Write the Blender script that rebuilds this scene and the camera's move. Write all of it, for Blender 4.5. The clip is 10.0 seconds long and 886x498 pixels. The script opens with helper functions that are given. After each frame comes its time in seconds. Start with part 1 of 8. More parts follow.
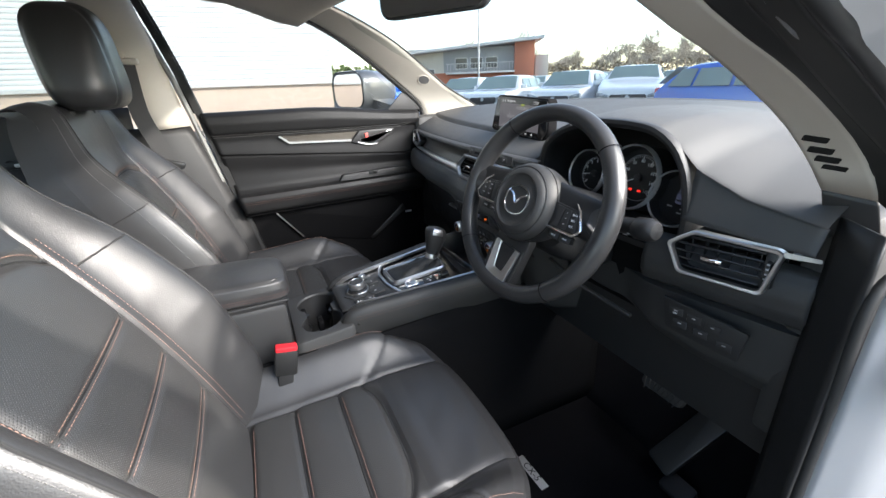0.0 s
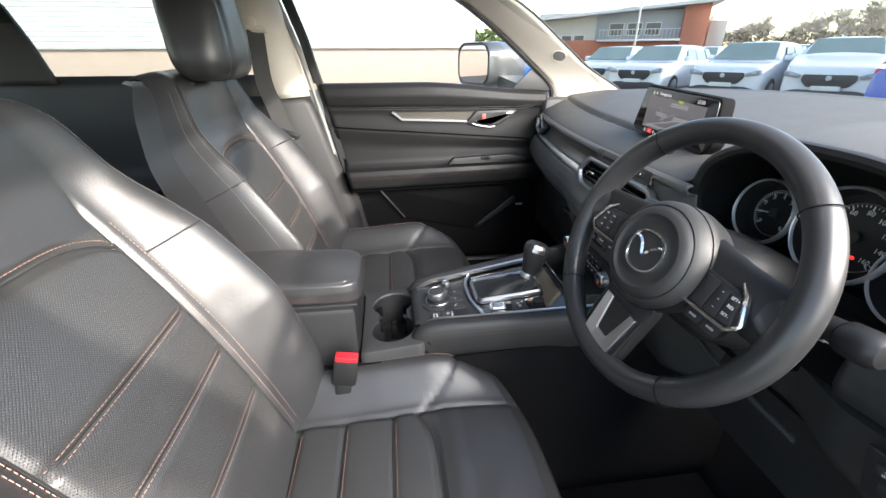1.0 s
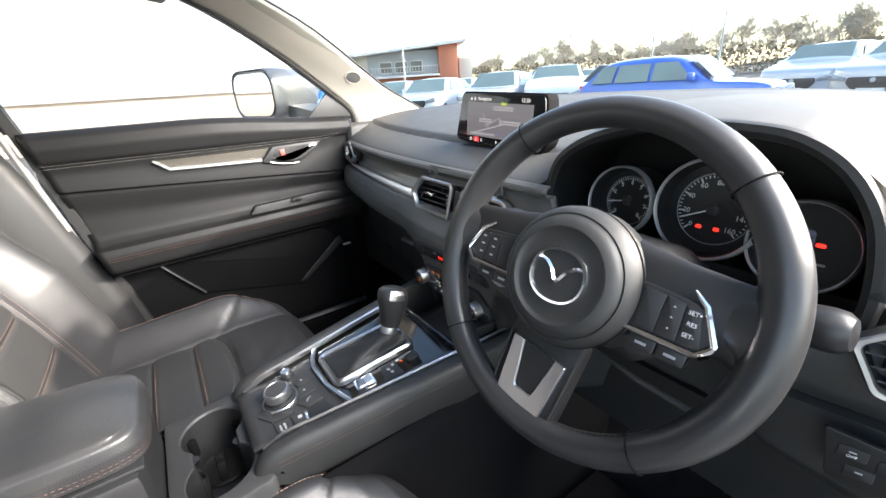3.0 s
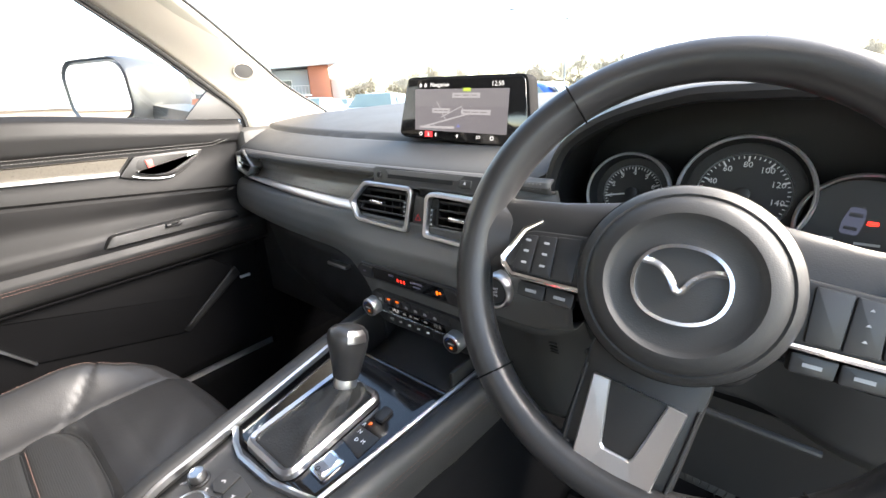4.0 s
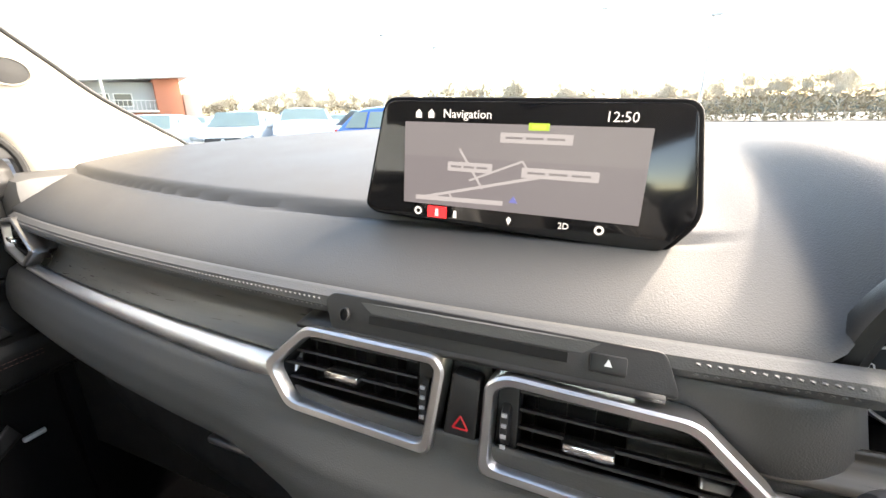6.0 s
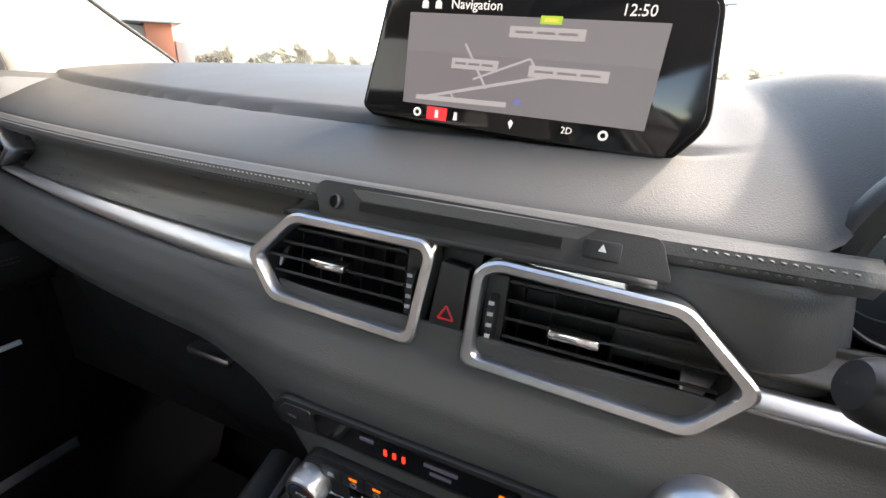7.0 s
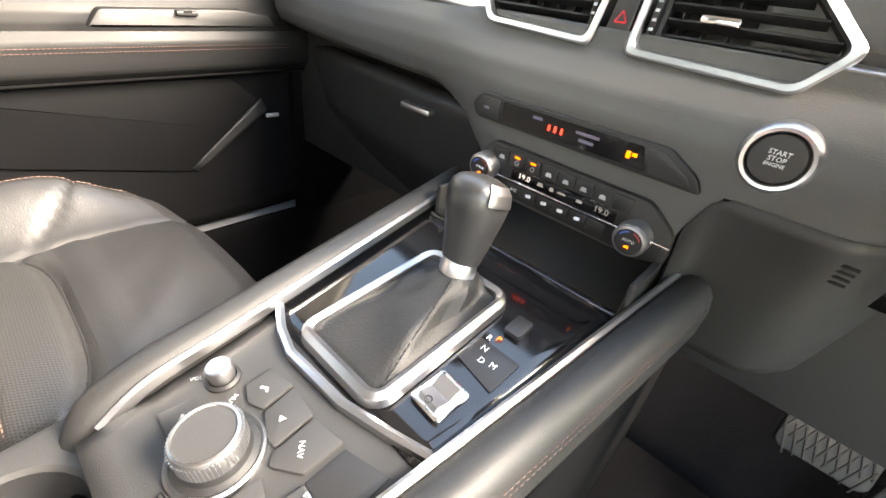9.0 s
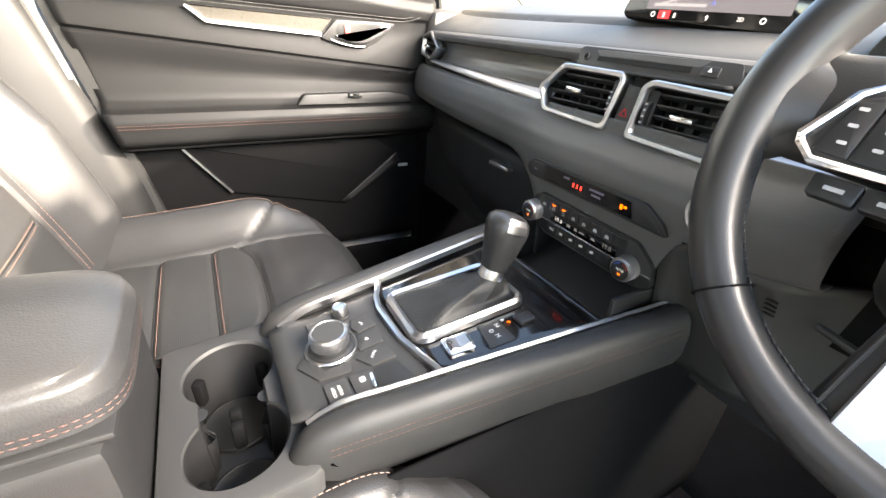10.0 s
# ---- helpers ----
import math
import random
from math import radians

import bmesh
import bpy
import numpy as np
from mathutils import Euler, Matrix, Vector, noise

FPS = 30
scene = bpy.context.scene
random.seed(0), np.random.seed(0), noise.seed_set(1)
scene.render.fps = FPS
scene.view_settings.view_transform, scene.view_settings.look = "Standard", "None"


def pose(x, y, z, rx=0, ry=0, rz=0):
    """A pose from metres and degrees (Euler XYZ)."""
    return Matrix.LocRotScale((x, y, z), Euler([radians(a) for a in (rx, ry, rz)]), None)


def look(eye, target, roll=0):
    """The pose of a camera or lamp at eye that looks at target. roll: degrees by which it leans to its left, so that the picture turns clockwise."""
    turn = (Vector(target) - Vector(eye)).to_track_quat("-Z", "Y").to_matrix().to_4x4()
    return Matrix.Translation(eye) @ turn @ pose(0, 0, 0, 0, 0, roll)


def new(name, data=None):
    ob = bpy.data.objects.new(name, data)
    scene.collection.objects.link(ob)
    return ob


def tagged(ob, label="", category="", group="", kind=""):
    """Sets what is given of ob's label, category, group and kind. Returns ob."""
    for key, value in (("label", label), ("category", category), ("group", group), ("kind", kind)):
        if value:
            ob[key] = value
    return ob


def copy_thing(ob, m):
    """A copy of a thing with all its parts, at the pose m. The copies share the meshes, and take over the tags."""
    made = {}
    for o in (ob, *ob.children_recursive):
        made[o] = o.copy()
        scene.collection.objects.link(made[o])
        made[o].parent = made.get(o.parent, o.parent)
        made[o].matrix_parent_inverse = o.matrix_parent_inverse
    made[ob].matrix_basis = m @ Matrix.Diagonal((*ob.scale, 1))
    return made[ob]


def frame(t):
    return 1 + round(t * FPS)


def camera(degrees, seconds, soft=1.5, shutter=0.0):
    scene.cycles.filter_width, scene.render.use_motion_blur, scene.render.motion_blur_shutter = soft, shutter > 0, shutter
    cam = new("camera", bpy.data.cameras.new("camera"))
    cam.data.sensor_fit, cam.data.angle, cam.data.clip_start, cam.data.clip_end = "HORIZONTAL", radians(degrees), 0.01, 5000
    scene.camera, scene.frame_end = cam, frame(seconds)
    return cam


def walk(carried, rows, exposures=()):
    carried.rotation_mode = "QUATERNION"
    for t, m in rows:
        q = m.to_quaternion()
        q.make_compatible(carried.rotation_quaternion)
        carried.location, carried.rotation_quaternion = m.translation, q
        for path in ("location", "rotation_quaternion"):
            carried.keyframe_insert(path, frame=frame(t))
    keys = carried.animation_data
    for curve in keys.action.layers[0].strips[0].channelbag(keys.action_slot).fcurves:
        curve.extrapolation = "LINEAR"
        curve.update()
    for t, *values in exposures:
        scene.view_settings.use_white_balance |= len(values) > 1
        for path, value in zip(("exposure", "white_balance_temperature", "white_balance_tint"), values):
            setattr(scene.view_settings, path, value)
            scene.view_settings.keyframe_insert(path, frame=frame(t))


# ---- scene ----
cam = camera(94.2, 10.0)
PATH = [
    (0, (0.9022, -0.4944, 1.2560), (-0.7904, 0.2702, 0.5130), -2.30),
    (0.5, (0.8197, -0.4527, 1.2790), (-0.9498, -0.0183, 0.4540), -1.60),
    (1, (0.7564, -0.3986, 1.2850), (-1.0359, -0.1781, 0.4240), -0.30),
    (1.5, (0.7509, -0.3388, 1.2670), (-1.0532, -0.2026, 0.4140), 0.40),
    (2, (0.7360, -0.3043, 1.2510), (-1.0741, -0.0379, 0.4440), -0.20),
    (2.5, (0.6657, -0.3158, 1.2300), (-1.0725, 0.3255, 0.4790), -2.00),
    (3, (0.5768, -0.3749, 1.2390), (-0.9767, 0.6440, 0.4980), -3.90),
    (3.2, (0.5504, -0.3996, 1.2360), (-0.9256, 0.7296, 0.4980), -4.10),
    (4.3, (0.3073, -0.3469, 1.1620), (-0.8056, 1.1785, 0.5000), -2.40),
    (4.5, (0.2444, -0.3099, 1.1430), (-0.8051, 1.2598, 0.4870), -2.40),
    (5, (0.1416, -0.2491, 1.1220), (-0.7721, 1.4093, 0.4790), -2.30),
    (5.5, (0.0875, -0.1829, 1.1780), (-0.7049, 1.5497, 0.5720), -2.20),
    (5.7, (0.0794, -0.1620, 1.2090), (-0.6780, 1.5904, 0.6140), -2.00),
    (6.8, (0.0778, -0.1569, 1.1810), (-0.6097, 1.5901, 0.4910), 2.40),
    (7, (0.0808, -0.1682, 1.1570), (-0.5934, 1.5715, 0.4360), 3.70),
    (7.5, (0.0979, -0.2109, 1.0960), (-0.6272, 1.4672, 0.2860), 6.80),
    (8, (0.1142, -0.2526, 1.0480), (-0.6701, 1.3296, 0.1080), 8.80),
    (8.5, (0.1339, -0.2996, 1.0300), (-0.7524, 1.1675, -0.0010), 9.40),
    (9, (0.1649, -0.3447, 1.0400), (-0.9011, 0.9613, -0.0360), 8.20),
    (9.5, (0.2183, -0.3858, 1.0680), (-1.0878, 0.7125, 0.0250), 5.60),
    (10, (0.3370, -0.3950, 1.1040), (-1.1745, 0.5180, 0.1640), 4.90),
]
EXPOSURES = [(0.0, 2.4, 6700, 11), (1.0, 2.7, 6900, 12), (2.0, 2.85, 6900, 12), (3.0, 3.1, 7000, 12), (4.5, 3.9, 7700, 14), (5.5, 4.0, 8200, 14), (7.0, 3.4, 7600, 15), (7.5, 4.2, 8200, 15), (8.0, 4.8, 8700, 15), (9.0, 4.95, 8700, 14), (10.0, 4.2, 7900, 13)]
walk(cam, [(t, look(eye, target, roll)) for t, eye, target, roll in PATH], EXPOSURES)

# ---- world and sun ----
SUN_DIR = Vector((0.57, 1.0, 0.54)).normalized()      # towards the sun
world = bpy.data.worlds.new("world")
scene.world = world
world.use_nodes = True
wn = world.node_tree.nodes
sky = wn.new("ShaderNodeTexSky")
sky.sky_type = "NISHITA"
sky.sun_disc = False
sky.sun_elevation = math.asin(SUN_DIR.z)
sky.sun_rotation = math.atan2(SUN_DIR.x, SUN_DIR.y)
sky.air_density, sky.dust_density, sky.ozone_density = 1.0, 0.6, 1.0
wn["Background"].inputs["Strength"].default_value = 0.115
world.node_tree.links.new(sky.outputs[0], wn["Background"].inputs["Color"])
sun = new("sun", bpy.data.lights.new("sun", "SUN"))
sun.data.energy, sun.data.angle, sun.data.color = 1.25, radians(2.0), (1.0, 0.96, 0.9)
sun.matrix_world = look(SUN_DIR * 50, (0, 0, 0))
# added area lamp, a fill for the sky's light through the open driver's door
doorway = new("doorway_fill", bpy.data.lights.new("doorway_fill", "AREA"))
doorway.data.shape, doorway.data.size, doorway.data.size_y, doorway.data.energy, doorway.data.color = "RECTANGLE", 1.7, 1.3, 50.0, (1.0, 0.99, 0.98)
doorway.matrix_world = look((1.75, 0.72, 2.20), (0.10, -0.35, 0.85))


# ---- materials ----
def node_mat(name, colour, rough=0.5, metal=0.0, spec=0.5, coat=0.0):
    m = bpy.data.materials.new(name)
    m.use_nodes = True
    b = m.node_tree.nodes["Principled BSDF"]
    b.inputs["Base Color"].default_value = (*colour, 1)
    b.inputs["Roughness"].default_value = rough
    b.inputs["Metallic"].default_value = metal
    b.inputs["Specular IOR Level"].default_value = spec
    b.inputs["Coat Weight"].default_value = coat
    return m


def vary(m, colour, amount=0.15, scale=3.0, rough=None, rough_amount=0.1):
    """Slow change of colour and gloss over the surface."""
    nt = m.node_tree
    b = nt.nodes["Principled BSDF"]
    tc = nt.nodes.new("ShaderNodeTexCoord")
    n = nt.nodes.new("ShaderNodeTexNoise")
    n.inputs["Scale"].default_value, n.inputs["Detail"].default_value, n.inputs["Roughness"].default_value = scale, 6, 0.65
    nt.links.new(tc.outputs["Object"], n.inputs["Vector"])
    mix = nt.nodes.new("ShaderNodeMix")
    mix.data_type = "RGBA"
    mix.inputs["A"].default_value = (*[c * (1 - amount) for c in colour], 1)
    mix.inputs["B"].default_value = (*[min(1, c * (1 + amount)) for c in colour], 1)
    nt.links.new(n.outputs["Fac"], mix.inputs["Factor"])
    nt.links.new(mix.outputs["Result"], b.inputs["Base Color"])
    if rough is not None:
        mr = nt.nodes.new("ShaderNodeMapRange")
        mr.inputs["From Min"].default_value, mr.inputs["From Max"].default_value = 0.3, 0.7
        mr.inputs["To Min"].default_value, mr.inputs["To Max"].default_value = rough - rough_amount, rough + rough_amount
        nt.links.new(n.outputs["Fac"], mr.inputs["Value"])
        nt.links.new(mr.outputs["Result"], b.inputs["Roughness"])
    return m


def grain(m, scale=900.0, strength=0.25, depth=0.0004, kind="VORONOI", second=0.0, second_scale=40.0):
    """Fine relief: leather or moulded plastic grain, with an optional slower crease on top."""
    nt = m.node_tree
    b = nt.nodes["Principled BSDF"]
    tc = nt.nodes.new("ShaderNodeTexCoord")
    if kind == "VORONOI":
        t = nt.nodes.new("ShaderNodeTexVoronoi")
        t.feature = "SMOOTH_F1"
        out = t.outputs["Distance"]
    else:
        t = nt.nodes.new("ShaderNodeTexNoise")
        t.inputs["Detail"].default_value = 4
        out = t.outputs["Fac"]
    t.inputs["Scale"].default_value = scale
    nt.links.new(tc.outputs["Object"], t.inputs["Vector"])
    bump = nt.nodes.new("ShaderNodeBump")
    bump.inputs["Strength"].default_value, bump.inputs["Distance"].default_value = strength, depth
    nt.links.new(out, bump.inputs["Height"])
    last = bump
    if second:
        n = nt.nodes.new("ShaderNodeTexNoise")
        n.inputs["Scale"].default_value, n.inputs["Detail"].default_value = second_scale, 3
        nt.links.new(tc.outputs["Object"], n.inputs["Vector"])
        b2 = nt.nodes.new("ShaderNodeBump")
        b2.inputs["Strength"].default_value, b2.inputs["Distance"].default_value = second, 0.003
        nt.links.new(n.outputs["Fac"], b2.inputs["Height"])
        nt.links.new(bump.outputs["Normal"], b2.inputs["Normal"])
        last = b2
    nt.links.new(last.outputs["Normal"], b.inputs["Normal"])
    return m


def perforate(m, pitch=0.0025, radius=0.23):
    """Rows of small punched holes in leather, darkened and sunk, on a staggered lattice."""
    nt = m.node_tree
    b = nt.nodes["Principled BSDF"]
    uv = nt.nodes.new("ShaderNodeUVMap")
    sc = nt.nodes.new("ShaderNodeVectorMath")
    sc.operation = "SCALE"
    sc.inputs["Scale"].default_value = 1.0 / pitch
    nt.links.new(uv.outputs["UV"], sc.inputs[0])
    rot = nt.nodes.new("ShaderNodeVectorRotate")
    rot.rotation_type = "Z_AXIS"
    rot.inputs["Angle"].default_value = radians(45)
    nt.links.new(sc.outputs[0], rot.inputs["Vector"])
    fr = nt.nodes.new("ShaderNodeVectorMath")
    fr.operation = "FRACTION"
    nt.links.new(rot.outputs[0], fr.inputs[0])
    sub = nt.nodes.new("ShaderNodeVectorMath")
    sub.operation = "DISTANCE"
    sub.inputs[1].default_value = (0.5, 0.5, 0)
    nt.links.new(fr.outputs[0], sub.inputs[0])
    mr = nt.nodes.new("ShaderNodeMapRange")
    mr.inputs["From Min"].default_value, mr.inputs["From Max"].default_value = radius - 0.06, radius + 0.06
    nt.links.new(sub.outputs["Value"], mr.inputs["Value"])
    col = nt.nodes.new("ShaderNodeMix")
    col.data_type = "RGBA"
    col.inputs["A"].default_value = (0.012, 0.012, 0.012, 1)
    src = b.inputs["Base Color"].links[0].from_socket
    nt.links.new(mr.outputs["Result"], col.inputs["Factor"])
    nt.links.new(src, col.inputs["B"])
    nt.links.new(col.outputs["Result"], b.inputs["Base Color"])
    bump = nt.nodes.new("ShaderNodeBump")
    bump.inputs["Strength"].default_value, bump.inputs["Distance"].default_value = 0.6, 0.0006
    nt.links.new(mr.outputs["Result"], bump.inputs["Height"])
    if b.inputs["Normal"].links:
        nt.links.new(b.inputs["Normal"].links[0].from_socket, bump.inputs["Normal"])
    nt.links.new(bump.outputs["Normal"], b.inputs["Normal"])
    return m


def emit(name, colour, strength):
    m = node_mat(name, (0.01, 0.01, 0.01), 0.4)
    b = m.node_tree.nodes["Principled BSDF"]
    b.inputs["Emission Color"].default_value = (*colour, 1)
    b.inputs["Emission Strength"].default_value = strength
    return m


LEATHER = grain(vary(node_mat("black_leather", (0.030,) * 3, 0.37, spec=0.5), (0.030, 0.030, 0.031), 0.16, 9, 0.37, 0.06), 700, 0.30, 0.0006, second=0.22, second_scale=24)
PERF = perforate(grain(vary(node_mat("perforated_leather", (0.042,) * 3, 0.38), (0.042, 0.042, 0.042), 0.16, 9, 0.38, 0.05), 700, 0.25, 0.0005))
PAD = grain(vary(node_mat("dash_pad", (0.075,) * 3, 0.55), (0.076, 0.075, 0.073), 0.10, 6, 0.55, 0.06), 1100, 0.35, 0.0004)
UPPAD = grain(vary(node_mat("upper_dash_pad", (0.058,) * 3, 0.60, spec=0.35), (0.058, 0.058, 0.0575), 0.10, 6, 0.58, 0.06), 1100, 0.35, 0.0004)
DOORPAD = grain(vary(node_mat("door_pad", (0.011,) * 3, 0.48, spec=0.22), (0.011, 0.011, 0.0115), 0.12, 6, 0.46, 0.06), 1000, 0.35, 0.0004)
PLASTIC = grain(vary(node_mat("dark_plastic", (0.027,) * 3, 0.5), (0.027, 0.027, 0.027), 0.15, 8, 0.55, 0.08), 1300, 0.3, 0.0003)
HARD = grain(vary(node_mat("hard_plastic", (0.014,) * 3, 0.5), (0.014, 0.014, 0.0145), 0.15, 8, 0.5, 0.08), 1300, 0.25, 0.0003)
KEYCAP = node_mat("key_plastic", (0.02, 0.02, 0.021), 0.42)
RIMLEATHER = grain(vary(node_mat("rim_leather", (0.026,) * 3, 0.32), (0.026, 0.026, 0.027), 0.12, 20, 0.33, 0.05), 1100, 0.12, 0.0003)
RAILSKIN = grain(vary(node_mat("rail_padding", (0.021,) * 3, 0.5), (0.021, 0.021, 0.021), 0.12, 20, 0.52, 0.05), 900, 0.25, 0.0004)
GLOSS = vary(node_mat("piano_black", (0.008,) * 3, 0.06, spec=0.6), (0.008, 0.008, 0.009), 0.2, 12, 0.08, 0.04)
CHROME = vary(node_mat("chrome", (0.85, 0.85, 0.86), 0.14, 1.0), (0.85, 0.85, 0.86), 0.02, 500)
SATIN = vary(node_mat("satin_silver", (0.56, 0.56, 0.57), 0.32, 1.0), (0.56, 0.56, 0.57), 0.03, 600)
# blacker than real plastic and carpet: the footwell's shade is in both colours
MATTSHADE = vary(node_mat("matt_shade_black", (0.005,) * 3, 0.85, spec=0.08), (0.005, 0.005, 0.0055), 0.25, 20)
CARPET = grain(vary(node_mat("carpet", (0.006,) * 3, 0.95, spec=0.03), (0.006, 0.006, 0.007), 0.3, 30), 600, 0.8, 0.002, "NOISE")
HEADLINER = grain(vary(node_mat("headliner", (0.55, 0.51, 0.45), 0.9, spec=0.2), (0.56, 0.52, 0.46), 0.06, 12), 700, 0.3, 0.0004, "NOISE")
BEIGE = grain(vary(node_mat("beige_pillar_trim", (0.55, 0.51, 0.45), 0.7, spec=0.3), (0.55, 0.51, 0.45), 0.06, 10), 700, 0.25, 0.0004)
RUBBER = vary(node_mat("rubber_seal", (0.018,) * 3, 0.6), (0.018, 0.018, 0.018), 0.2, 20)
WEBBING = grain(vary(node_mat("belt_webbing", (0.02,) * 3, 0.7), (0.02, 0.02, 0.021), 0.2, 20), 500, 0.5, 0.0006)
THREAD = node_mat("rust_thread", (0.30, 0.18, 0.14), 0.7)
DARKTHREAD = node_mat("dark_red_thread", (0.085, 0.042, 0.034), 0.7)
DOORTHREAD = node_mat("dull_grey_thread", (0.13, 0.128, 0.125), 0.7)
RED = node_mat("red_plastic", (0.65, 0.02, 0.03), 0.35)
WHITEPRINT = node_mat("white_print", (0.75, 0.75, 0.75), 0.5)
GREYPRINT = node_mat("grey_print", (0.42, 0.42, 0.43), 0.5)
SILVERPAINT = vary(node_mat("silver_car_paint", (0.62, 0.63, 0.65), 0.25, 0.5, coat=0.8), (0.62, 0.63, 0.65), 0.04, 5)
GLOWRED = emit("red_glow", (1.0, 0.03, 0.02), 0.28)
GLOWORANGE = emit("orange_glow", (1.0, 0.15, 0.005), 0.2)
GLOWWHITE = emit("white_glow", (0.8, 0.85, 0.9), 0.014)


def glass_mat(name, tint=(0.93, 0.96, 0.95)):
    m = bpy.data.materials.new(name)
    m.use_nodes = True
    nt = m.node_tree
    nt.nodes.remove(nt.nodes["Principled BSDF"])
    tr, gl, mx, lw, pw, ma = (nt.nodes.new(k) for k in ("ShaderNodeBsdfTransparent", "ShaderNodeBsdfGlossy", "ShaderNodeMixShader", "ShaderNodeLayerWeight", "ShaderNodeMath", "ShaderNodeMath"))
    tr.inputs["Color"].default_value = (*tint, 1)
    gl.inputs["Roughness"].default_value = 0.02
    lw.inputs["Blend"].default_value = 0.5
    pw.operation, ma.operation = "POWER", "MULTIPLY_ADD"
    pw.inputs[1].default_value, ma.inputs[1].default_value, ma.inputs[2].default_value = 5.0, 0.9, 0.04
    nt.links.new(lw.outputs["Facing"], pw.inputs[0])
    nt.links.new(pw.outputs[0], ma.inputs[0])
    nt.links.new(ma.outputs[0], mx.inputs[0])
    nt.links.new(tr.outputs[0], mx.inputs[1])
    nt.links.new(gl.outputs[0], mx.inputs[2])
    nt.links.new(mx.outputs[0], nt.nodes["Material Output"].inputs["Surface"])
    return m


GLASS = glass_mat("clear_glass", (0.74, 0.77, 0.76))
TINTGLASS = glass_mat("tinted_glass", (0.55, 0.60, 0.58))


# ---- mesh helpers ----
def thing(name, base, label, category, group="", kind=""):
    e = new(name)
    e.location = base
    e.empty_display_size = 0.05
    return tagged(e, label, category, group, kind)


def finish(bm, mat, name, smooth=True, recalc=True):
    if recalc:
        bmesh.ops.recalc_face_normals(bm, faces=bm.faces)
    me = bpy.data.meshes.new(name)
    bm.to_mesh(me)
    bm.free()
    me.materials.append(mat)
    if smooth:
        me.polygons.foreach_set("use_smooth", [True] * len(me.polygons))
        try:
            me.set_sharp_from_angle(angle=radians(40))
        except Exception:
            pass
    return me


def part(name, bm, mat, parent, label="", smooth=True, thick=0.0, recalc=True):
    ob = new(name, finish(bm, mat, name, smooth, recalc))
    if parent is not None:
        ob.parent = parent
        ob.matrix_parent_inverse = Matrix.Translation(-parent.location) if parent.data is None else Matrix.Identity(4)
    if thick:
        s = ob.modifiers.new("thickness", "SOLIDIFY")
        s.thickness, s.offset = thick, -1
    if label:
        tagged(ob, label)
    return ob


def grid(fn, nu, nv, bm=None, u0=0.0, u1=1.0, v0=0.0, v1=1.0, closed_u=False, uvfn=None):
    """A sheet of quads through fn(u, v)."""
    bm = bm or bmesh.new()
    nuv = nu if closed_u else nu + 1
    vs = [[bm.verts.new(fn(u0 + (u1 - u0) * i / nu, v0 + (v1 - v0) * j / nv)) for j in range(nv + 1)] for i in range(nuv)]
    layer = bm.loops.layers.uv.verify() if uvfn else None
    for i in range(nu):
        for j in range(nv):
            a, b = i, (i + 1) % nuv
            f = bm.faces.new((vs[a][j], vs[b][j], vs[b][j + 1], vs[a][j + 1]))
            if layer:
                for l, (ii, jj) in zip(f.loops, ((i, j), (i + 1, j), (i + 1, j + 1), (i, j + 1))):
                    l[layer].uv = uvfn(u0 + (u1 - u0) * ii / nu, v0 + (v1 - v0) * jj / nv)
    return bm


def loft(rings, closed=True, caps=True, bm=None):
    bm = bm or bmesh.new()
    vs = [[bm.verts.new(p) for p in r] for r in rings]
    n = len(rings[0])
    for a, b in zip(vs, vs[1:]):
        for k in range(n if closed else n - 1):
            bm.faces.new((a[k], a[(k + 1) % n], b[(k + 1) % n], b[k]))
    if caps and closed:
        bm.faces.new(vs[0][::-1])
        bm.faces.new(vs[-1])
    return bm


def sweep(path, profile, closed=False, up=(0, 0, 1), caps=True, bm=None, scales=None):
    """Carries a profile of (side, up) offsets along a path."""
    pts = [Vector(p) for p in path]
    n = len(pts)
    rings = []
    upv = Vector(up)
    for i, p in enumerate(pts):
        a = pts[(i - 1) % n] if closed or i else pts[0]
        b = pts[(i + 1) % n] if closed or i < n - 1 else pts[-1]
        t = (b - a).normalized()
        side = t.cross(upv)
        side = side.normalized() if side.length > 1e-5 else Vector((1, 0, 0))
        u = side.cross(t).normalized()
        k = scales[i] if scales else 1.0
        rings.append([p + side * s * k + u * h * k for s, h in profile])
    if closed:
        rings.append(rings[0])
        bm2 = loft(rings, True, False, bm)
        bmesh.ops.remove_doubles(bm2, verts=bm2.verts, dist=1e-6)
        return bm2
    return loft(rings, True, caps, bm)


def circle(r, n=12, ry=None):
    return [(r * math.cos(2 * math.pi * k / n), (ry or r) * math.sin(2 * math.pi * k / n)) for k in range(n)]


def smooth_path(pts, n=8, closed=False):
    """Catmull-Rom through the points."""
    P = [Vector(p) for p in pts]
    m = len(P)
    out = []
    for i in range(m if closed else m - 1):
        g = lambda k: P[k % m] if closed else P[min(max(k, 0), m - 1)]
        p0, p1, p2, p3 = g(i - 1), g(i), g(i + 1), g(i + 2)
        for k in range(n):
            t = k / n
            out.append(0.5 * ((2 * p1) + (p2 - p0) * t + (2 * p0 - 5 * p1 + 4 * p2 - p3) * t * t + (3 * p1 - p0 - 3 * p2 + p3) * t ** 3))
    if not closed:
        out.append(P[-1])
    return out


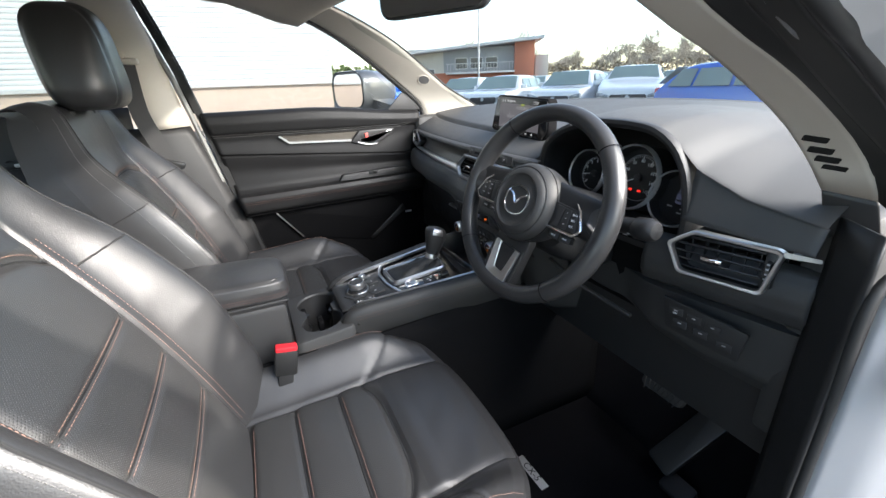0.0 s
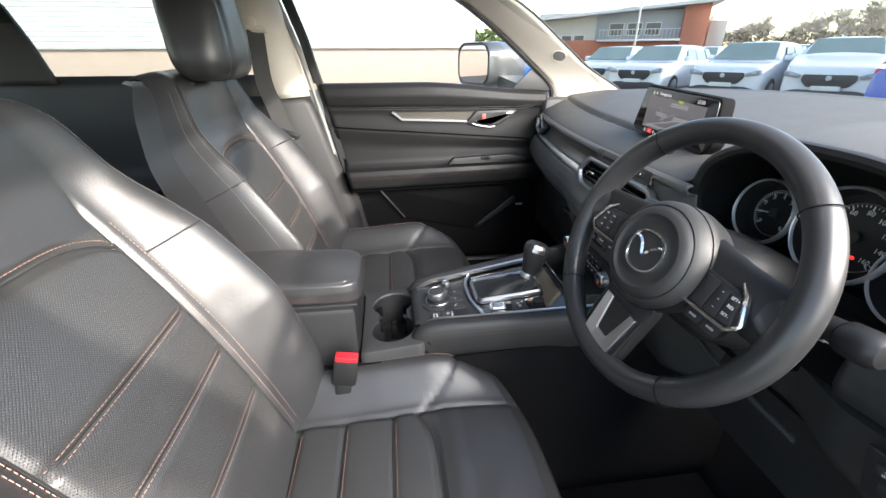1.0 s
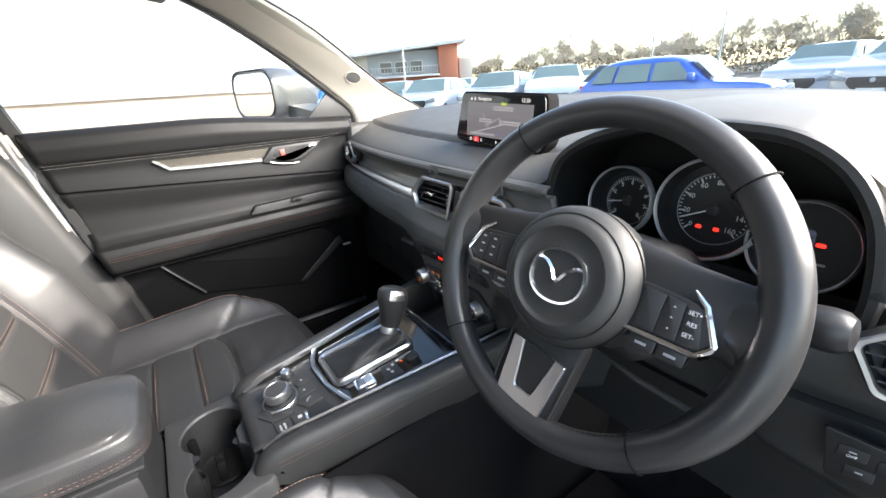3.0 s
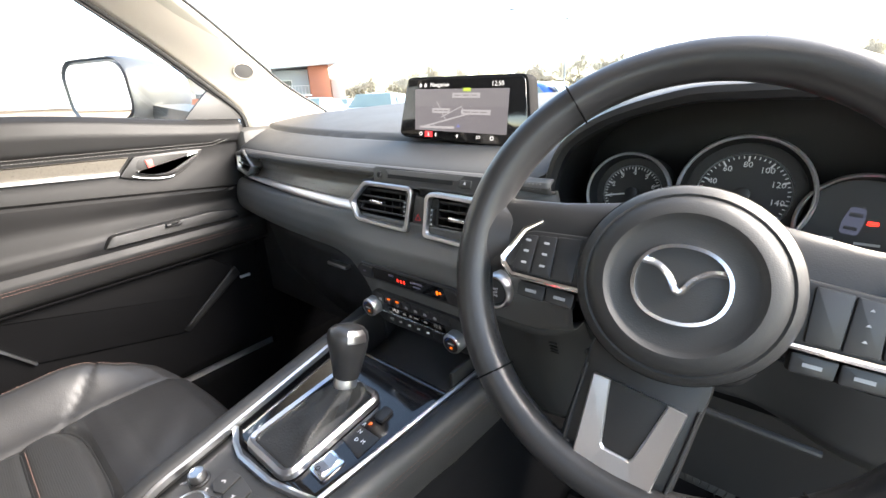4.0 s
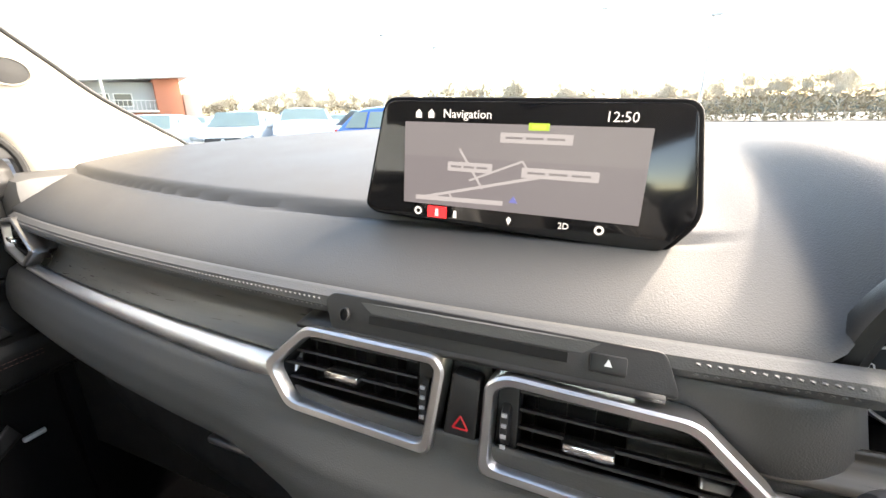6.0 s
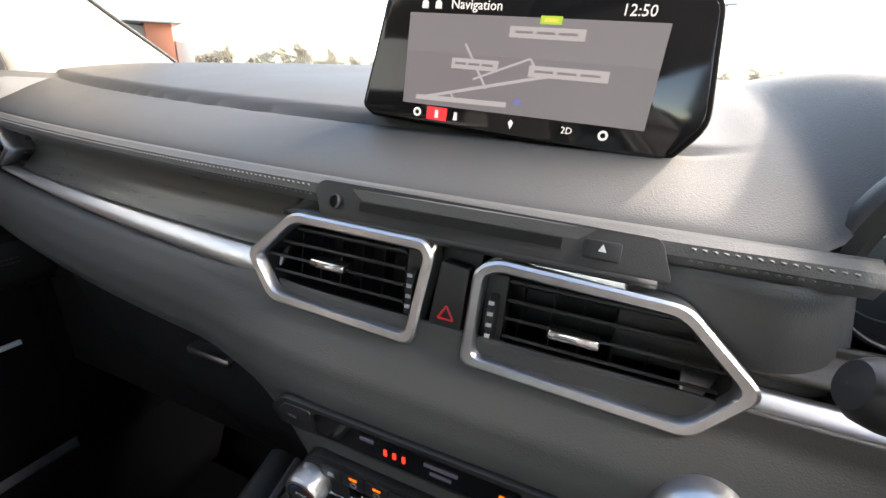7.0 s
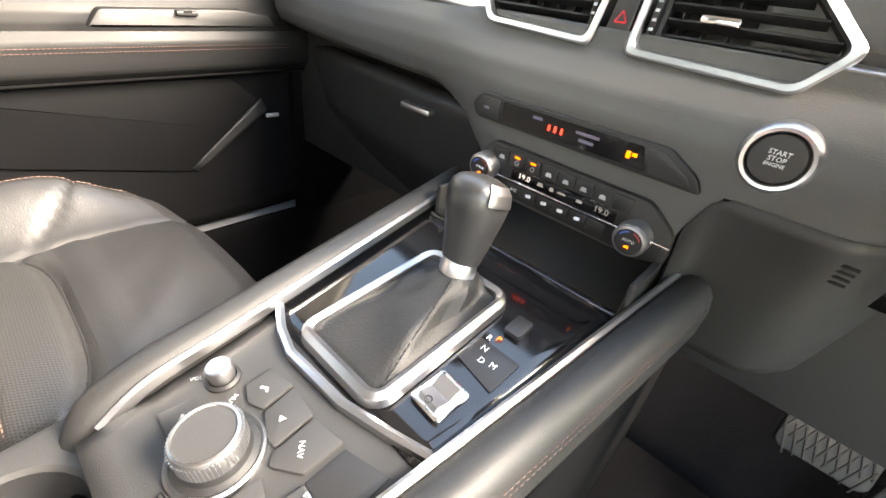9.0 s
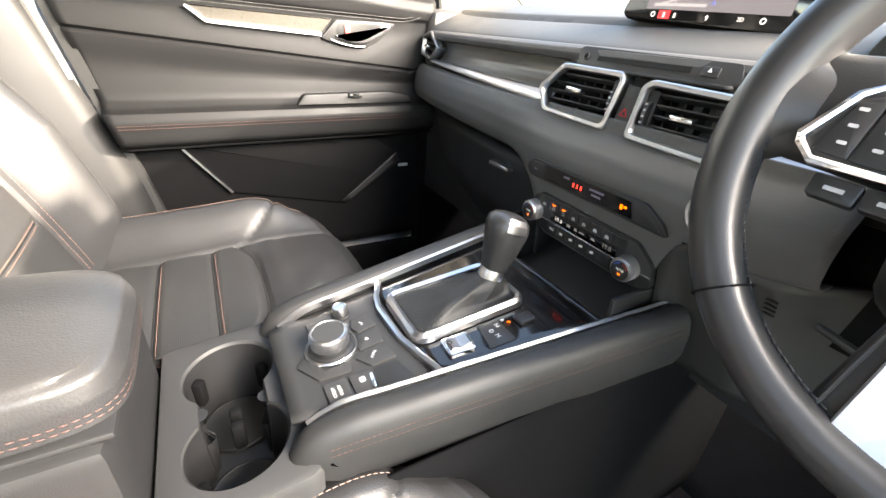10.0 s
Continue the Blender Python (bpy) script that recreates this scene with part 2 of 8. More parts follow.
def lathe(profile, m, n=32, bm=None, caps=False):
    """Turns (radius, height) pairs about the local z of m."""
    bm = bm or bmesh.new()
    rings = [[m @ Vector((r * math.cos(2 * math.pi * k / n), r * math.sin(2 * math.pi * k / n), h)) for k in range(n)] for r, h in profile]
    return loft(rings, True, caps, bm)


def plate(poly, m, depth, bevel=0.0, bm=None, segs=2):
    """Extrudes a 2D outline by depth along local z of m, the front edge bevelled."""
    own = bmesh.new()
    vs = [own.verts.new((x, y, 0)) for x, y in poly]
    f = own.faces.new(vs)
    r = bmesh.ops.extrude_face_region(own, geom=[f])
    top = [v for v in r["geom"] if isinstance(v, bmesh.types.BMVert)]
    bmesh.ops.translate(own, verts=top, vec=(0, 0, depth))
    if bevel:
        edges = [e for e in own.edges if all(abs(v.co.z - depth) < 1e-7 for v in e.verts)]
        bmesh.ops.bevel(own, geom=edges, offset=bevel, segments=segs, profile=0.5, affect="EDGES")
    bmesh.ops.recalc_face_normals(own, faces=own.faces)
    bmesh.ops.transform(own, matrix=m, verts=own.verts)
    if bm is None:
        return own
    me = bpy.data.meshes.new("tmp")
    own.to_mesh(me)
    own.free()
    bm.from_mesh(me)
    bpy.data.meshes.remove(me)
    return bm


def box(lo, hi, bevel=0.0, m=None, bm=None, segs=2):
    own = bmesh.new()
    bmesh.ops.create_cube(own, size=1)
    for v in own.verts:
        v.co = Vector([(lo[k] + hi[k]) / 2 + v.co[k] * (hi[k] - lo[k]) for k in range(3)])
    if bevel:
        bmesh.ops.bevel(own, geom=own.edges[:], offset=bevel, segments=segs, profile=0.5, affect="EDGES")
    if m is not None:
        bmesh.ops.transform(own, matrix=m, verts=own.verts)
    if bm is None:
        return own
    me = bpy.data.meshes.new("tmp")
    own.to_mesh(me)
    own.free()
    bm.from_mesh(me)
    bpy.data.meshes.remove(me)
    return bm


def rrect(w, h, r, n=5):
    out = []
    for cx, cy, a in ((w / 2 - r, h / 2 - r, 0), (-w / 2 + r, h / 2 - r, 90), (-w / 2 + r, -h / 2 + r, 180), (w / 2 - r, -h / 2 + r, 270)):
        for k in range(n + 1):
            t = radians(a + 90 * k / n)
            out.append((cx + r * math.cos(t), cy + r * math.sin(t)))
    return out


def round_poly(pts, r, n=4):
    """Rounds the corners of a 2D outline."""
    out = []
    m = len(pts)
    for i in range(m):
        p, a, b = Vector(pts[i]), Vector(pts[i - 1]), Vector(pts[(i + 1) % m])
        da, db = (a - p), (b - p)
        k = min(r, da.length * 0.45, db.length * 0.45)
        s, e = p + da.normalized() * k, p + db.normalized() * k
        for j in range(n + 1):
            t = j / n
            out.append(tuple((1 - t) ** 2 * s + 2 * t * (1 - t) * p + t * t * e))
    return out


def face(x, y, z, tilt=0.0, yaw=0.0):
    """A frame on a panel that faces the cabin: x right, y up the panel, z out of it. tilt: degrees by which its top leans forward."""
    t = radians(tilt)
    m = Matrix(((1, 0, 0, x), (0, math.sin(t), -math.cos(t), y), (0, math.cos(t), math.sin(t), z), (0, 0, 0, 1)))
    if yaw:
        m = Matrix.Translation((x, y, z)) @ Matrix.Rotation(radians(yaw), 4, "Z") @ Matrix.Translation((-x, -y, -z)) @ m
    return m


def text_bm(body, size, m, bm=None, depth=0.0003, align="CENTER"):
    cu = bpy.data.curves.new("txt", "FONT")
    cu.body, cu.size, cu.extrude, cu.align_x, cu.align_y, cu.resolution_u = body, size, depth, align, "CENTER", 2
    ob = bpy.data.objects.new("txt", cu)
    scene.collection.objects.link(ob)
    me = bpy.data.meshes.new_from_object(ob)
    bpy.data.objects.remove(ob)
    bpy.data.curves.remove(cu)
    me.transform(m)
    bm = bm or bmesh.new()
    bm.from_mesh(me)
    bpy.data.meshes.remove(me)
    return bm


def stitches(fn, n, length, width, height, bm=None):
    """Short threads along fn(t) -> (place, direction, normal), t from 0 to 1."""
    bm = bm or bmesh.new()
    for k in range(n):
        p, d, nn = fn((k + 0.5) / n)
        d, nn = d.normalized(), nn.normalized()
        s = d.cross(nn).normalized()
        ring = [(-0.5, 0), (0, 1), (0.5, 0)]
        a = [bm.verts.new(p - d * length / 2 + s * width * x + nn * height * (z * 0.3)) for x, z in ring]
        b = [bm.verts.new(p + s * width * x + nn * height * z) for x, z in ring]
        c = [bm.verts.new(p + d * length / 2 + s * width * x + nn * height * (z * 0.3)) for x, z in ring]
        for q, r in ((a, b), (b, c)):
            bm.faces.new((q[0], q[1], r[1], r[0]))
            bm.faces.new((q[1], q[2], r[2], r[1]))
    return bm


def along(path):
    """A function of 0 to 1 along a list of points, giving place and direction."""
    P = [Vector(p) for p in path]
    L = [0.0]
    for a, b in zip(P, P[1:]):
        L.append(L[-1] + (b - a).length)

    def fn(t):
        s = t * L[-1]
        for i in range(len(P) - 1):
            if s <= L[i + 1] or i == len(P) - 2:
                k = (s - L[i]) / max(L[i + 1] - L[i], 1e-9)
                return P[i].lerp(P[i + 1], k), P[i + 1] - P[i]
    return fn, L[-1]


def stitch_line(path, normal, pitch=0.006, length=0.0042, width=0.0010, height=0.0007, bm=None):
    fn, total = along(path)
    n = max(2, int(total / pitch))
    nn = Vector(normal)
    return stitches(lambda t: (*fn(t), nn), n, length, width, height, bm)


def lerp(a, b, t):
    return a + (b - a) * t


def interp(x, xs, ys):
    return float(np.interp(x, xs, ys))


def sstep(a, b, x):
    t = min(1.0, max(0.0, (x - a) / (b - a)))
    return t * t * (3 - 2 * t)

# ---- outdoors ----
CX = 0.008          # middle of the cabin


def flat(poly, z, bm=None):
    bm = bm or bmesh.new()
    bm.faces.new([bm.verts.new((x, y, z)) for x, y in poly])
    return bm


ASPHALT = grain(vary(node_mat("asphalt", (0.06, 0.06, 0.062), 0.85), (0.065, 0.064, 0.063), 0.3, 0.4), 60, 0.5, 0.01, "NOISE")
tagged(part("ground", flat([(-900, -900), (900, -900), (900, 900), (-900, 900)], 0.0), ASPHALT, None, smooth=False), "worn grey tarmac of the car park", "ground", kind="structure")


def ribbed(axis, a, b, z0, z1, at, pitch, depth, out):
    """A wall of horizontal ribs between a and b along an axis, at a fixed place on the other."""
    bm = bmesh.new()
    n = int((z1 - z0) / pitch)
    prof = []
    for k in range(n):
        z = z0 + k * pitch
        prof += [(0, z), (depth, z + pitch * 0.12), (depth, z + pitch * 0.6), (0, z + pitch * 0.72)]
    prof.append((0, z1))
    vs = []
    for d, z in prof:
        if axis == "y":
            vs.append((bm.verts.new((at + out * d, a, z)), bm.verts.new((at + out * d, b, z))))
        else:
            vs.append((bm.verts.new((a, at + out * d, z)), bm.verts.new((b, at + out * d, z))))
    for p, q in zip(vs, vs[1:]):
        bm.faces.new((p[0], p[1], q[1], q[0]))
    return bm


WHITECLAD = vary(node_mat("white_cladding", (0.78, 0.78, 0.78), 0.45), (0.78, 0.78, 0.77), 0.05, 0.3)
BRICKTAN = vary(node_mat("tan_brick", (0.55, 0.43, 0.35), 0.9), (0.55, 0.43, 0.35), 0.2, 6)
warehouse = thing("warehouse", (-17, -20, 0), "white ribbed metal warehouse on a tan brick plinth", "building")
part("wall", ribbed("y", -70, 3.05, 1.55, 11, -16.9, 0.15, 0.03, 1), WHITECLAD, warehouse, smooth=False)
part("end_wall", ribbed("x", -60, -16.9, 1.55, 11, 3.05, 0.15, 0.03, 1), WHITECLAD, warehouse, smooth=False)
part("plinth", box((-60, -70, 0), (-16.95, 3.0, 1.45), 0.01), BRICKTAN, warehouse, "tan brick plinth")
part("ledge", box((-60, -70, 1.45), (-16.84, 3.1, 1.55), 0.01), vary(node_mat("concrete", (0.55, 0.54, 0.52), 0.8), (0.55, 0.54, 0.52), 0.1, 2), warehouse, "pale concrete ledge")
part("roof", box((-60, -70, 11), (-16.7, 3.2, 11.3)), node_mat("roof_metal", (0.5, 0.5, 0.5), 0.5), warehouse)

GREYCLAD = vary(node_mat("grey_cladding", (0.30, 0.32, 0.33), 0.5), (0.30, 0.32, 0.33), 0.08, 0.5)
ORANGEBRICK = vary(node_mat("orange_brick", (0.45, 0.16, 0.09), 0.9), (0.47, 0.17, 0.10), 0.15, 3)
ROOFPALE = node_mat("pale_fascia", (0.62, 0.62, 0.60), 0.6)
DARKGLASS = vary(node_mat("dark_window", (0.05, 0.06, 0.07), 0.06), (0.05, 0.06, 0.07), 0.3, 0.5)


def office():
    """Two-storey office: local x along its front, y towards us, z up."""
    o = thing("office_building", (-50, 28, 0), "two-storey grey and orange brick office with a pale overhanging roof", "building")
    m = Matrix.Translation((-48.2, 34.0, 0)) @ Matrix.Rotation(math.atan2(13.4, 7.3) + math.pi, 4, "Z")
    add = lambda name, lo, hi, mat, par=o, label="": part(name, box(lo, hi, 0.02, m), mat, par, label)
    add("grey_wall", (0.6, -8, 2.6), (17, -0.4, 5.6), GREYCLAD)
    add("brick_base", (0.6, -8, 0), (17, -0.2, 2.6), ORANGEBRICK)
    add("brick_tower", (-1.6, -7, 0), (0.9, 0.5, 6.1), ORANGEBRICK, label="orange brick tower")
    add("side_wing", (-3.6, -6, 0), (-1.9, -0.5, 4.4), vary(node_mat("render_wall", (0.5, 0.47, 0.42), 0.8), (0.5, 0.47, 0.42), 0.1, 1))
    add("pale_wall", (10.2, -7.9, 0.2), (17.1, -0.3, 5.5), vary(node_mat("pale_render", (0.5, 0.48, 0.42), 0.8), (0.5, 0.48, 0.42), 0.08, 1))
    for k in range(3):
        w = add("window", (3.0 + k * 2.0, -0.45, 3.0), (4.7 + k * 2.0, -0.32, 4.4), ROOFPALE)
        part("pane", box((3.1 + k * 2.0, -0.34, 3.1), (4.6 + k * 2.0, -0.29, 4.3), 0, m), DARKGLASS, w)
    for k in range(3):
        w = add("window", (11.4 + k * 1.5, -0.32, 2.3), (12.7 + k * 1.5, -0.24, 3.2), ROOFPALE)
        part("pane", box((11.5 + k * 1.5, -0.26, 2.4), (12.6 + k * 1.5, -0.21, 3.1), 0, m), DARKGLASS, w)
    rail = bmesh.new()
    for k in range(22):
        box((1.2 + k * 0.4, 0.9, 2.6), (1.25 + k * 0.4, 0.95, 3.6), 0, m, rail)
    box((1.0, 0.88, 3.6), (9.8, 0.97, 3.68), 0, m, rail)
    part("balcony_rail", rail, ROOFPALE, o)
    add("balcony", (0.9, -0.2, 2.4), (9.9, 1.0, 2.62), ROOFPALE)
    roof = bmesh.new()
    vs = [roof.verts.new(m @ Vector(p)) for p in ((-2.6, 1.6, 6.5), (18, 1.6, 5.0), (18, -9, 5.0), (-2.6, -9, 6.5), (-2.6, 1.6, 6.15), (18, 1.6, 4.7), (18, -9, 4.7), (-2.6, -9, 6.15))]
    for f in ((0, 1, 2, 3), (7, 6, 5, 4), (0, 4, 5, 1), (1, 5, 6, 2), (2, 6, 7, 3), (3, 7, 4, 0)):
        roof.faces.new([vs[i] for i in f])
    part("roof", roof, ROOFPALE, o, smooth=False)


office()

# bare trees and scrub behind the car park
# paler than bark: the haze of distance is put into the twig colour
HAZYBARK = vary(node_mat("hazy_twig_bark", (0.52, 0.45, 0.36), 0.9), (0.52, 0.45, 0.36), 0.3, 1)


def bare_tree(seed, height, spread):
    rnd = random.Random(seed)
    bm = bmesh.new()

    def limb(p, d, length, r, depth):
        q = p + d * length
        side = d.cross(Vector((rnd.random() - 0.5, rnd.random() - 0.5, 0.3))).normalized()
        other = d.cross(side)
        a = [bm.verts.new(p + (side * math.cos(k * 2.094) + other * math.sin(k * 2.094)) * r) for k in range(3)]
        b = [bm.verts.new(q + (side * math.cos(k * 2.094) + other * math.sin(k * 2.094)) * r * 0.7) for k in range(3)]
        for k in range(3):
            bm.faces.new((a[k], a[(k + 1) % 3], b[(k + 1) % 3], b[k]))
        if depth:
            for k in range(3 if depth > 3 else 4):
                nd = (d + Vector((rnd.uniform(-1, 1), rnd.uniform(-1, 1), rnd.uniform(-0.25, 0.5))) * spread).normalized()
                limb(p + d * length * rnd.uniform(0.55, 1.0), nd, length * rnd.uniform(0.6, 0.86), max(r * 0.58, 0.017), depth - 1)
    limb(Vector((0, 0, 0)), Vector((0, 0, 1)), height * 0.25, height * 0.016, 6)
    return bm


proto = []
for k in range(3):
    t = thing("bare_tree", (0, 0, 0), "bare leafless winter tree behind the car park", "tree", "trees along the boundary")
    part("crown", bare_tree(40 + k, 8.5 + k, 0.95), HAZYBARK, t)
    proto.append(t)
rnd = random.Random(5)
spots = []
for k in range(150):
    a = radians(-66 + k * 0.8 + rnd.uniform(-1.5, 1.5))
    d = 88 + rnd.uniform(-14, 16)
    spots.append((d * math.sin(a), d * math.cos(a), rnd.uniform(0.75, 1.12), rnd.uniform(0, 360)))
for k, (x, y, s, r) in enumerate(spots):
    m = Matrix.Translation((x, y, -0.2)) @ Matrix.Rotation(radians(r), 4, "Z")
    if k < 3:
        proto[k].matrix_basis = m
        proto[k].scale = (s, s, s)
    else:
        c = copy_thing(proto[k % 3], m)
        c.scale = (s, s, s)

SCRUB = vary(node_mat("winter_scrub", (0.27, 0.21, 0.13), 0.95), (0.27, 0.21, 0.13), 0.45, 0.6)
bm = bmesh.new()
rnd = random.Random(9)
for k in range(11000):
    a = radians(rnd.uniform(-72, 48))
    d = rnd.uniform(72, 84)
    c = Vector((d * math.sin(a), d * math.cos(a), rnd.uniform(0.2, 3.6)))
    s = rnd.uniform(0.14, 0.42)
    vs = [bm.verts.new(c + Vector((rnd.uniform(-1, 1), rnd.uniform(-1, 1), rnd.uniform(-1, 1))) * s) for _ in range(4)]
    for f in ((0, 1, 2), (0, 2, 3), (0, 3, 1), (1, 3, 2)):
        bm.faces.new([vs[i] for i in f])
tagged(part("scrub", bm, SCRUB, None, smooth=False), "brown winter scrub and hedge along the boundary", "hedge", kind="stuff")
bm = bmesh.new()
for k in range(900):
    c = Vector((rnd.uniform(-44, -36), rnd.uniform(5.5, 12), rnd.uniform(0.2, 2.9)))
    s = rnd.uniform(0.15, 0.4)
    vs = [bm.verts.new(c + Vector((rnd.uniform(-1, 1), rnd.uniform(-1, 1), rnd.uniform(-1, 1))) * s) for _ in range(4)]
    for f in ((0, 1, 2), (0, 2, 3), (0, 3, 1), (1, 3, 2)):
        bm.faces.new([vs[i] for i in f])
tagged(part("green_hedge", bm, vary(node_mat("hedge_leaf", (0.09, 0.13, 0.04), 0.8), (0.09, 0.13, 0.04), 0.4, 1), None, smooth=False), "green hedge beyond the warehouse corner", "hedge", kind="stuff")
hill = bmesh.new()
for k in range(60):
    a0, a1 = radians(-100 + k * 3), radians(-97 + k * 3)
    h0, h1 = (6 + 5 * math.sin(k * 0.21) + 2 * math.sin(k * 0.7)), (6 + 5 * math.sin((k + 1) * 0.21) + 2 * math.sin((k + 1) * 0.7))
    hill.faces.new([hill.verts.new(p) for p in ((400 * math.sin(a0), 400 * math.cos(a0), -1), (400 * math.sin(a1), 400 * math.cos(a1), -1), (400 * math.sin(a1), 400 * math.cos(a1), h1), (400 * math.sin(a0), 400 * math.cos(a0), h0))])
tagged(part("backdrop", hill, vary(node_mat("far_wood", (0.10, 0.10, 0.09), 1.0), (0.11, 0.11, 0.09), 0.3, 0.05), None, smooth=False), "distant low wooded rise", "backdrop", kind="structure")

STEEL = vary(node_mat("galvanised_steel", (0.45, 0.46, 0.47), 0.5, 0.6), (0.45, 0.46, 0.47), 0.1, 3)


def lamp_post(x, y, h, heads=1):
    t = thing("lamp_post", (x, y, 0), "tall grey steel car park lamp post", "lamp post", "lamp posts")
    part("pole", loft([[(x + r * math.cos(a), y + r * math.sin(a), z) for a in [k * math.pi / 4 for k in range(8)]] for r, z in ((0.09, 0), (0.05, h))]), STEEL, t)
    for k in range(heads):
        s = -1 if k else 1
        part("lamp_head", box((x + s * 0.15 - 0.25, y - 0.15, h), (x + s * 0.15 + 0.25, y + 0.15, h + 0.12), 0.03), STEEL, t)


for x, y, h, n in ((-29.5, 16.9, 8.5, 1), (-19.7, 34.1, 8, 1), (-15.6, 36.2, 7, 2), (3.6, 24.6, 5.5, 1), (-2.0, 38, 9, 1)):
    lamp_post(x, y, h, n)

# ---- parked cars ----
TYRE = node_mat("tyre_rubber", (0.02, 0.02, 0.02), 0.8)
RIM = vary(node_mat("alloy_rim", (0.5, 0.5, 0.52), 0.35, 0.9), (0.5, 0.5, 0.52), 0.1, 10)
LAMPGLASS = node_mat("headlamp", (0.30, 0.32, 0.34), 0.1)
TAIL = node_mat("tail_lamp", (0.5, 0.02, 0.03), 0.15)
# opaque panes; the pale green-grey puts reflected sky into their colour
CARGLASS = vary(node_mat("car_window", (0.20, 0.26, 0.24), 0.05), (0.20, 0.26, 0.24), 0.35, 1)
BLACKTRIM = node_mat("black_trim", (0.02, 0.02, 0.022), 0.5)
PLATE = node_mat("plain_plate", (0.7, 0.7, 0.65), 0.5)


def car_mesh(length, width, height, suv):
    """Body shell rings from nose (local y = 0) to tail; z up."""
    hood = 0.62 if not suv else 0.68
    stations = [(0.0, 0.30, 0.55, 0.82, 0), (0.02, 0.22, 0.60, 0.93, 0), (0.08, 0.18, 0.635, 0.98, 0), (0.24, 0.18, hood + 0.03, 1.0, 0), (0.29, 0.18, hood + 0.05, 1.0, 0.02),
                (0.40, 0.18, 0.66, 1.0, 0.82), (0.46, 0.18, 0.66, 1.0, 0.96), (0.60, 0.18, 0.66, 1.0, 1.0), (0.78, 0.18, 0.67, 1.0, 0.95), (0.86, 0.18, 0.68, 0.99, 0.84),
                (0.96, 0.2, 0.66, 0.96, 0.12), (0.985, 0.24, 0.62, 0.93, 0.0), (1.0, 0.34, 0.56, 0.86, 0)]
    rings = []
    for fy, zb, zs, fw, cab in stations:
        w = width / 2 * fw
        zsill, zbelt = zb * 1.0, zs * height / 0.98 * (0.98 if suv else 1.0)
        ztop = zbelt + (height - zbelt) * cab
        wt = w * (1 - 0.22 * cab)
        half = [(w * 0.90, zsill), (w, zsill + 0.08), (w * 1.0, zbelt * 0.72), (w * 0.965, zbelt), (lerp(w * 0.95, wt, 1.0 if cab else 0.0), lerp(zbelt + 0.005, ztop - 0.05, cab if cab else 0)),
                (wt * 0.86, ztop + (0.0 if cab else 0.02)), (wt * 0.45, ztop + 0.025)]
        rings.append([(x, fy * length, z) for x, z in half] + [(-x, fy * length, z) for x, z in half[::-1]])
    return rings


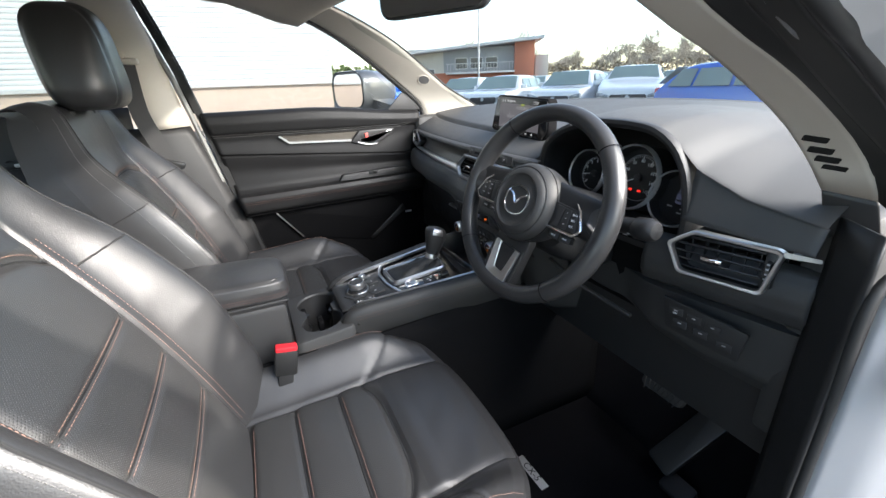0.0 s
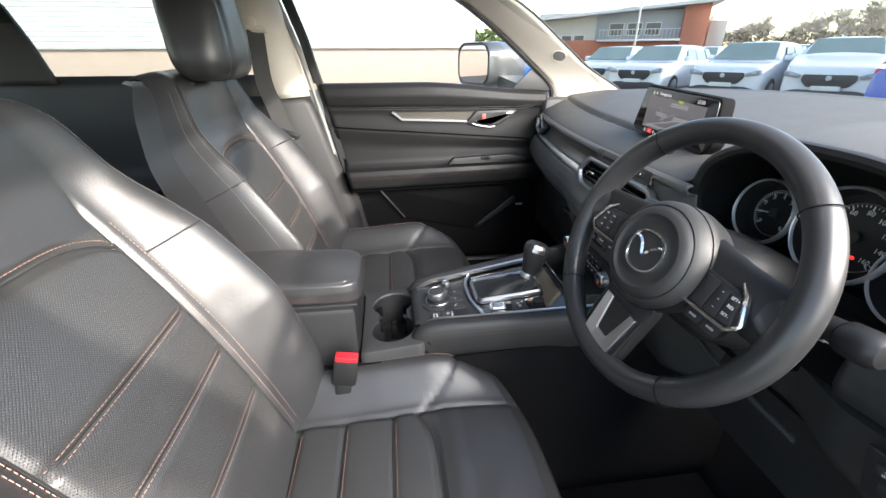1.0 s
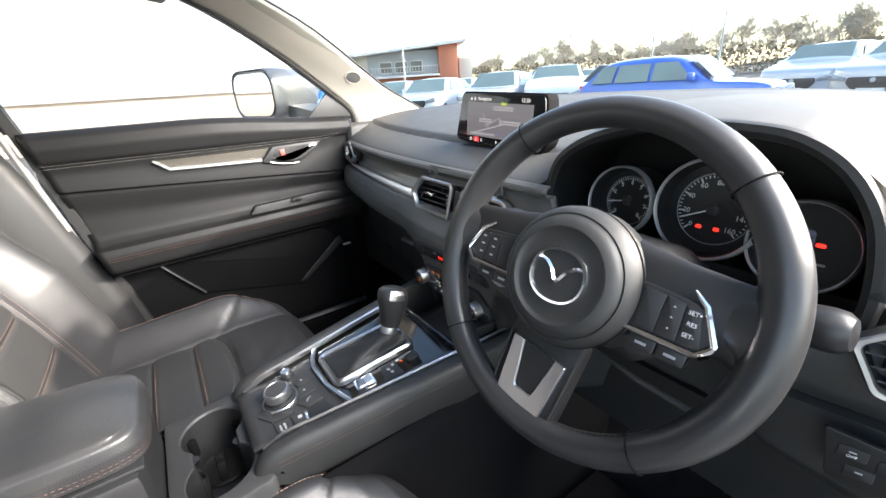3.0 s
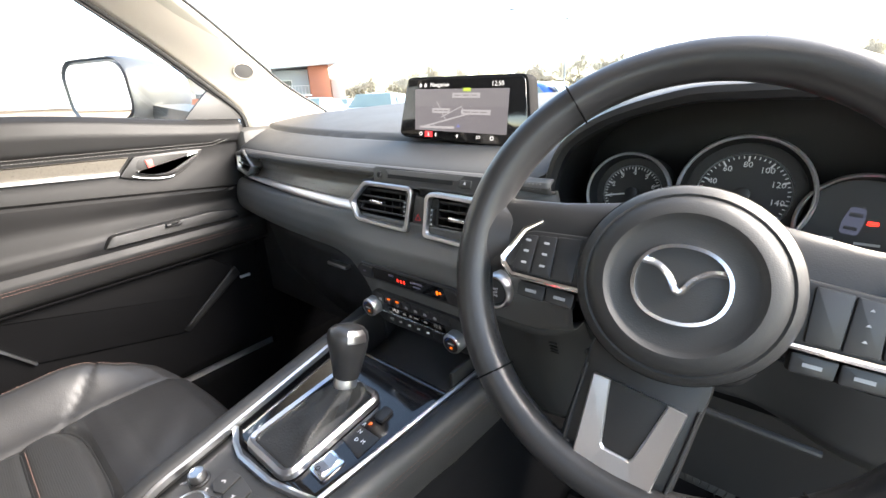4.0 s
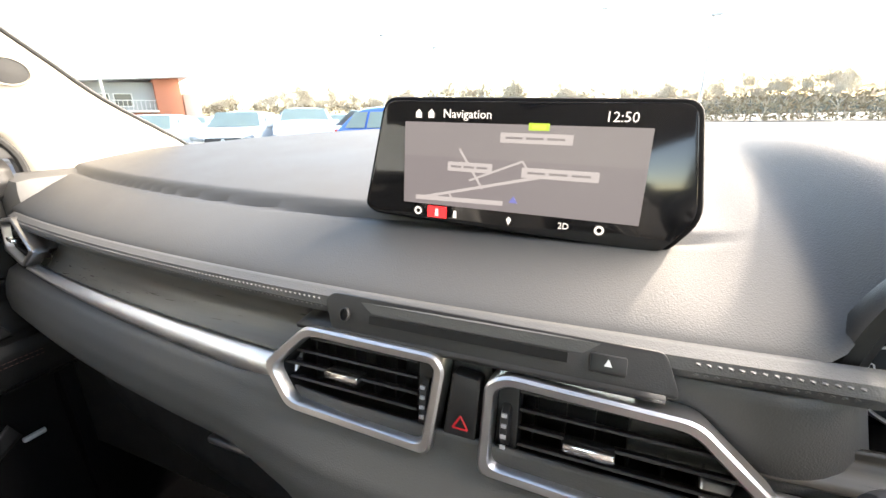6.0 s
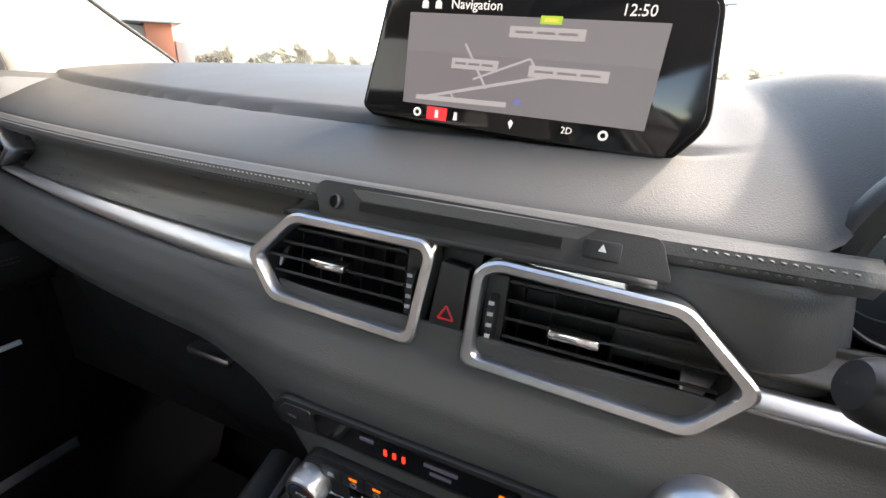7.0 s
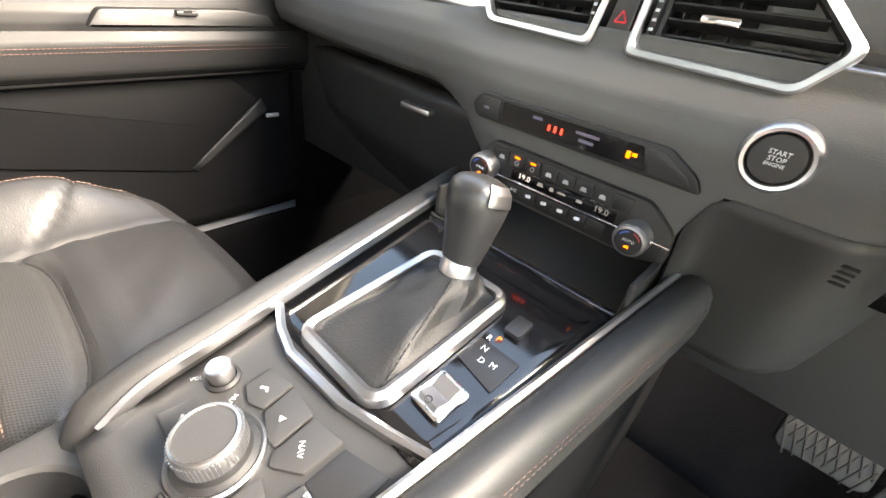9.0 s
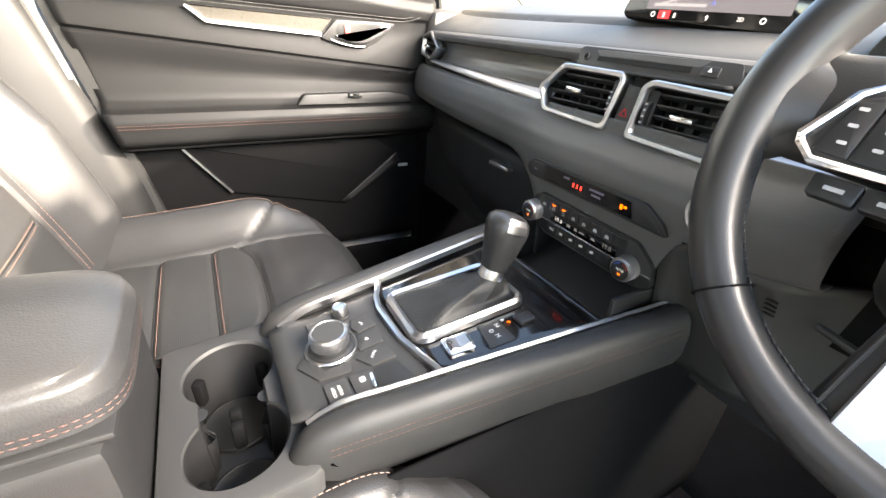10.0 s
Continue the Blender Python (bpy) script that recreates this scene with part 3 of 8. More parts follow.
def parked_car(name, m, paint, length, width, height, suv, label, group="parked cars"):
    base = m.translation
    c = thing(name, tuple(base), label, "car", group)
    rings = [[m @ Vector(p) for p in r] for r in car_mesh(length, width, height, suv)]
    body = loft(rings, True, True)
    ob = part("body", body, paint, c)
    s = ob.modifiers.new("round", "SUBSURF")
    s.levels = s.render_levels = 2

    def ring_pt(i, k, out=0.012):
        r = rings[i]
        mid = sum((Vector(p) for p in r), Vector()) / len(r)
        p = Vector(r[k])
        return p + (p - mid).normalized() * out

    def pane(nm, quads, mat, par=c, out=0.006):
        bm = bmesh.new()
        for q in quads:
            bm.faces.new([bm.verts.new(Vector(p)) for p in q])
        return part(nm, bm, mat, par, smooth=False, thick=0.012)

    L, W, H = length, width, height
    hb = (0.66 * H / 0.98) * (0.98 if suv else 1.0)
    tx = W / 2 * 0.78
    P = lambda x, y, z: m @ Vector((x, y, z))
    pane("windscreen", [(P(-W * 0.41, 0.262 * L, hb + 0.06), P(W * 0.41, 0.262 * L, hb + 0.06), P(tx * 0.86, 0.392 * L, H - 0.03), P(-tx * 0.86, 0.392 * L, H - 0.03))], CARGLASS)
    pane("rear_window", [(P(-W * 0.38, 0.985 * L, hb + 0.10), P(W * 0.38, 0.985 * L, hb + 0.10), P(tx * 0.8, 0.895 * L, H - 0.07), P(-tx * 0.8, 0.895 * L, H - 0.07))], CARGLASS)
    for sx in (-1, 1):
        for a, b, ta, tb in ((0.35, 0.555, 0.44, 0.555), (0.575, 0.76, 0.575, 0.745), (0.775, 0.90, 0.762, 0.845)):
            pane("side_window", [(P(sx * (W / 2 * 0.968 + 0.010), a * L, hb + 0.05), P(sx * (W / 2 * 0.968 + 0.010), b * L, hb + 0.05), P(sx * (tx + 0.030), tb * L, H - 0.115), P(sx * (tx + 0.030), ta * L, H - 0.115))], CARGLASS)
        for fy in (0.185, 0.80):
            wm = m @ Matrix.Translation((sx * (W / 2 - 0.10), fy * L, 0.32)) @ Matrix.Rotation(sx * math.pi / 2, 4, "Y")
            wheel = part("tyre", lathe([(0.21, -0.09), (0.31, -0.1), (0.325, -0.06), (0.325, 0.08), (0.31, 0.115), (0.22, 0.115)], wm, 24), TYRE, c)
            rim = lathe([(0.05, 0.09), (0.20, 0.10), (0.215, 0.12), (0.20, 0.118), (0.06, 0.11)], wm, 24)
            for k in range(5):
                box((-0.02, 0.04, 0.10), (0.02, 0.2, 0.13), 0.006, wm @ Matrix.Rotation(k * 1.2566, 4, "Z"), rim)
            part("rim", rim, RIM, wheel)
        lamp = [(sx * W * a, z) for a, z in ((0.29, 0.70), (0.455, 0.74), (0.465, 0.86), (0.40, 0.845), (0.28, 0.775))]
        lamp = lamp if sx > 0 else lamp[::-1]
        part("headlamp", plate(round_poly(lamp, 0.02), m @ Matrix(((1, 0, 0, 0), (0, 0, -1, 0.10), (0, 1, 0, 0), (0, 0, 0, 1))), 0.16, 0.02), LAMPGLASS, c)
        part("lamp_reflector", box((sx * W * 0.385 - 0.05, -0.075, 0.765), (sx * W * 0.385 + 0.05, -0.055, 0.805), 0.008, m), STEEL, c)
        part("tail_lamp", box((sx * W * 0.36 - 0.13, 0.955 * L, 0.58 * H), (sx * W * 0.36 + 0.13, 0.992 * L, 0.58 * H + 0.17), 0.03, m), TAIL, c)
        part("door_mirror", box((sx * (W / 2 + 0.03) - 0.09, 0.335 * L, hb + 0.03), (sx * (W / 2 + 0.03) + 0.09, 0.335 * L + 0.12, hb + 0.17), 0.03, m), paint, c)
    up = m @ Matrix(((1, 0, 0, 0), (0, 0, -1, 0.08), (0, 1, 0, 0), (0, 0, 0, 1)))
    grille = part("grille", plate(round_poly([(-W * 0.20, 0.52), (W * 0.20, 0.52), (W * 0.27, 0.66), (W * 0.26, 0.79), (-W * 0.26, 0.79), (-W * 0.27, 0.66)], 0.05), up, 0.14, 0.02), BLACKTRIM, c)
    for k in range(4):
        part("grille_bar", box((-W * 0.22, -0.066, 0.575 + k * 0.05), (W * 0.22, -0.058, 0.583 + k * 0.05), 0.002, m), TYRE, grille)
    part("grille_emblem", lathe([(0.055, 0.0), (0.055, 0.012), (0.045, 0.016), (0.0002, 0.016)], m @ Matrix.Translation((0, -0.058, 0.72)) @ Matrix.Rotation(math.pi / 2, 4, "X"), 20), STEEL, grille)
    part("lower_grille", plate(round_poly([(-W * 0.40, 0.22), (W * 0.40, 0.22), (W * 0.43, 0.40), (W * 0.30, 0.46), (-W * 0.30, 0.46), (-W * 0.43, 0.40)], 0.03), up, 0.13, 0.02), BLACKTRIM, c)
    part("front_plate", box((-0.26, -0.085, 0.45), (0.26, -0.06, 0.55), 0.005, m), PLATE, c)
    return c


WHITEPAINT = vary(node_mat("white_car_paint", (0.76, 0.77, 0.78), 0.25, coat=0.8), (0.76, 0.77, 0.78), 0.03, 2)
BLUEPAINT = vary(node_mat("blue_car_paint", (0.02, 0.13, 0.55), 0.22, coat=0.9), (0.02, 0.13, 0.55), 0.05, 2)
SILVER2 = vary(node_mat("pale_silver_paint", (0.55, 0.57, 0.58), 0.3, 0.4, coat=0.8), (0.55, 0.57, 0.58), 0.03, 2)
def row_car(azimuth, distance, turn):
    """Front of the car at a bearing (degrees left of +y) and a distance; turn: degrees by which it points left of the viewer."""
    a = radians(azimuth)
    return Matrix.Translation((0.5 - distance * math.sin(a), -0.3 + distance * math.cos(a), 0)) @ Matrix.Rotation(radians(azimuth + turn), 4, "Z")


for az, dist, turn, L, W, H, suv in ((59.6, 14.5, -24, 4.4, 1.8, 1.47, False), (50.4, 13.6, -18, 4.4, 1.8, 1.52, False), (41.4, 13.2, -4, 4.4, 1.84, 1.60, True), (64.5, 15.8, -26, 4.3, 1.8, 1.46, False), (54.6, 20.5, -20, 4.3, 1.8, 1.46, False), (46.6, 19.5, -14, 4.3, 1.8, 1.5, False), (36.8, 18.5, -6, 4.3, 1.8, 1.46, False)):
    parked_car("white_car", row_car(az, dist, turn), WHITEPAINT, L, W, H, suv, "white parked car with dark grille facing across the car park")
a0, a1 = radians(36.4), radians(17.5)
tail, nose = Vector((0.5 - 10.6 * math.sin(a0), -0.3 + 10.6 * math.cos(a0))), Vector((0.5 - 9.6 * math.sin(a1), -0.3 + 9.6 * math.cos(a1)))
way = (nose - tail).normalized()
parked_car("blue_hatchback", Matrix.Translation((nose.x, nose.y, 0)) @ Matrix.Rotation(math.atan2(-way.x, way.y) + math.pi, 4, "Z"), BLUEPAINT, (nose - tail).length, 1.75, 1.47, False, "bright blue hatchback parked side on")
for az, dist, turn in ((17.0, 15.2, -20), (11.0, 14.0, -20)):
    parked_car("silver_car", row_car(az, dist, turn), SILVER2, 4.5, 1.85, 1.66, True, "pale silver parked sport utility car")
parked_car("white_car", row_car(3.0, 14.0, -16), WHITEPAINT, 4.5, 1.85, 1.60, True, "white parked car with dark grille facing across the car park")
parked_car("blue_car", row_car(75.2, 19.5, -40), BLUEPAINT, 4.2, 1.8, 1.47, False, "blue car parked by the warehouse")

# ---- dashboard ----
def yface(x):
    return 0.03 + 0.06 * ((x - CX) / 0.62) ** 2


dash = thing("dashboard", (CX, 0.3, 0.6), "black soft-touch car dashboard with satin silver strips", "dashboard")
ARCH_X = (-0.72, 0.09, 0.184, 0.196, 0.214, 0.252, 0.315, 0.36, 0.41, 0.455, 0.50, 0.53, 0.60, 0.70)
ARCH_Z = (1.100, 1.100, 1.100, 1.124, 1.150, 1.174, 1.188, 1.191, 1.189, 1.182, 1.156, 1.130, 1.104, 1.088)


def lip(x):
    k = sstep(0.176, 0.20, x)
    return lerp(yface(x) + 0.022, 0.072, k), sum(interp(x + d, ARCH_X, ARCH_Z) for d in (-0.006, -0.003, 0, 0.003, 0.006)) / 5


def gauss(d, w):
    return math.exp(-(d / w) ** 2)


def screen_base(x):
    return 0.63 - 0.30 * abs((x - CX) / 0.66) ** 2.2


def top_pad(u, v):
    x = lerp(-0.685, 0.69, u)
    y0, z0 = lip(x)
    y1 = screen_base(x)
    y = lerp(y0, y1, v ** 1.3)
    zf = 1.195 - 0.03 * max(0.0, abs(x - CX) / 0.69) ** 3
    base = lerp(z0, zf, 1 - (1 - v) ** 1.4)
    # step behind the front roll on the passenger side
    rise = 0.006 * sstep(0.086, 0.096, y - y0) * (1 - sstep(0.08, 0.16, x)) * (1 - sstep(0.3, 0.9, v))
    hump = 0.012 * math.sin(math.pi * min(1, v * 1.3)) * sstep(0.12, 0.2, x) * (1 - sstep(0.45, 0.6, x))
    groove = 0.004 * gauss(y - y0 - 0.084, 0.004) * (1 - sstep(0.10, 0.17, x))
    return Vector((x, y, base + rise + hump - groove))


bm = grid(top_pad, 220, 90)
part("upper_pad", bm, UPPAD, dash, "soft grained upper pad")


def profile_strip(name, prof, x0, x1, mat, n=60, label="", yoff=0.0, par=None, cap=True):
    """A band of (offset from the face line, height) pairs drawn along the dash."""
    fn = lambda u, v: Vector((lerp(x0, x1, u), yface(lerp(x0, x1, u)) + yoff + interp(v * (len(prof) - 1), range(len(prof)), [p[0] for p in prof]), interp(v * (len(prof) - 1), range(len(prof)), [p[1] for p in prof])))
    return part(name, grid(fn, n, (len(prof) - 1) * 3), mat, par or dash, label, thick=0.003)


STITCHBAND = [(0.022, 1.100), (0.014, 1.096), (0.012, 1.090), (0.016, 1.083), (0.030, 1.081)]
profile_strip("stitched_band", STITCHBAND, -0.66, 0.197, PAD, 90)
GRAINX = vary(node_mat("striped_trim", (0.075, 0.069, 0.06), 0.3), (0.075, 0.069, 0.06), 0.3, 3, 0.3, 0.04)
tcn = GRAINX.node_tree
mapn = tcn.nodes.new("ShaderNodeMapping")
mapn.inputs["Scale"].default_value = (0.4, 90.0, 90.0)
for l in list(tcn.links):
    if l.to_node.type == "TEX_NOISE":
        tcn.links.new(l.from_socket, mapn.inputs["Vector"])
        tcn.links.new(mapn.outputs["Vector"], l.to_socket)
        break
DECOBAND = [(0.034, 1.081), (0.036, 1.070), (0.034, 1.058), (0.026, 1.046), (0.016, 1.036)]
profile_strip("deco_panel", DECOBAND, -0.565, -0.125, GRAINX, label="dark wood-grain trim panel")
profile_strip("deco_panel", [(0.030, 1.052), (0.030, 1.046), (0.026, 1.040), (0.016, 1.034)], 0.15, 0.25, GRAINX, label="dark wood-grain trim panel")


def taper_strip(name, x0, x1, h0, h1, ztop0, ztop1, mat, out=0.0):
    fn = lambda u, v: Vector((lerp(x0, x1, u), yface(lerp(x0, x1, u)) + lerp(0.015, 0.004, v) - 0.003 * math.sin(math.pi * v) - out, lerp(ztop0, ztop1, u) - v * lerp(h0, h1, u)))
    return part(name, grid(fn, 40, 6), mat, dash, "satin silver strip", thick=0.003)


taper_strip("silver_strip", -0.60, -0.125, 0.006, 0.020, 1.042, 1.040, SATIN)
taper_strip("silver_strip", 0.135, 0.26, 0.016, 0.013, 1.030, 1.026, SATIN)
LOWER_D = (0.012, 0.001, -0.007, -0.011, -0.010, -0.002, 0.016, 0.045, 0.12)
LOWER_Z = (1.026, 1.020, 1.004, 0.985, 0.965, 0.948, 0.938, 0.934, 0.932)
MID_Z = (1.026, 1.012, 0.999, 0.985, 0.965, 0.940, 0.910, 0.880, 0.852)
MID_Y = (0.030, 0.028, 0.019, 0.010, 0.006, 0.009, 0.0115, 0.014, 0.0165)


def mid_y(z):
    """How far back the face of the centre stack stands at a height."""
    return interp(z, MID_Z[::-1], MID_Y[::-1])


def lower_pad_at(x, v):
    """The pad rolls under at the sides and runs straight down the centre stack in the middle."""
    k = 8 * v
    d, z = interp(k, range(9), LOWER_D), interp(k, range(9), LOWER_Z)
    zm = interp(k, range(9), MID_Z)
    if x > 0:
        qz, qy = 1 - sstep(0.097, 0.137, x), 1 - sstep(0.20, 0.32, x)
    else:
        qz = qy = 1 - sstep(0.07, 0.235, 0.012 - x)
    z = lerp(z, zm, qz)
    return Vector((x, lerp(yface(x) + d, mid_y(z), qy), z))


part("lower_pad", grid(lambda u, v: lower_pad_at(lerp(-0.685, 0.245, u), v), 110, 32), PAD, dash, "soft grained lower pad", thick=0.003)
part("lower_pad", grid(lambda u, v: lower_pad_at(lerp(0.475, 0.69, u), v), 30, 32), PLASTIC, dash, "dark grained lower pad", thick=0.003)
# black sheet: the shade round the column is put into its colour
part("column_recess", grid(lambda u, v: Vector((lerp(0.235, 0.485, u), 0.075 + 0.03 * v, lerp(1.015, 0.86, v))), 12, 8), MATTSHADE, dash, thick=0.003)


def glove(u, v):
    x = lerp(-0.67, -0.14, u)
    y = yface(x) + interp(v, (0, 0.1, 0.5, 0.85, 1), (0.06, 0.045, 0.055, 0.10, 0.22))
    return Vector((x, y, interp(v, (0, 0.1, 0.5, 0.85, 1), (0.919, 0.905, 0.80, 0.70, 0.66))))


part("glovebox", grid(glove, 30, 24), HARD, dash, "dark plastic glovebox lid", thick=0.004)
part("glovebox_latch", box((-0.295, 0.072, 0.882), (-0.235, 0.088, 0.891), 0.003), SATIN, dash, "silver glovebox latch")
part("bulkhead", box((-0.70, 0.60, 0.33), (0.70, 0.64, 1.15)), HARD, dash)
part("lower_backing", box((-0.685, 0.14, 0.70), (0.685, 0.20, 1.02)), HARD, dash)

# centre stack below the pad
TILT = -4.8


def stack(x, z):
    """Frame on the centre stack."""
    return face(x, mid_y(z) - 0.002, z, TILT)


# driver's knee panel and side
def knee(u, v):
    x = lerp(0.25, 0.69, u)
    low = 0.03 * (1 - sstep(0.40, 0.50, x))
    bottom = interp(x, (0.25, 0.45, 0.56, 0.69), (0.862, 0.852, 0.826, 0.815))
    return Vector((x, low + yface(x) + interp(v, (0, 0.2, 0.75, 0.9, 1), (0.030, 0.004, 0.014, 0.030, 0.10)) + 0.02 * (1 - sstep(0.2, 0.4, x)), interp(v, (0, 0.2, 0.9, 1), (0.942, 0.934, bottom, bottom - 0.012))))


part("knee_panel", grid(knee, 40, 20), PLASTIC, dash, "dark plastic knee panel", thick=0.004)


def side_panel(u, v):
    x = lerp(0.525, 0.69, u)
    y0, z0 = lip(x)
    return Vector((x, lerp(y0 + 0.004, 0.062, v), lerp(z0, 1.058, v)))


part("side_panel", grid(side_panel, 16, 8), UPPAD, dash, thick=0.003)
part("end_cap", box((0.655, 0.11, 0.76), (0.70, 0.5, 1.09), 0.012), PLASTIC, dash)
part("end_fill", box((-0.72, 0.125, 0.98), (-0.655, 0.44, 1.146), 0.024), UPPAD, dash)
part("footwell_side", box((-0.715, 0.12, 0.33), (-0.685, 0.62, 0.98)), CARPET, dash)
part("end_cap", box((-0.70, 0.16, 0.70), (-0.672, 0.5, 1.09), 0.012), HARD, dash)

# ---- instrument binnacle ----
def bin_edge(t):
    """Outline of the opening, t from 0 at the left foot over the top to 1 at the right foot."""
    pts = ((0.208, 1.02), (0.189, 1.055), (0.187, 1.09), (0.197, 1.125), (0.216, 1.147), (0.255, 1.168), (0.315, 1.184), (0.36, 1.186), (0.41, 1.185), (0.455, 1.178), (0.492, 1.155), (0.517, 1.115), (0.527, 1.06), (0.525, 1.02))
    k = t * (len(pts) - 1)
    i = min(int(k), len(pts) - 2)
    f = k - i
    p0, p1, p2, p3 = (Vector(pts[min(max(j, 0), len(pts) - 1)]) for j in (i - 1, i, i + 1, i + 2))
    return 0.5 * (2 * p1 + (p2 - p0) * f + (2 * p0 - 5 * p1 + 4 * p2 - p3) * f * f + (3 * p1 - p0 - 3 * p2 + p3) * f ** 3)


def tunnel(u, v):
    p = bin_edge(u)
    c = Vector((0.342, 1.06))
    q = c + (p - c) * lerp(1.0, 1.10 if p.x < c.x else 1.03, v)
    return Vector((q.x, lerp(0.070, 0.235, v), q.y - 0.012 * v))


binn = thing("instrument_cluster", (0.34, 0.2, 1.0), "black instrument cluster with three silver-ringed dials", "instrument cluster")
part("hood", grid(tunnel, 90, 8), HARD, binn, thick=0.003)
lip_path = [Vector((bin_edge(k / 90).x, 0.0700, bin_edge(k / 90).y)) for k in range(91)]
part("hood_lip", sweep(lip_path, [(-0.0065, -0.006), (-0.0065, 0.002), (-0.004, 0.0065), (0.002, 0.0072), (0.0075, 0.003), (0.0085, -0.006)], up=(0, -1, 0.12)), HARD, binn, "rounded black hood lip")
part("back_plate", plate([(tunnel(k / 40, 1).x, tunnel(k / 40, 1).z) for k in range(41)], face(0, 0.236, 0), 0.003), HARD, binn)
part("lower_ledge", box((0.155, 0.075, 0.985), (0.53, 0.235, 1.0), 0.004), HARD, binn)
DIALRING = vary(node_mat('dial_ring_silver', (0.8, 0.8, 0.8), 0.35, 0.7), (0.8, 0.8, 0.8), 0.03, 300)
DIALFACE = vary(node_mat("dial_face", (0.010, 0.010, 0.011), 0.4), (0.010, 0.010, 0.011), 0.2, 20)
GT = 12


def gauge(x, z, r, y=0.141):
    m = face(x, y, z, GT)
    ring = part("dial_ring", lathe([(r * 0.965, 0.009), (r * 0.975, 0.0150), (r * 1.00, 0.0165), (r * 1.03, 0.0145), (r * 1.045, 0.006)], m, 64), DIALRING, binn, "satin silver dial ring")
    part("dial_cone", lathe([(r * 0.93, -0.014), (r * 0.967, 0.012)], m, 48), HARD, ring)
    part("dial_sleeve", lathe([(r * 1.043, 0.008), (r * 1.043, -0.04)], m, 48), HARD, ring)
    part("dial_face", lathe([(r * 0.95, -0.014), (r * 0.95, -0.012), (0.0005, -0.012)], m, 40), DIALFACE, ring)
    return m, ring


gauges = [gauge(0.2565, 1.0735, 0.0455), gauge(0.3665, 1.083, 0.0575), gauge(0.4590, 1.0625, 0.0460)]

# ---- steering wheel ----
WC, WT = Vector((0.3546, -0.0842, 1.0648)), 22.0
WM = face(WC.x, WC.y, WC.z, WT, 8) @ Matrix.Rotation(radians(-4), 4, "Z")   # turned a little to the right
WN = tuple(WM.to_3x3() @ Vector((0, 0, 1)))
RIM_R = 0.1530
wheel = thing("steering_wheel", tuple(WC), "black leather three-spoke steering wheel with satin silver inlays", "steering wheel")


def rim_ring(u, v):
    a, b = 2 * math.pi * u, 2 * math.pi * v
    thick = 0.0146 + 0.0008 * math.cos(2 * a) + 0.0012 * (gauss(math.sin(a + 0.5), 0.45))
    r = RIM_R + thick * math.cos(b)
    return WM @ Vector((r * math.cos(a), r * math.sin(a), thick * 1.08 * math.sin(b)))


bm = grid(rim_ring, 120, 20, closed_u=True)
bmesh.ops.remove_doubles(bm, verts=bm.verts, dist=1e-6)
part("rim", bm, RIMLEATHER, wheel, "smooth black leather rim")


def hub_ring(rx, ry, z, n=48, top=1.0, cy=0.0):
    out = []
    for k in range(n):
        a = 2 * math.pi * k / n
        out.append(WM @ Vector((rx * math.cos(a), cy + (ry * math.sin(a)), z)))
    return out


hub = part("airbag_cover", loft([hub_ring(r, r, z) for r, z in ((0.060, -0.034), (0.0648, -0.015), (0.0655, 0.006), (0.0640, 0.017), (0.0605, 0.0245), (0.0570, 0.0275), (0.0555, 0.0268), (0.0535, 0.0300), (0.0490, 0.0335), (0.0440, 0.0345), (0.0415, 0.0325), (0.0395, 0.0312), (0.028, 0.0318), (0.004, 0.0322))]), PLASTIC, wheel, "domed black airbag cover")


def arm(side):
    """Side spoke: a broad blade from the hub to the rim, thin and high at the rim."""
    rings = []
    for t in (0, 0.2, 0.4, 0.6, 0.8, 1.0):
        x = side * lerp(0.045, 0.150, t)
        top = interp(t, (0, 0.4, 0.8, 1.0), (0.050, 0.043, 0.040, 0.048))
        low = interp(t, (0, 0.4, 0.8, 1.0), (-0.036, -0.022, -0.020, -0.034))
        zc_, th = lerp(-0.006, -0.003, t), lerp(0.014, 0.009, t)
        rings.append([WM @ Vector((x, (top + low) / 2 + (top - low) / 2 * c, zc_ + th * sn)) for c, sn in circle(1.0, 18)])
    return loft(rings)


for sgn in (-1, 1):
    part("spoke", arm(sgn), HARD, wheel)
column = thing("steering_column", (0.34, 0.05, 0.95), "black plastic steering column shroud with two control stalks", "steering column")
rings = []
for d, w, h in ((0.045, 0.055, 0.050), (0.07, 0.066, 0.062), (0.14, 0.066, 0.066), (0.20, 0.06, 0.06), (0.30, 0.055, 0.055)):
    rings.append([WM @ Vector((x, y - 0.012, -d)) for x, y in rrect(2 * w, 2 * h, 0.03, 4)])
part("shroud", loft(rings), HARD, column)

# ---- centre console ----
console = thing("centre_console", (CX, -0.2, 0.36), "black centre console with padded side rails and silver edging", "centre console")


def zc(y):
    return 0.812 + 0.11 * (y + 0.24)


def railx(y, side):
    return 0.003 + side * lerp(0.089, 0.122, (y + 0.24) / 0.24)


def con(x, y, up=0.0):
    """Frame on the console's top: x right, y forward, z out."""
    t = math.atan(0.11)
    return Matrix(((1, 0, 0, x), (0, math.cos(t), -math.sin(t), y), (0, math.sin(t), math.cos(t), zc(y) + up), (0, 0, 0, 1)))


def top_sheet(y0, y1, drop, inset, n=10):
    return lambda u, v: Vector((lerp(railx(lerp(y0, y1, v), -1) + inset, railx(lerp(y0, y1, v), 1) - inset, u), lerp(y0, y1, v), zc(lerp(y0, y1, v)) - drop))


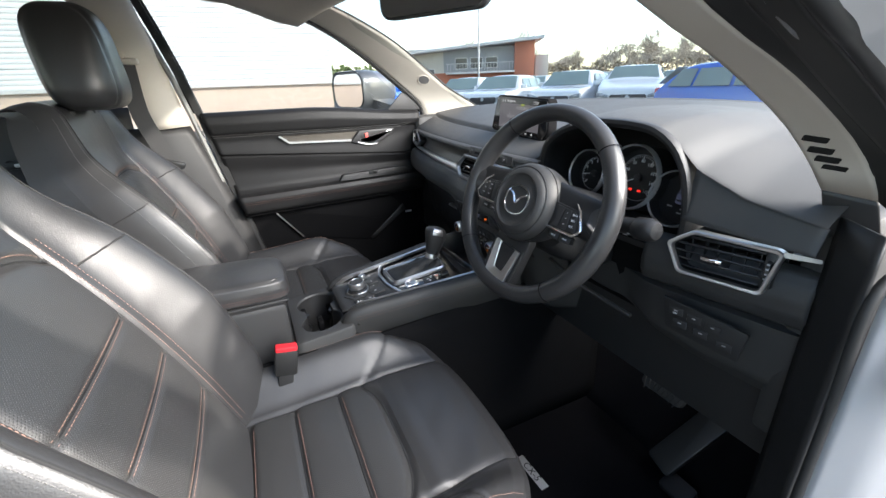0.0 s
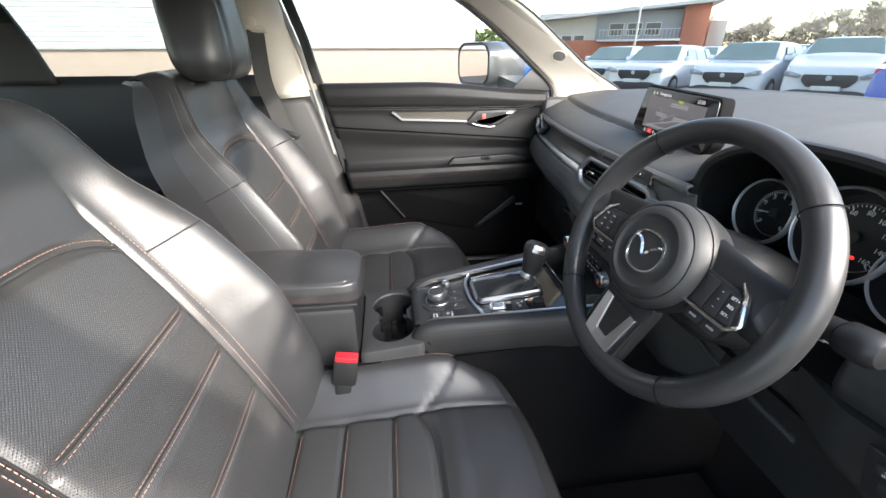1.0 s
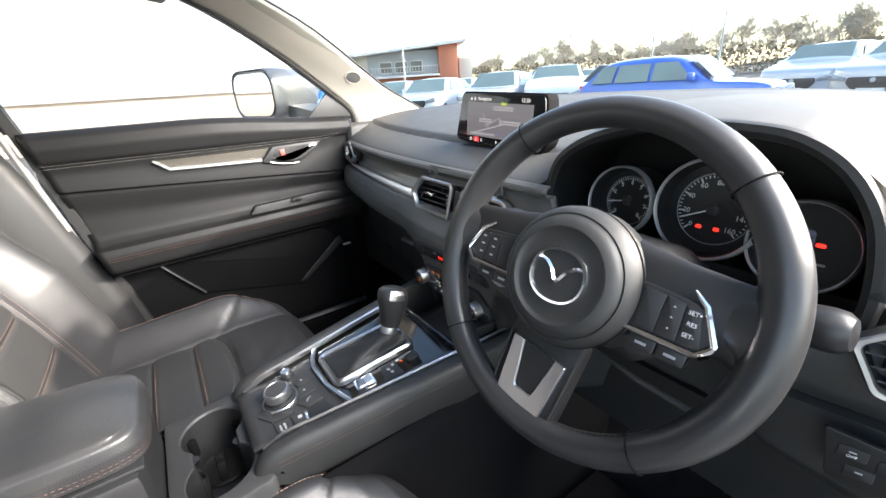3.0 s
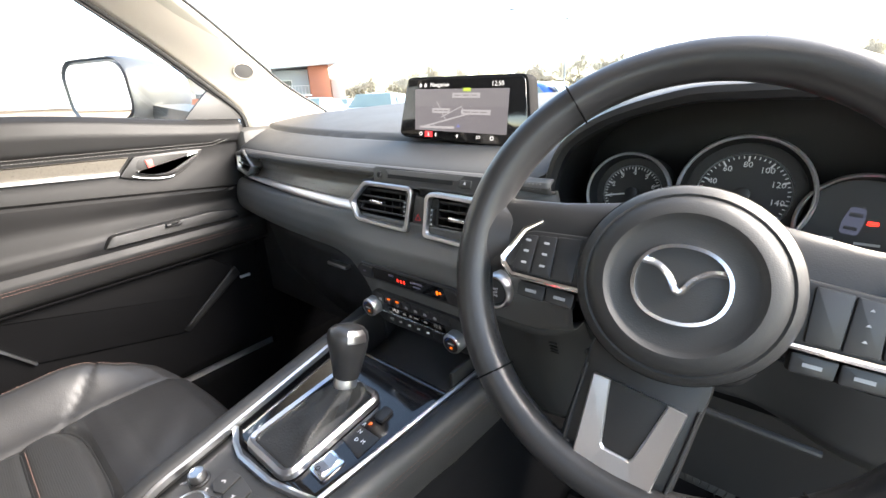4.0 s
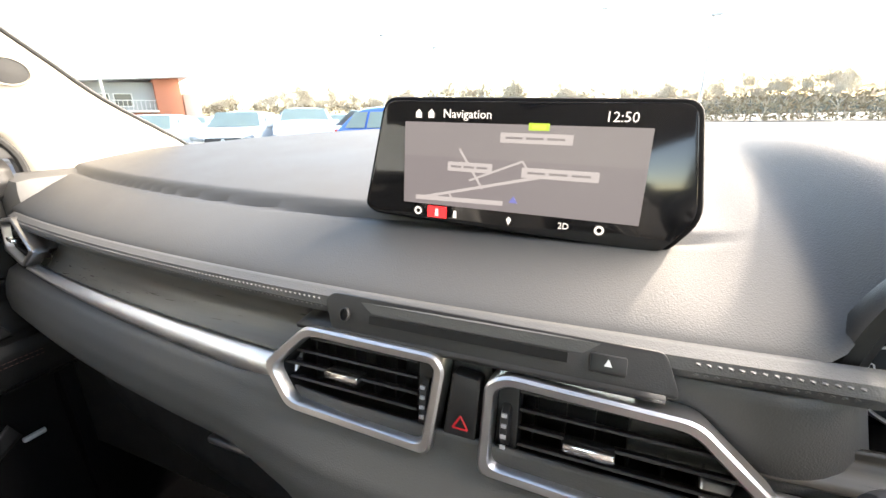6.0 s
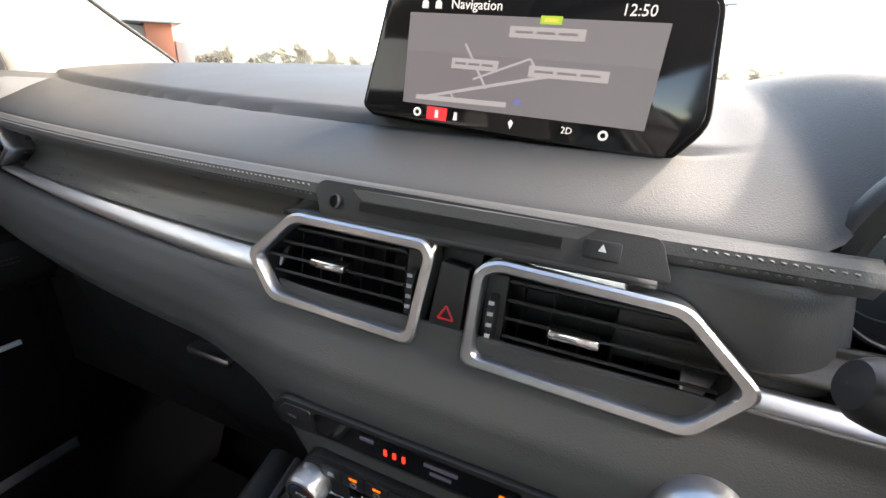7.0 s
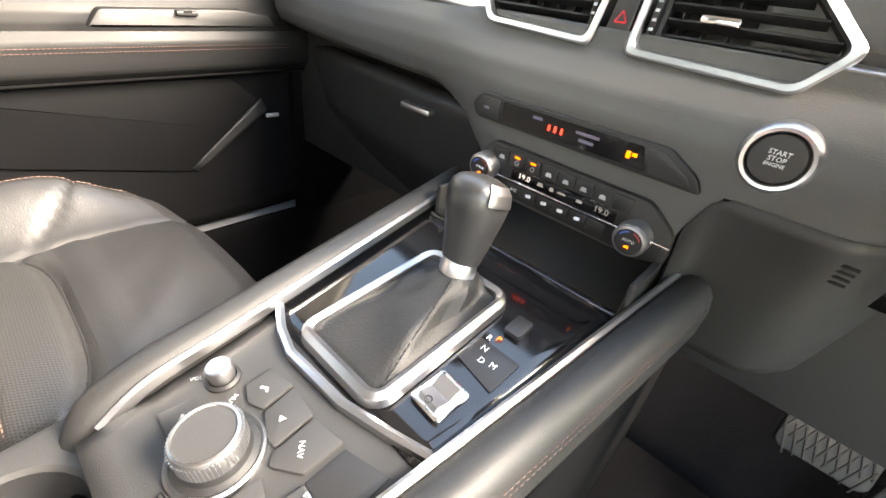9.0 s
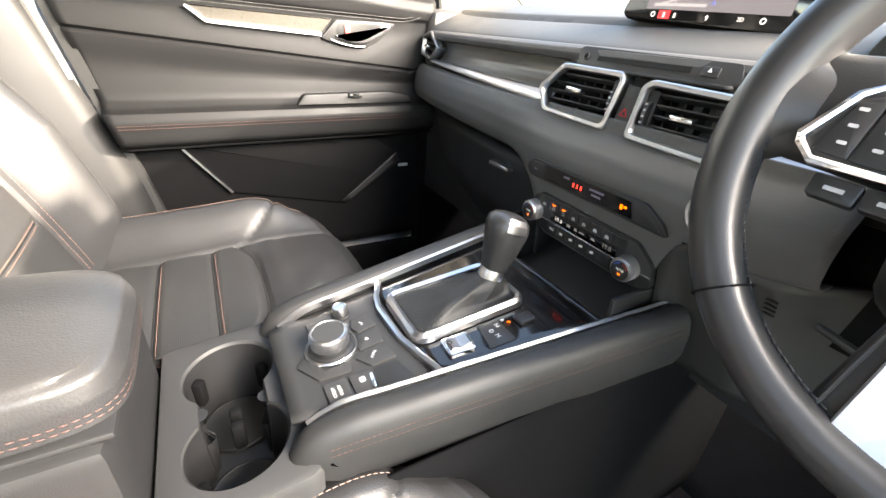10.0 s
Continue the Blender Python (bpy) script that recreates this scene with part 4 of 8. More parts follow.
part("control_panel", grid(top_sheet(-0.372, -0.225, 0.006, 0.004), 12, 10), PLASTIC, console, "matt black control panel", thick=0.004)
part("gloss_panel", grid(top_sheet(-0.243, -0.045, 0.0045, 0.004), 12, 12), GLOSS, console, "gloss black selector surround", thick=0.004)
for sgn in (-1, 1):
    ys = [-0.375, -0.36, -0.33, -0.28, -0.2, -0.1, -0.02, 0.04]
    path = [(railx(y, sgn) + sgn * 0.0165, y, zc(y) - (0.03 if y < -0.37 else 0.008 if y < -0.35 else 0.0)) for y in ys]
    prof = [(-0.017, -0.02), (-0.016, 0.0), (-0.010, 0.006), (-0.003, 0.0085), (0.004, 0.0080), (0.010, 0.0045), (0.0145, -0.003), (0.0175, -0.02), (0.0165, -0.05), (0.010, -0.07), (-0.010, -0.07)]
    if sgn < 0:
        prof = [(-a, b) for a, b in prof][::-1]
    part("padded_rail", sweep(smooth_path(path, 6), prof), RAILSKIN, console, "stitched black padded rail")
    path = [(railx(y, sgn) - sgn * 0.001, y, zc(y) + (0.004 if y > -0.35 else -0.008)) for y in ys[1:]]
    part("silver_edge", sweep(smooth_path(path, 6), [(-0.0035, -0.006), (-0.003, 0.001), (0, 0.003), (0.003, 0.001), (0.0035, -0.006)]), SATIN, console, "satin silver edging")

# side walls whose black holds the shade low beside the seats
for sgn in (-1, 1):
    def wall(u, v, s=sgn):
        y = lerp(-0.60, 0.34, u)
        x = CX + s * (lerp(0.115, 0.135, sstep(-0.4, 0.0, y)) + 0.012 * v)
        ztop = min(zc(y) - 0.06, 0.79) if y > -0.37 else 0.745
        return Vector((x, y, lerp(ztop, 0.34, v)))
    part("side_wall", grid(wall, 30, 8), MATTSHADE, console, thick=0.004)

# ---- seats ----
SEAT_PATH_Y = (-0.68, -0.60, -0.50, -0.40, -0.30, -0.24, -0.20, -0.178, -0.166, -0.162, -0.170, -0.19)
SEAT_PATH_Z = (0.668, 0.672, 0.677, 0.684, 0.692, 0.694, 0.690, 0.678, 0.655, 0.62, 0.57, 0.50)


def cush_at(y_or_k):
    i = y_or_k * (len(SEAT_PATH_Y) - 1)
    return interp(i, range(len(SEAT_PATH_Y)), SEAT_PATH_Y), interp(i, range(len(SEAT_PATH_Z)), SEAT_PATH_Z)


def cushion(s, w):
    y, z = cush_at(w)
    a = abs(s)
    sg = 1 if s >= 0 else -1
    front = sstep(-0.34, -0.19, y)
    fall = sstep(-0.36, -0.155, y)
    if a <= 0.55:
        x, h = 0.150 * a / 0.55, 0.004 * (1 - (a / 0.55) ** 2)
    elif a <= 1.0:
        t = (a - 0.55) / 0.45
        x, h = lerp(0.150, 0.222, t), 0.064 * sstep(0, 1, t)
    elif a <= 1.2:
        t = (a - 1.0) / 0.2
        x, h = 0.222 + 0.040 * math.sin(t * math.pi / 2), 0.064 - 0.058 * (1 - math.cos(t * math.pi / 2))
    else:
        t = (a - 1.2) / 0.15
        x, h = lerp(0.262, 0.252, t), lerp(0.006, -0.14, t)
    h *= lerp(1.0, 0.30, fall) if h > 0 else 1
    h -= 0.007 * gauss(a - 0.55, 0.022) * (1 - 0.6 * front)
    if a < 0.55 and y < -0.31:
        for ys in (-0.59, -0.51, -0.425):
            h -= 0.006 * gauss(y - ys, 0.006)
        h -= 0.008 * gauss(y + 0.352 + 0.03 * (a / 0.55) ** 4, 0.007)
        h += 0.004 * abs(math.sin((y + 0.352) / 0.085 * math.pi))
    if a > 0.55:
        h -= 0.005 * gauss(y + 0.368 - 0.20 * (a - 0.55), 0.006) * (a < 1.15)
    if a < 0.95 and -0.34 < y < -0.19:
        h += 0.0014 * math.sin(s * 14 + 70 * y) * gauss(s - 0.25, 0.35) * math.sin(math.pi * (y + 0.34) / 0.15)
    x *= 1 - 0.05 * front
    y -= 0.070 * front * (a / 1.2) ** 2.5
    return sg * x, y, z + h


BO, BA = Vector((0, -0.60, 0.68)), radians(26)
BE, BN = Vector((0, -math.sin(BA), math.cos(BA))), Vector((0, math.cos(BA), math.sin(BA)))
BH = 0.635
BACK_H = (0, 0.15, 0.4, 0.55, 0.68, 0.78, 0.88, 0.93, 0.97, 1.0)
BACK_W = (0.245, 0.258, 0.262, 0.256, 0.242, 0.222, 0.198, 0.182, 0.165, 0.145)


def back_front(s, h):
    """Front of the backrest, s from -1 to 1 across, h from 0 to 1 up."""
    a = abs(s)
    sg = 1 if s >= 0 else -1
    W = interp(h, BACK_H, BACK_W)
    bol = 0.075 * interp(h, (0, 0.1, 0.35, 0.6, 0.8, 0.95, 1), (0.7, 0.9, 1.0, 0.75, 0.35, 0.10, 0.0))
    t_in = min(0.137, W * 0.62)
    if a < 0.55:
        x, d = t_in * a / 0.55, 0.006 * (1 - (a / 0.55) ** 2)
    elif a < 0.9:
        t = (a - 0.55) / 0.35
        x, d = lerp(t_in, W * 0.9, t), bol * sstep(0, 1, t)
    else:
        t = (a - 0.9) / 0.1
        x, d = lerp(W * 0.9, W, math.sin(t * math.pi / 2)), bol - (bol + 0.03) * (1 - math.cos(t * math.pi / 2))
    d += 0.016 * math.sin(math.pi * min(1, h * 1.25)) + 0.030 * sstep(0.72, 0.98, h)
    d -= 0.006 * gauss(a - 0.55, 0.02) * (1 - sstep(0.72, 0.8, h))
    if a < 0.55:
        for hs in (0.20, 0.34, 0.47):
            d -= 0.005 * gauss((h - hs) * BH, 0.006)
        d -= 0.009 * gauss((h - 0.70 + 0.05 * (a / 0.55) ** 3) * BH, 0.008)
    top = max(0.0, (h - 0.90) / 0.10)
    d -= 0.055 * (1 - math.sqrt(max(0, 1 - top ** 2)))
    return sg * x, d, h * BH


def back_pt(x, d, h, cx):
    a = BA if cx > 0 else radians(24)
    p = Vector((0, -0.592 if cx > 0 else -0.60, 0.68)) + Vector((0, -math.sin(a), math.cos(a))) * h + Vector((0, math.cos(a), math.sin(a))) * d
    return Vector((cx + x, p.y, p.z))


def back_rear(s, h):
    x, d, hh = back_front(s, h)
    W = interp(h, BACK_H, BACK_W) - 0.008
    top = max(0.0, (h - 0.88) / 0.12)
    rear = -0.105 + 0.03 * sstep(0.72, 0.98, h) + 0.02 * abs(s) ** 4 + 0.03 * (1 - math.sqrt(max(0, 1 - top ** 2)))
    return s * W, min(rear, d - 0.012), hh


def seat(cx, name, label, side):
    t = thing(name, (cx, -0.45, 0.36), label, "car seat", "front seats")
    lift = Vector((0, 0, 0.0 if cx > 0 else 0.012))
    inner = lambda x: max(x, 0.098) if cx > 0 else min(x, -0.110)   # the cushion is pressed flat against the console
    cu = lambda s, w: Vector((inner(cx + cushion(s, w)[0]), *cushion(s, w)[1:])) + lift
    uvc = lambda s, w: (0.27 * s, 0.75 * w)
    wf = 0.325   # where the quilted part ends
    part("cushion_insert", grid(cu, 60, 90, u0=-0.55, u1=0.55, v0=0.0, v1=wf, uvfn=uvc), PERF, t, "perforated quilted leather seat centre", recalc=True)
    part("cushion_front", grid(cu, 50, 60, u0=-0.55, u1=0.55, v0=wf, v1=1.0), LEATHER, t)
    part("cushion_bolster", grid(cu, 40, 110, u0=-1.35, u1=-0.55), LEATHER, t)
    part("cushion_bolster", grid(cu, 40, 110, u0=0.55, u1=1.35), LEATHER, t)
    bf = lambda s, h: back_pt(*back_front(s, h), cx)
    uvb = lambda s, h: (0.25 * s, BH * h)
    part("back_insert", grid(bf, 60, 110, u0=-0.55, u1=0.55, v0=0.0, v1=0.705, uvfn=uvb), PERF, t, "perforated quilted leather back panel")
    part("back_top", grid(bf, 50, 40, u0=-0.55, u1=0.55, v0=0.705, v1=1.0), LEATHER, t)
    part("back_bolster", grid(bf, 40, 100, u0=-1, u1=-0.55), LEATHER, t)
    part("back_bolster", grid(bf, 40, 100, u0=0.55, u1=1), LEATHER, t)
    rear = grid(lambda s, h: back_pt(*back_rear(s, h), cx), 24, 40, u0=-1, u1=1)
    for sg in (-1, 1):
        grid(lambda k, h: bf(sg, h).lerp(back_pt(*back_rear(sg, h), cx), k), 4, 40, rear)
    grid(lambda k, s: bf(s, 1).lerp(back_pt(*back_rear(s, 1), cx), k), 3, 30, rear, v0=-1, v1=1)
    bmesh.ops.remove_doubles(rear, verts=rear.verts, dist=1e-5)
    part("back_shell", rear, LEATHER, t)
    part("seat_base", box((cx - 0.235, -0.62, 0.40), (cx + 0.235, -0.22, 0.60), 0.03), HARD, t)
    for x in (-0.2, 0.2):
        part("seat_rail", box((cx + x - 0.025, -0.75, 0.335), (cx + x + 0.025, -0.2, 0.40), 0.005), STEEL, t)
    # head restraint
    HC = Vector((cx if cx > 0 else cx + 0.012, -0.885 if cx > 0 else -0.790, 1.325 if cx > 0 else 1.335))

    def head(u, v):
        a, b = 2 * math.pi * u, math.pi * (v - 0.5)
        ca, sa, cb, sb = math.cos(a), math.sin(a), math.cos(b), math.sin(b)
        pw = lambda q, e: math.copysign(abs(q) ** e, q)
        x, y, z = 0.116 * pw(ca, 0.55) * pw(cb, 0.45), 0.064 * pw(sa, 0.65) * pw(cb, 0.5), 0.104 * pw(sb, 0.55)
        x *= 1 - 0.20 * (z / 0.104 + 0.3) - 0.05 * max(0.0, z / 0.104) ** 2
        if y > 0:
            y -= 0.014 * (1 - (x / 0.124) ** 2) * 0
        y += 0.03 * (0.2 - z / 0.104 * 0.25)
        y += -0.004 * gauss(abs(x) - 0.062, 0.006)
        return HC + Vector((x, y, z))
    hb = grid(head, 96, 48, closed_u=True)
    bmesh.ops.remove_doubles(hb, verts=hb.verts, dist=1e-5)
    hr = part("head_restraint", hb, LEATHER, t, "padded black leather head restraint")
    for sg in (-1, 1):
        sd = bmesh.new()
        for off in (-0.0030, 0.0030):
            line = [head(0.25 + sg * (0.098 + off * 0.9), v) + Vector((0, 0.0006, 0)) for v in np.linspace(0.10, 0.88, 40)]
            stitch_line(line, (0, 1, 0.1), 0.0055, 0.0038, 0.0008, 0.0006, bm=sd)
        part("seam_stitching", sd, KEYCAP, hr, smooth=False)
    for x in (-0.07, 0.07):
        part("chrome_post", lathe([(0.006, -0.06), (0.006, 0.06)], Matrix.Translation((cx + x, HC.y - 0.032, 1.235)), 12), CHROME, hr)
        part("post_collar", lathe([(0.013, 0), (0.013, 0.010), (0.009, 0.014)], Matrix.Translation((cx + x, HC.y - 0.032, 1.222)), 16), HARD, hr)
    return t


driver_seat = seat(0.345, "front_seat", "black leather driver seat with perforated quilted panels", 1)
passenger_seat = seat(-0.325, "front_seat", "black leather front passenger seat with perforated quilted panels", -1)

# ---- passenger door ----
door = thing("passenger_door", (-0.72, -0.25, 0.40), "closed front passenger door with black panel and glass", "car door")


def yrear(z):
    return interp(z, (0.60, 0.69, 1.20), (-0.49, -0.51, -0.615))


DZ = (0.55, 0.66, 0.80, 0.838, 0.850, 0.862, 0.905, 0.920, 0.925, 0.94, 1.00, 1.045, 1.052, 1.058, 1.10, 1.122, 1.130, 1.16, 1.185, 1.197, 1.197)
DX = (-0.700, -0.712, -0.714, -0.706, -0.672, -0.655, -0.650, -0.656, -0.682, -0.694, -0.700, -0.690, -0.696, -0.688, -0.694, -0.690, -0.682, -0.676, -0.680, -0.694, -0.730)


def door_pt(u, v):
    k = v * (len(DZ) - 1)
    z, x = interp(k, range(len(DZ)), DZ), interp(k, range(len(DZ)), DX)
    y = lerp(yrear(z), 0.14, u)
    z -= 0.080 * (y + 0.50) * sstep(0.935, 1.04, z) * (1 - 0.86 * sstep(1.06, 1.118, z)) * (1 - sstep(1.135, 1.19, z))
    z += 0.0 if z > 1.0 else 0.02 * (y + 0.3) * sstep(0.7, 0.85, z)
    if z > 1.1:
        z -= 0.03 * sstep(-0.3, 0.15, y) * sstep(1.1, 1.19, z)
    return Vector((x, y, z))


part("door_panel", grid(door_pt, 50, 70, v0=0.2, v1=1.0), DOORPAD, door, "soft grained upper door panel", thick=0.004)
# black plastic, its colour deepened by the shade below the armrest
part("lower_panel", grid(door_pt, 50, 20, v0=0.0, v1=0.2), MATTSHADE, door, "black plastic lower door panel", thick=0.004)
part("door_skin", box((-0.78, -0.62, 0.42), (-0.735, 0.2, 1.14), 0.01), SILVERPAINT, door)
wg = bmesh.new()
wg.faces.new([wg.verts.new(p) for p in ((-0.722, -0.64, 1.15), (-0.722, 0.17, 1.13), (-0.655, -0.20, 1.46), (-0.61, -0.42, 1.56), (-0.605, -0.72, 1.58))])
pane = part("window_pane", wg, GLASS, door, "clear side window", smooth=False)
pane.visible_shadow = False

# ---- pillars, roof, floor, glass ----
def strip(name, a, b, mat, label, cat, kind="structure", thick=0.012, n=12, bulge=0.0, bdir=(1, 0, 0), par=None):
    """A sheet between two polylines."""
    A, B = along(a)[0], along(b)[0]
    bd = Vector(bdir)
    fn = lambda u, v: A(u)[0].lerp(B(u)[0], v) + bd * bulge * math.sin(math.pi * v)
    return tagged(part(name, grid(fn, n * 2, 8), mat, par, thick=thick), label, cat, kind=kind)


WIN_L = smooth_path([(-0.708, 0.17, 1.125), (-0.705, 0.16, 1.178), (-0.70, 0.10, 1.235), (-0.68, -0.06, 1.36), (-0.645, -0.22, 1.455), (-0.60, -0.42, 1.525), (-0.585, -0.60, 1.545)], 5)
SCR_L = smooth_path([(-0.66, 0.45, 1.125), (-0.645, 0.36, 1.180), (-0.620, 0.240, 1.243), (-0.595, 0.155, 1.300), (-0.555, -0.010, 1.408), (-0.50, -0.24, 1.500), (-0.46, -0.50, 1.545)], 5)
strip("pillar_trim_left", WIN_L, SCR_L, BEIGE, "beige windscreen pillar trim with a round speaker", "pillar trim", bulge=0.012, bdir=(0.7, -0.6, 0.2), thick=0.003)
tagged(part("window_seal_left", sweep([p + Vector((0.004, -0.004, 0.0)) for p in WIN_L], circle(0.0055, 8), up=(1, 0, 0)), RUBBER, None), "black rubber seal along the side window", "trim", kind="structure")
tagged(part("screen_seal_left", sweep([p + Vector((0.002, 0.0, 0.001)) for p in SCR_L], circle(0.0032, 8), up=(1, 0, 0)), RUBBER, None), "thin black seal along the windscreen edge", "trim", kind="structure")
WIN_R = smooth_path([(0.709, 0.114, 1.122), (0.706, 0.103, 1.143), (0.705, 0.024, 1.197), (0.705, -0.096, 1.254), (0.70, -0.211, 1.30), (0.665, -0.36, 1.40), (0.61, -0.55, 1.50), (0.59, -0.75, 1.55)], 5)
SCR_R = smooth_path([(0.666, 0.089, 1.130), (0.66, 0.075, 1.152), (0.66, -0.012, 1.212), (0.66, -0.129, 1.269), (0.655, -0.216, 1.306), (0.62, -0.34, 1.39), (0.55, -0.50, 1.48), (0.48, -0.75, 1.55)], 5)
SEAL_R = smooth_path([(0.735, 0.118, 1.10), (0.728, 0.100, 1.15), (0.722, 0.040, 1.187), (0.72, -0.043, 1.226), (0.72, -0.145, 1.274), (0.72, -0.198, 1.297), (0.69, -0.36, 1.405), (0.625, -0.56, 1.51), (0.60, -0.75, 1.555)], 5)
FLANGE_R = smooth_path([(0.770, 0.125, 1.10), (0.768, 0.098, 1.15), (0.757, 0.018, 1.188), (0.756, -0.095, 1.241), (0.755, -0.15, 1.266), (0.755, -0.21, 1.291), (0.71, -0.375, 1.412), (0.64, -0.57, 1.525), (0.61, -0.75, 1.56)], 5)
OUT_R = [p + Vector((0.055, 0.030, 0.016)) for p in FLANGE_R]
strip("pillar_seal_right", WIN_R, SEAL_R, RUBBER, "black rubber seal along the windscreen pillar", "trim", thick=0.003)
FLANGEGREY = vary(node_mat("flange_grey", (0.16, 0.16, 0.165), 0.4), (0.16, 0.16, 0.165), 0.08, 10)
strip("pillar_flange_right", SEAL_R, FLANGE_R, RUBBER, "dark door flange beside the windscreen pillar", "trim", thick=0.003)
tagged(part("flange_bead", sweep([p.lerp(q, 0.35) for p, q in zip(SEAL_R, FLANGE_R)], circle(0.0028, 8), up=(1, 0, 0)), FLANGEGREY, None), "pale grey bead along the door flange", "trim", kind="structure")
strip("outer_pillar", FLANGE_R, OUT_R, SILVERPAINT, "silver painted windscreen pillar", "body panel", thick=0.003)
strip("pillar_trim_right", WIN_R, SCR_R, BEIGE, "beige windscreen pillar trim with a dark slotted vent", "pillar trim", bulge=0.002, bdir=(-0.7, -0.6, 0.2), thick=0.003)
strip("pillar_foot_right", [(0.722, 0.128, 1.060), (0.674, 0.108, 1.070)], [(0.709, 0.114, 1.121), (0.666, 0.089, 1.129)], HARD, "black plastic foot below the windscreen pillar trim", "pillar trim", thick=0.003)


def on_strip(a, b, p, bulge, bdir):
    """A frame on the sheet between two polylines next to p: z off the sheet into the cabin, x across the sheet."""
    A, B = along(a)[0], along(b)[0]
    fn = lambda u, v: A(u)[0].lerp(B(u)[0], v) + Vector(bdir) * bulge * math.sin(math.pi * v)
    d, u, v = min(((fn(i / 160, k / 30) - Vector(p)).length, i / 160, k / 30) for i in range(1, 160) for k in range(2, 29))
    ex = (fn(u, v + 0.03) - fn(u, v - 0.03)).normalized()
    ez = ex.cross(fn(u + 0.006, v) - fn(u - 0.006, v)).normalized()
    ez = ez if ez.dot(Vector((-0.3 * p[0], -0.3, 0.0))) > 0 else -ez
    return Matrix.Translation(fn(u, v)) @ Matrix((ex, ez.cross(ex), ez)).transposed().to_4x4()



def roof_pt(u, v):
    x = lerp(-0.60, 0.60, u)
    y = lerp(-0.10 - 0.18 * (x / 0.6) ** 2, -2.2, v)
    return Vector((x, y, 1.555 - 0.05 * (x / 0.6) ** 4 + 0.03 * math.sin(math.pi * min(1, v * 1.2)) - 0.05 * (1 - sstep(0, 0.12, v))))


tagged(part("ceiling", grid(roof_pt, 24, 30), HEADLINER, None, thick=0.02), "pale beige fabric headliner", "ceiling", kind="structure")
ws = grid(lambda u, v: Vector((lerp(-0.66, 0.70, u) * lerp(1.0, 0.80, v), lerp(screen_base(lerp(-0.66, 0.67, u)) + 0.01, -0.12 - 0.16 * (2 * u - 1) ** 2, v), lerp(1.165, 1.52, v) + 0.02 * math.sin(math.pi * v))), 24, 16)
o = tagged(part("windscreen", ws, GLASS, None), "clear laminated car windscreen", "windscreen", kind="structure")
o.visible_shadow = False
tagged(part("floor", box((-0.72, -2.2, 0.28), (0.75, 0.62, 0.33)), CARPET, None), "black carpeted car floor", "floor", kind="structure")
A = smooth_path([(-0.70, -0.655, 1.16), (-0.685, -0.69, 1.35), (-0.60, -0.72, 1.54)], 6)
B = smooth_path([(-0.675, -0.745, 1.16), (-0.64, -0.80, 1.35), (-0.56, -0.85, 1.54)], 6)
strip("pillar_upper_left", A, B, BEIGE, "beige upper door pillar trim", "pillar trim", bulge=0.02, bdir=(1, 0, 0))
A = smooth_path([(-0.70, -0.50, 0.34), (-0.70, -0.52, 0.70), (-0.70, -0.60, 1.0), (-0.70, -0.655, 1.165)], 6)
B = smooth_path([(-0.66, -0.84, 0.34), (-0.655, -0.84, 0.70), (-0.66, -0.85, 1.0), (-0.672, -0.85, 1.165)], 6)
strip("pillar_lower_left", A, B, HARD, "dark lower door pillar trim", "pillar trim", bulge=0.02, bdir=(1, 0, 0))

# ---- air vents ----
def inset(poly, d):
    """Moves the sides of a convex outline inwards."""
    n = len(poly)
    area = sum(poly[i][0] * poly[(i + 1) % n][1] - poly[(i + 1) % n][0] * poly[i][1] for i in range(n))
    sg = 1 if area > 0 else -1
    lines = []
    for i in range(n):
        a, b = Vector(poly[i]), Vector(poly[(i + 1) % n])
        t = (b - a).normalized()
        nn = Vector((-t.y, t.x)) * sg
        lines.append((a + nn * d, t))
    out = []
    for i in range(n):
        (p, t), (q, u) = lines[i - 1], lines[i]
        den = t.x * u.y - t.y * u.x
        k = ((q.x - p.x) * u.y - (q.y - p.y) * u.x) / den if abs(den) > 1e-9 else 0
        out.append(tuple(p + t * k))
    return out


def span(poly, y):
    xs = []
    n = len(poly)
    for i in range(n):
        (x0, y0), (x1, y1) = poly[i], poly[(i + 1) % n]
        if (y0 - y) * (y1 - y) < 0:
            xs.append(x0 + (x1 - x0) * (y - y0) / (y1 - y0))
    return (min(xs), max(xs)) if len(xs) >= 2 else None


def ring_between(outer, inner, m, z0, z1, zi, bm=None):
    """A raised frame from an outer outline at height z0 over a crest z1 down to an inner outline at zi."""
    mid_o, mid_i = inset(outer, 0.0015), [tuple(Vector(a).lerp(Vector(b), 0.8)) for a, b in zip(outer, inner)]
    rings = []
    for pl, z in ((outer, z0), (outer, z1 * 0.6), (mid_o, z1), (mid_i, z1 * 0.9), (inner, z1 * 0.3), (inner, zi)):
        rr = round_poly(pl, 0.007, 4)
        rings.append([m @ Vector((x, y, z)) for x, y in rr])
    return loft(rings, True, False, bm)


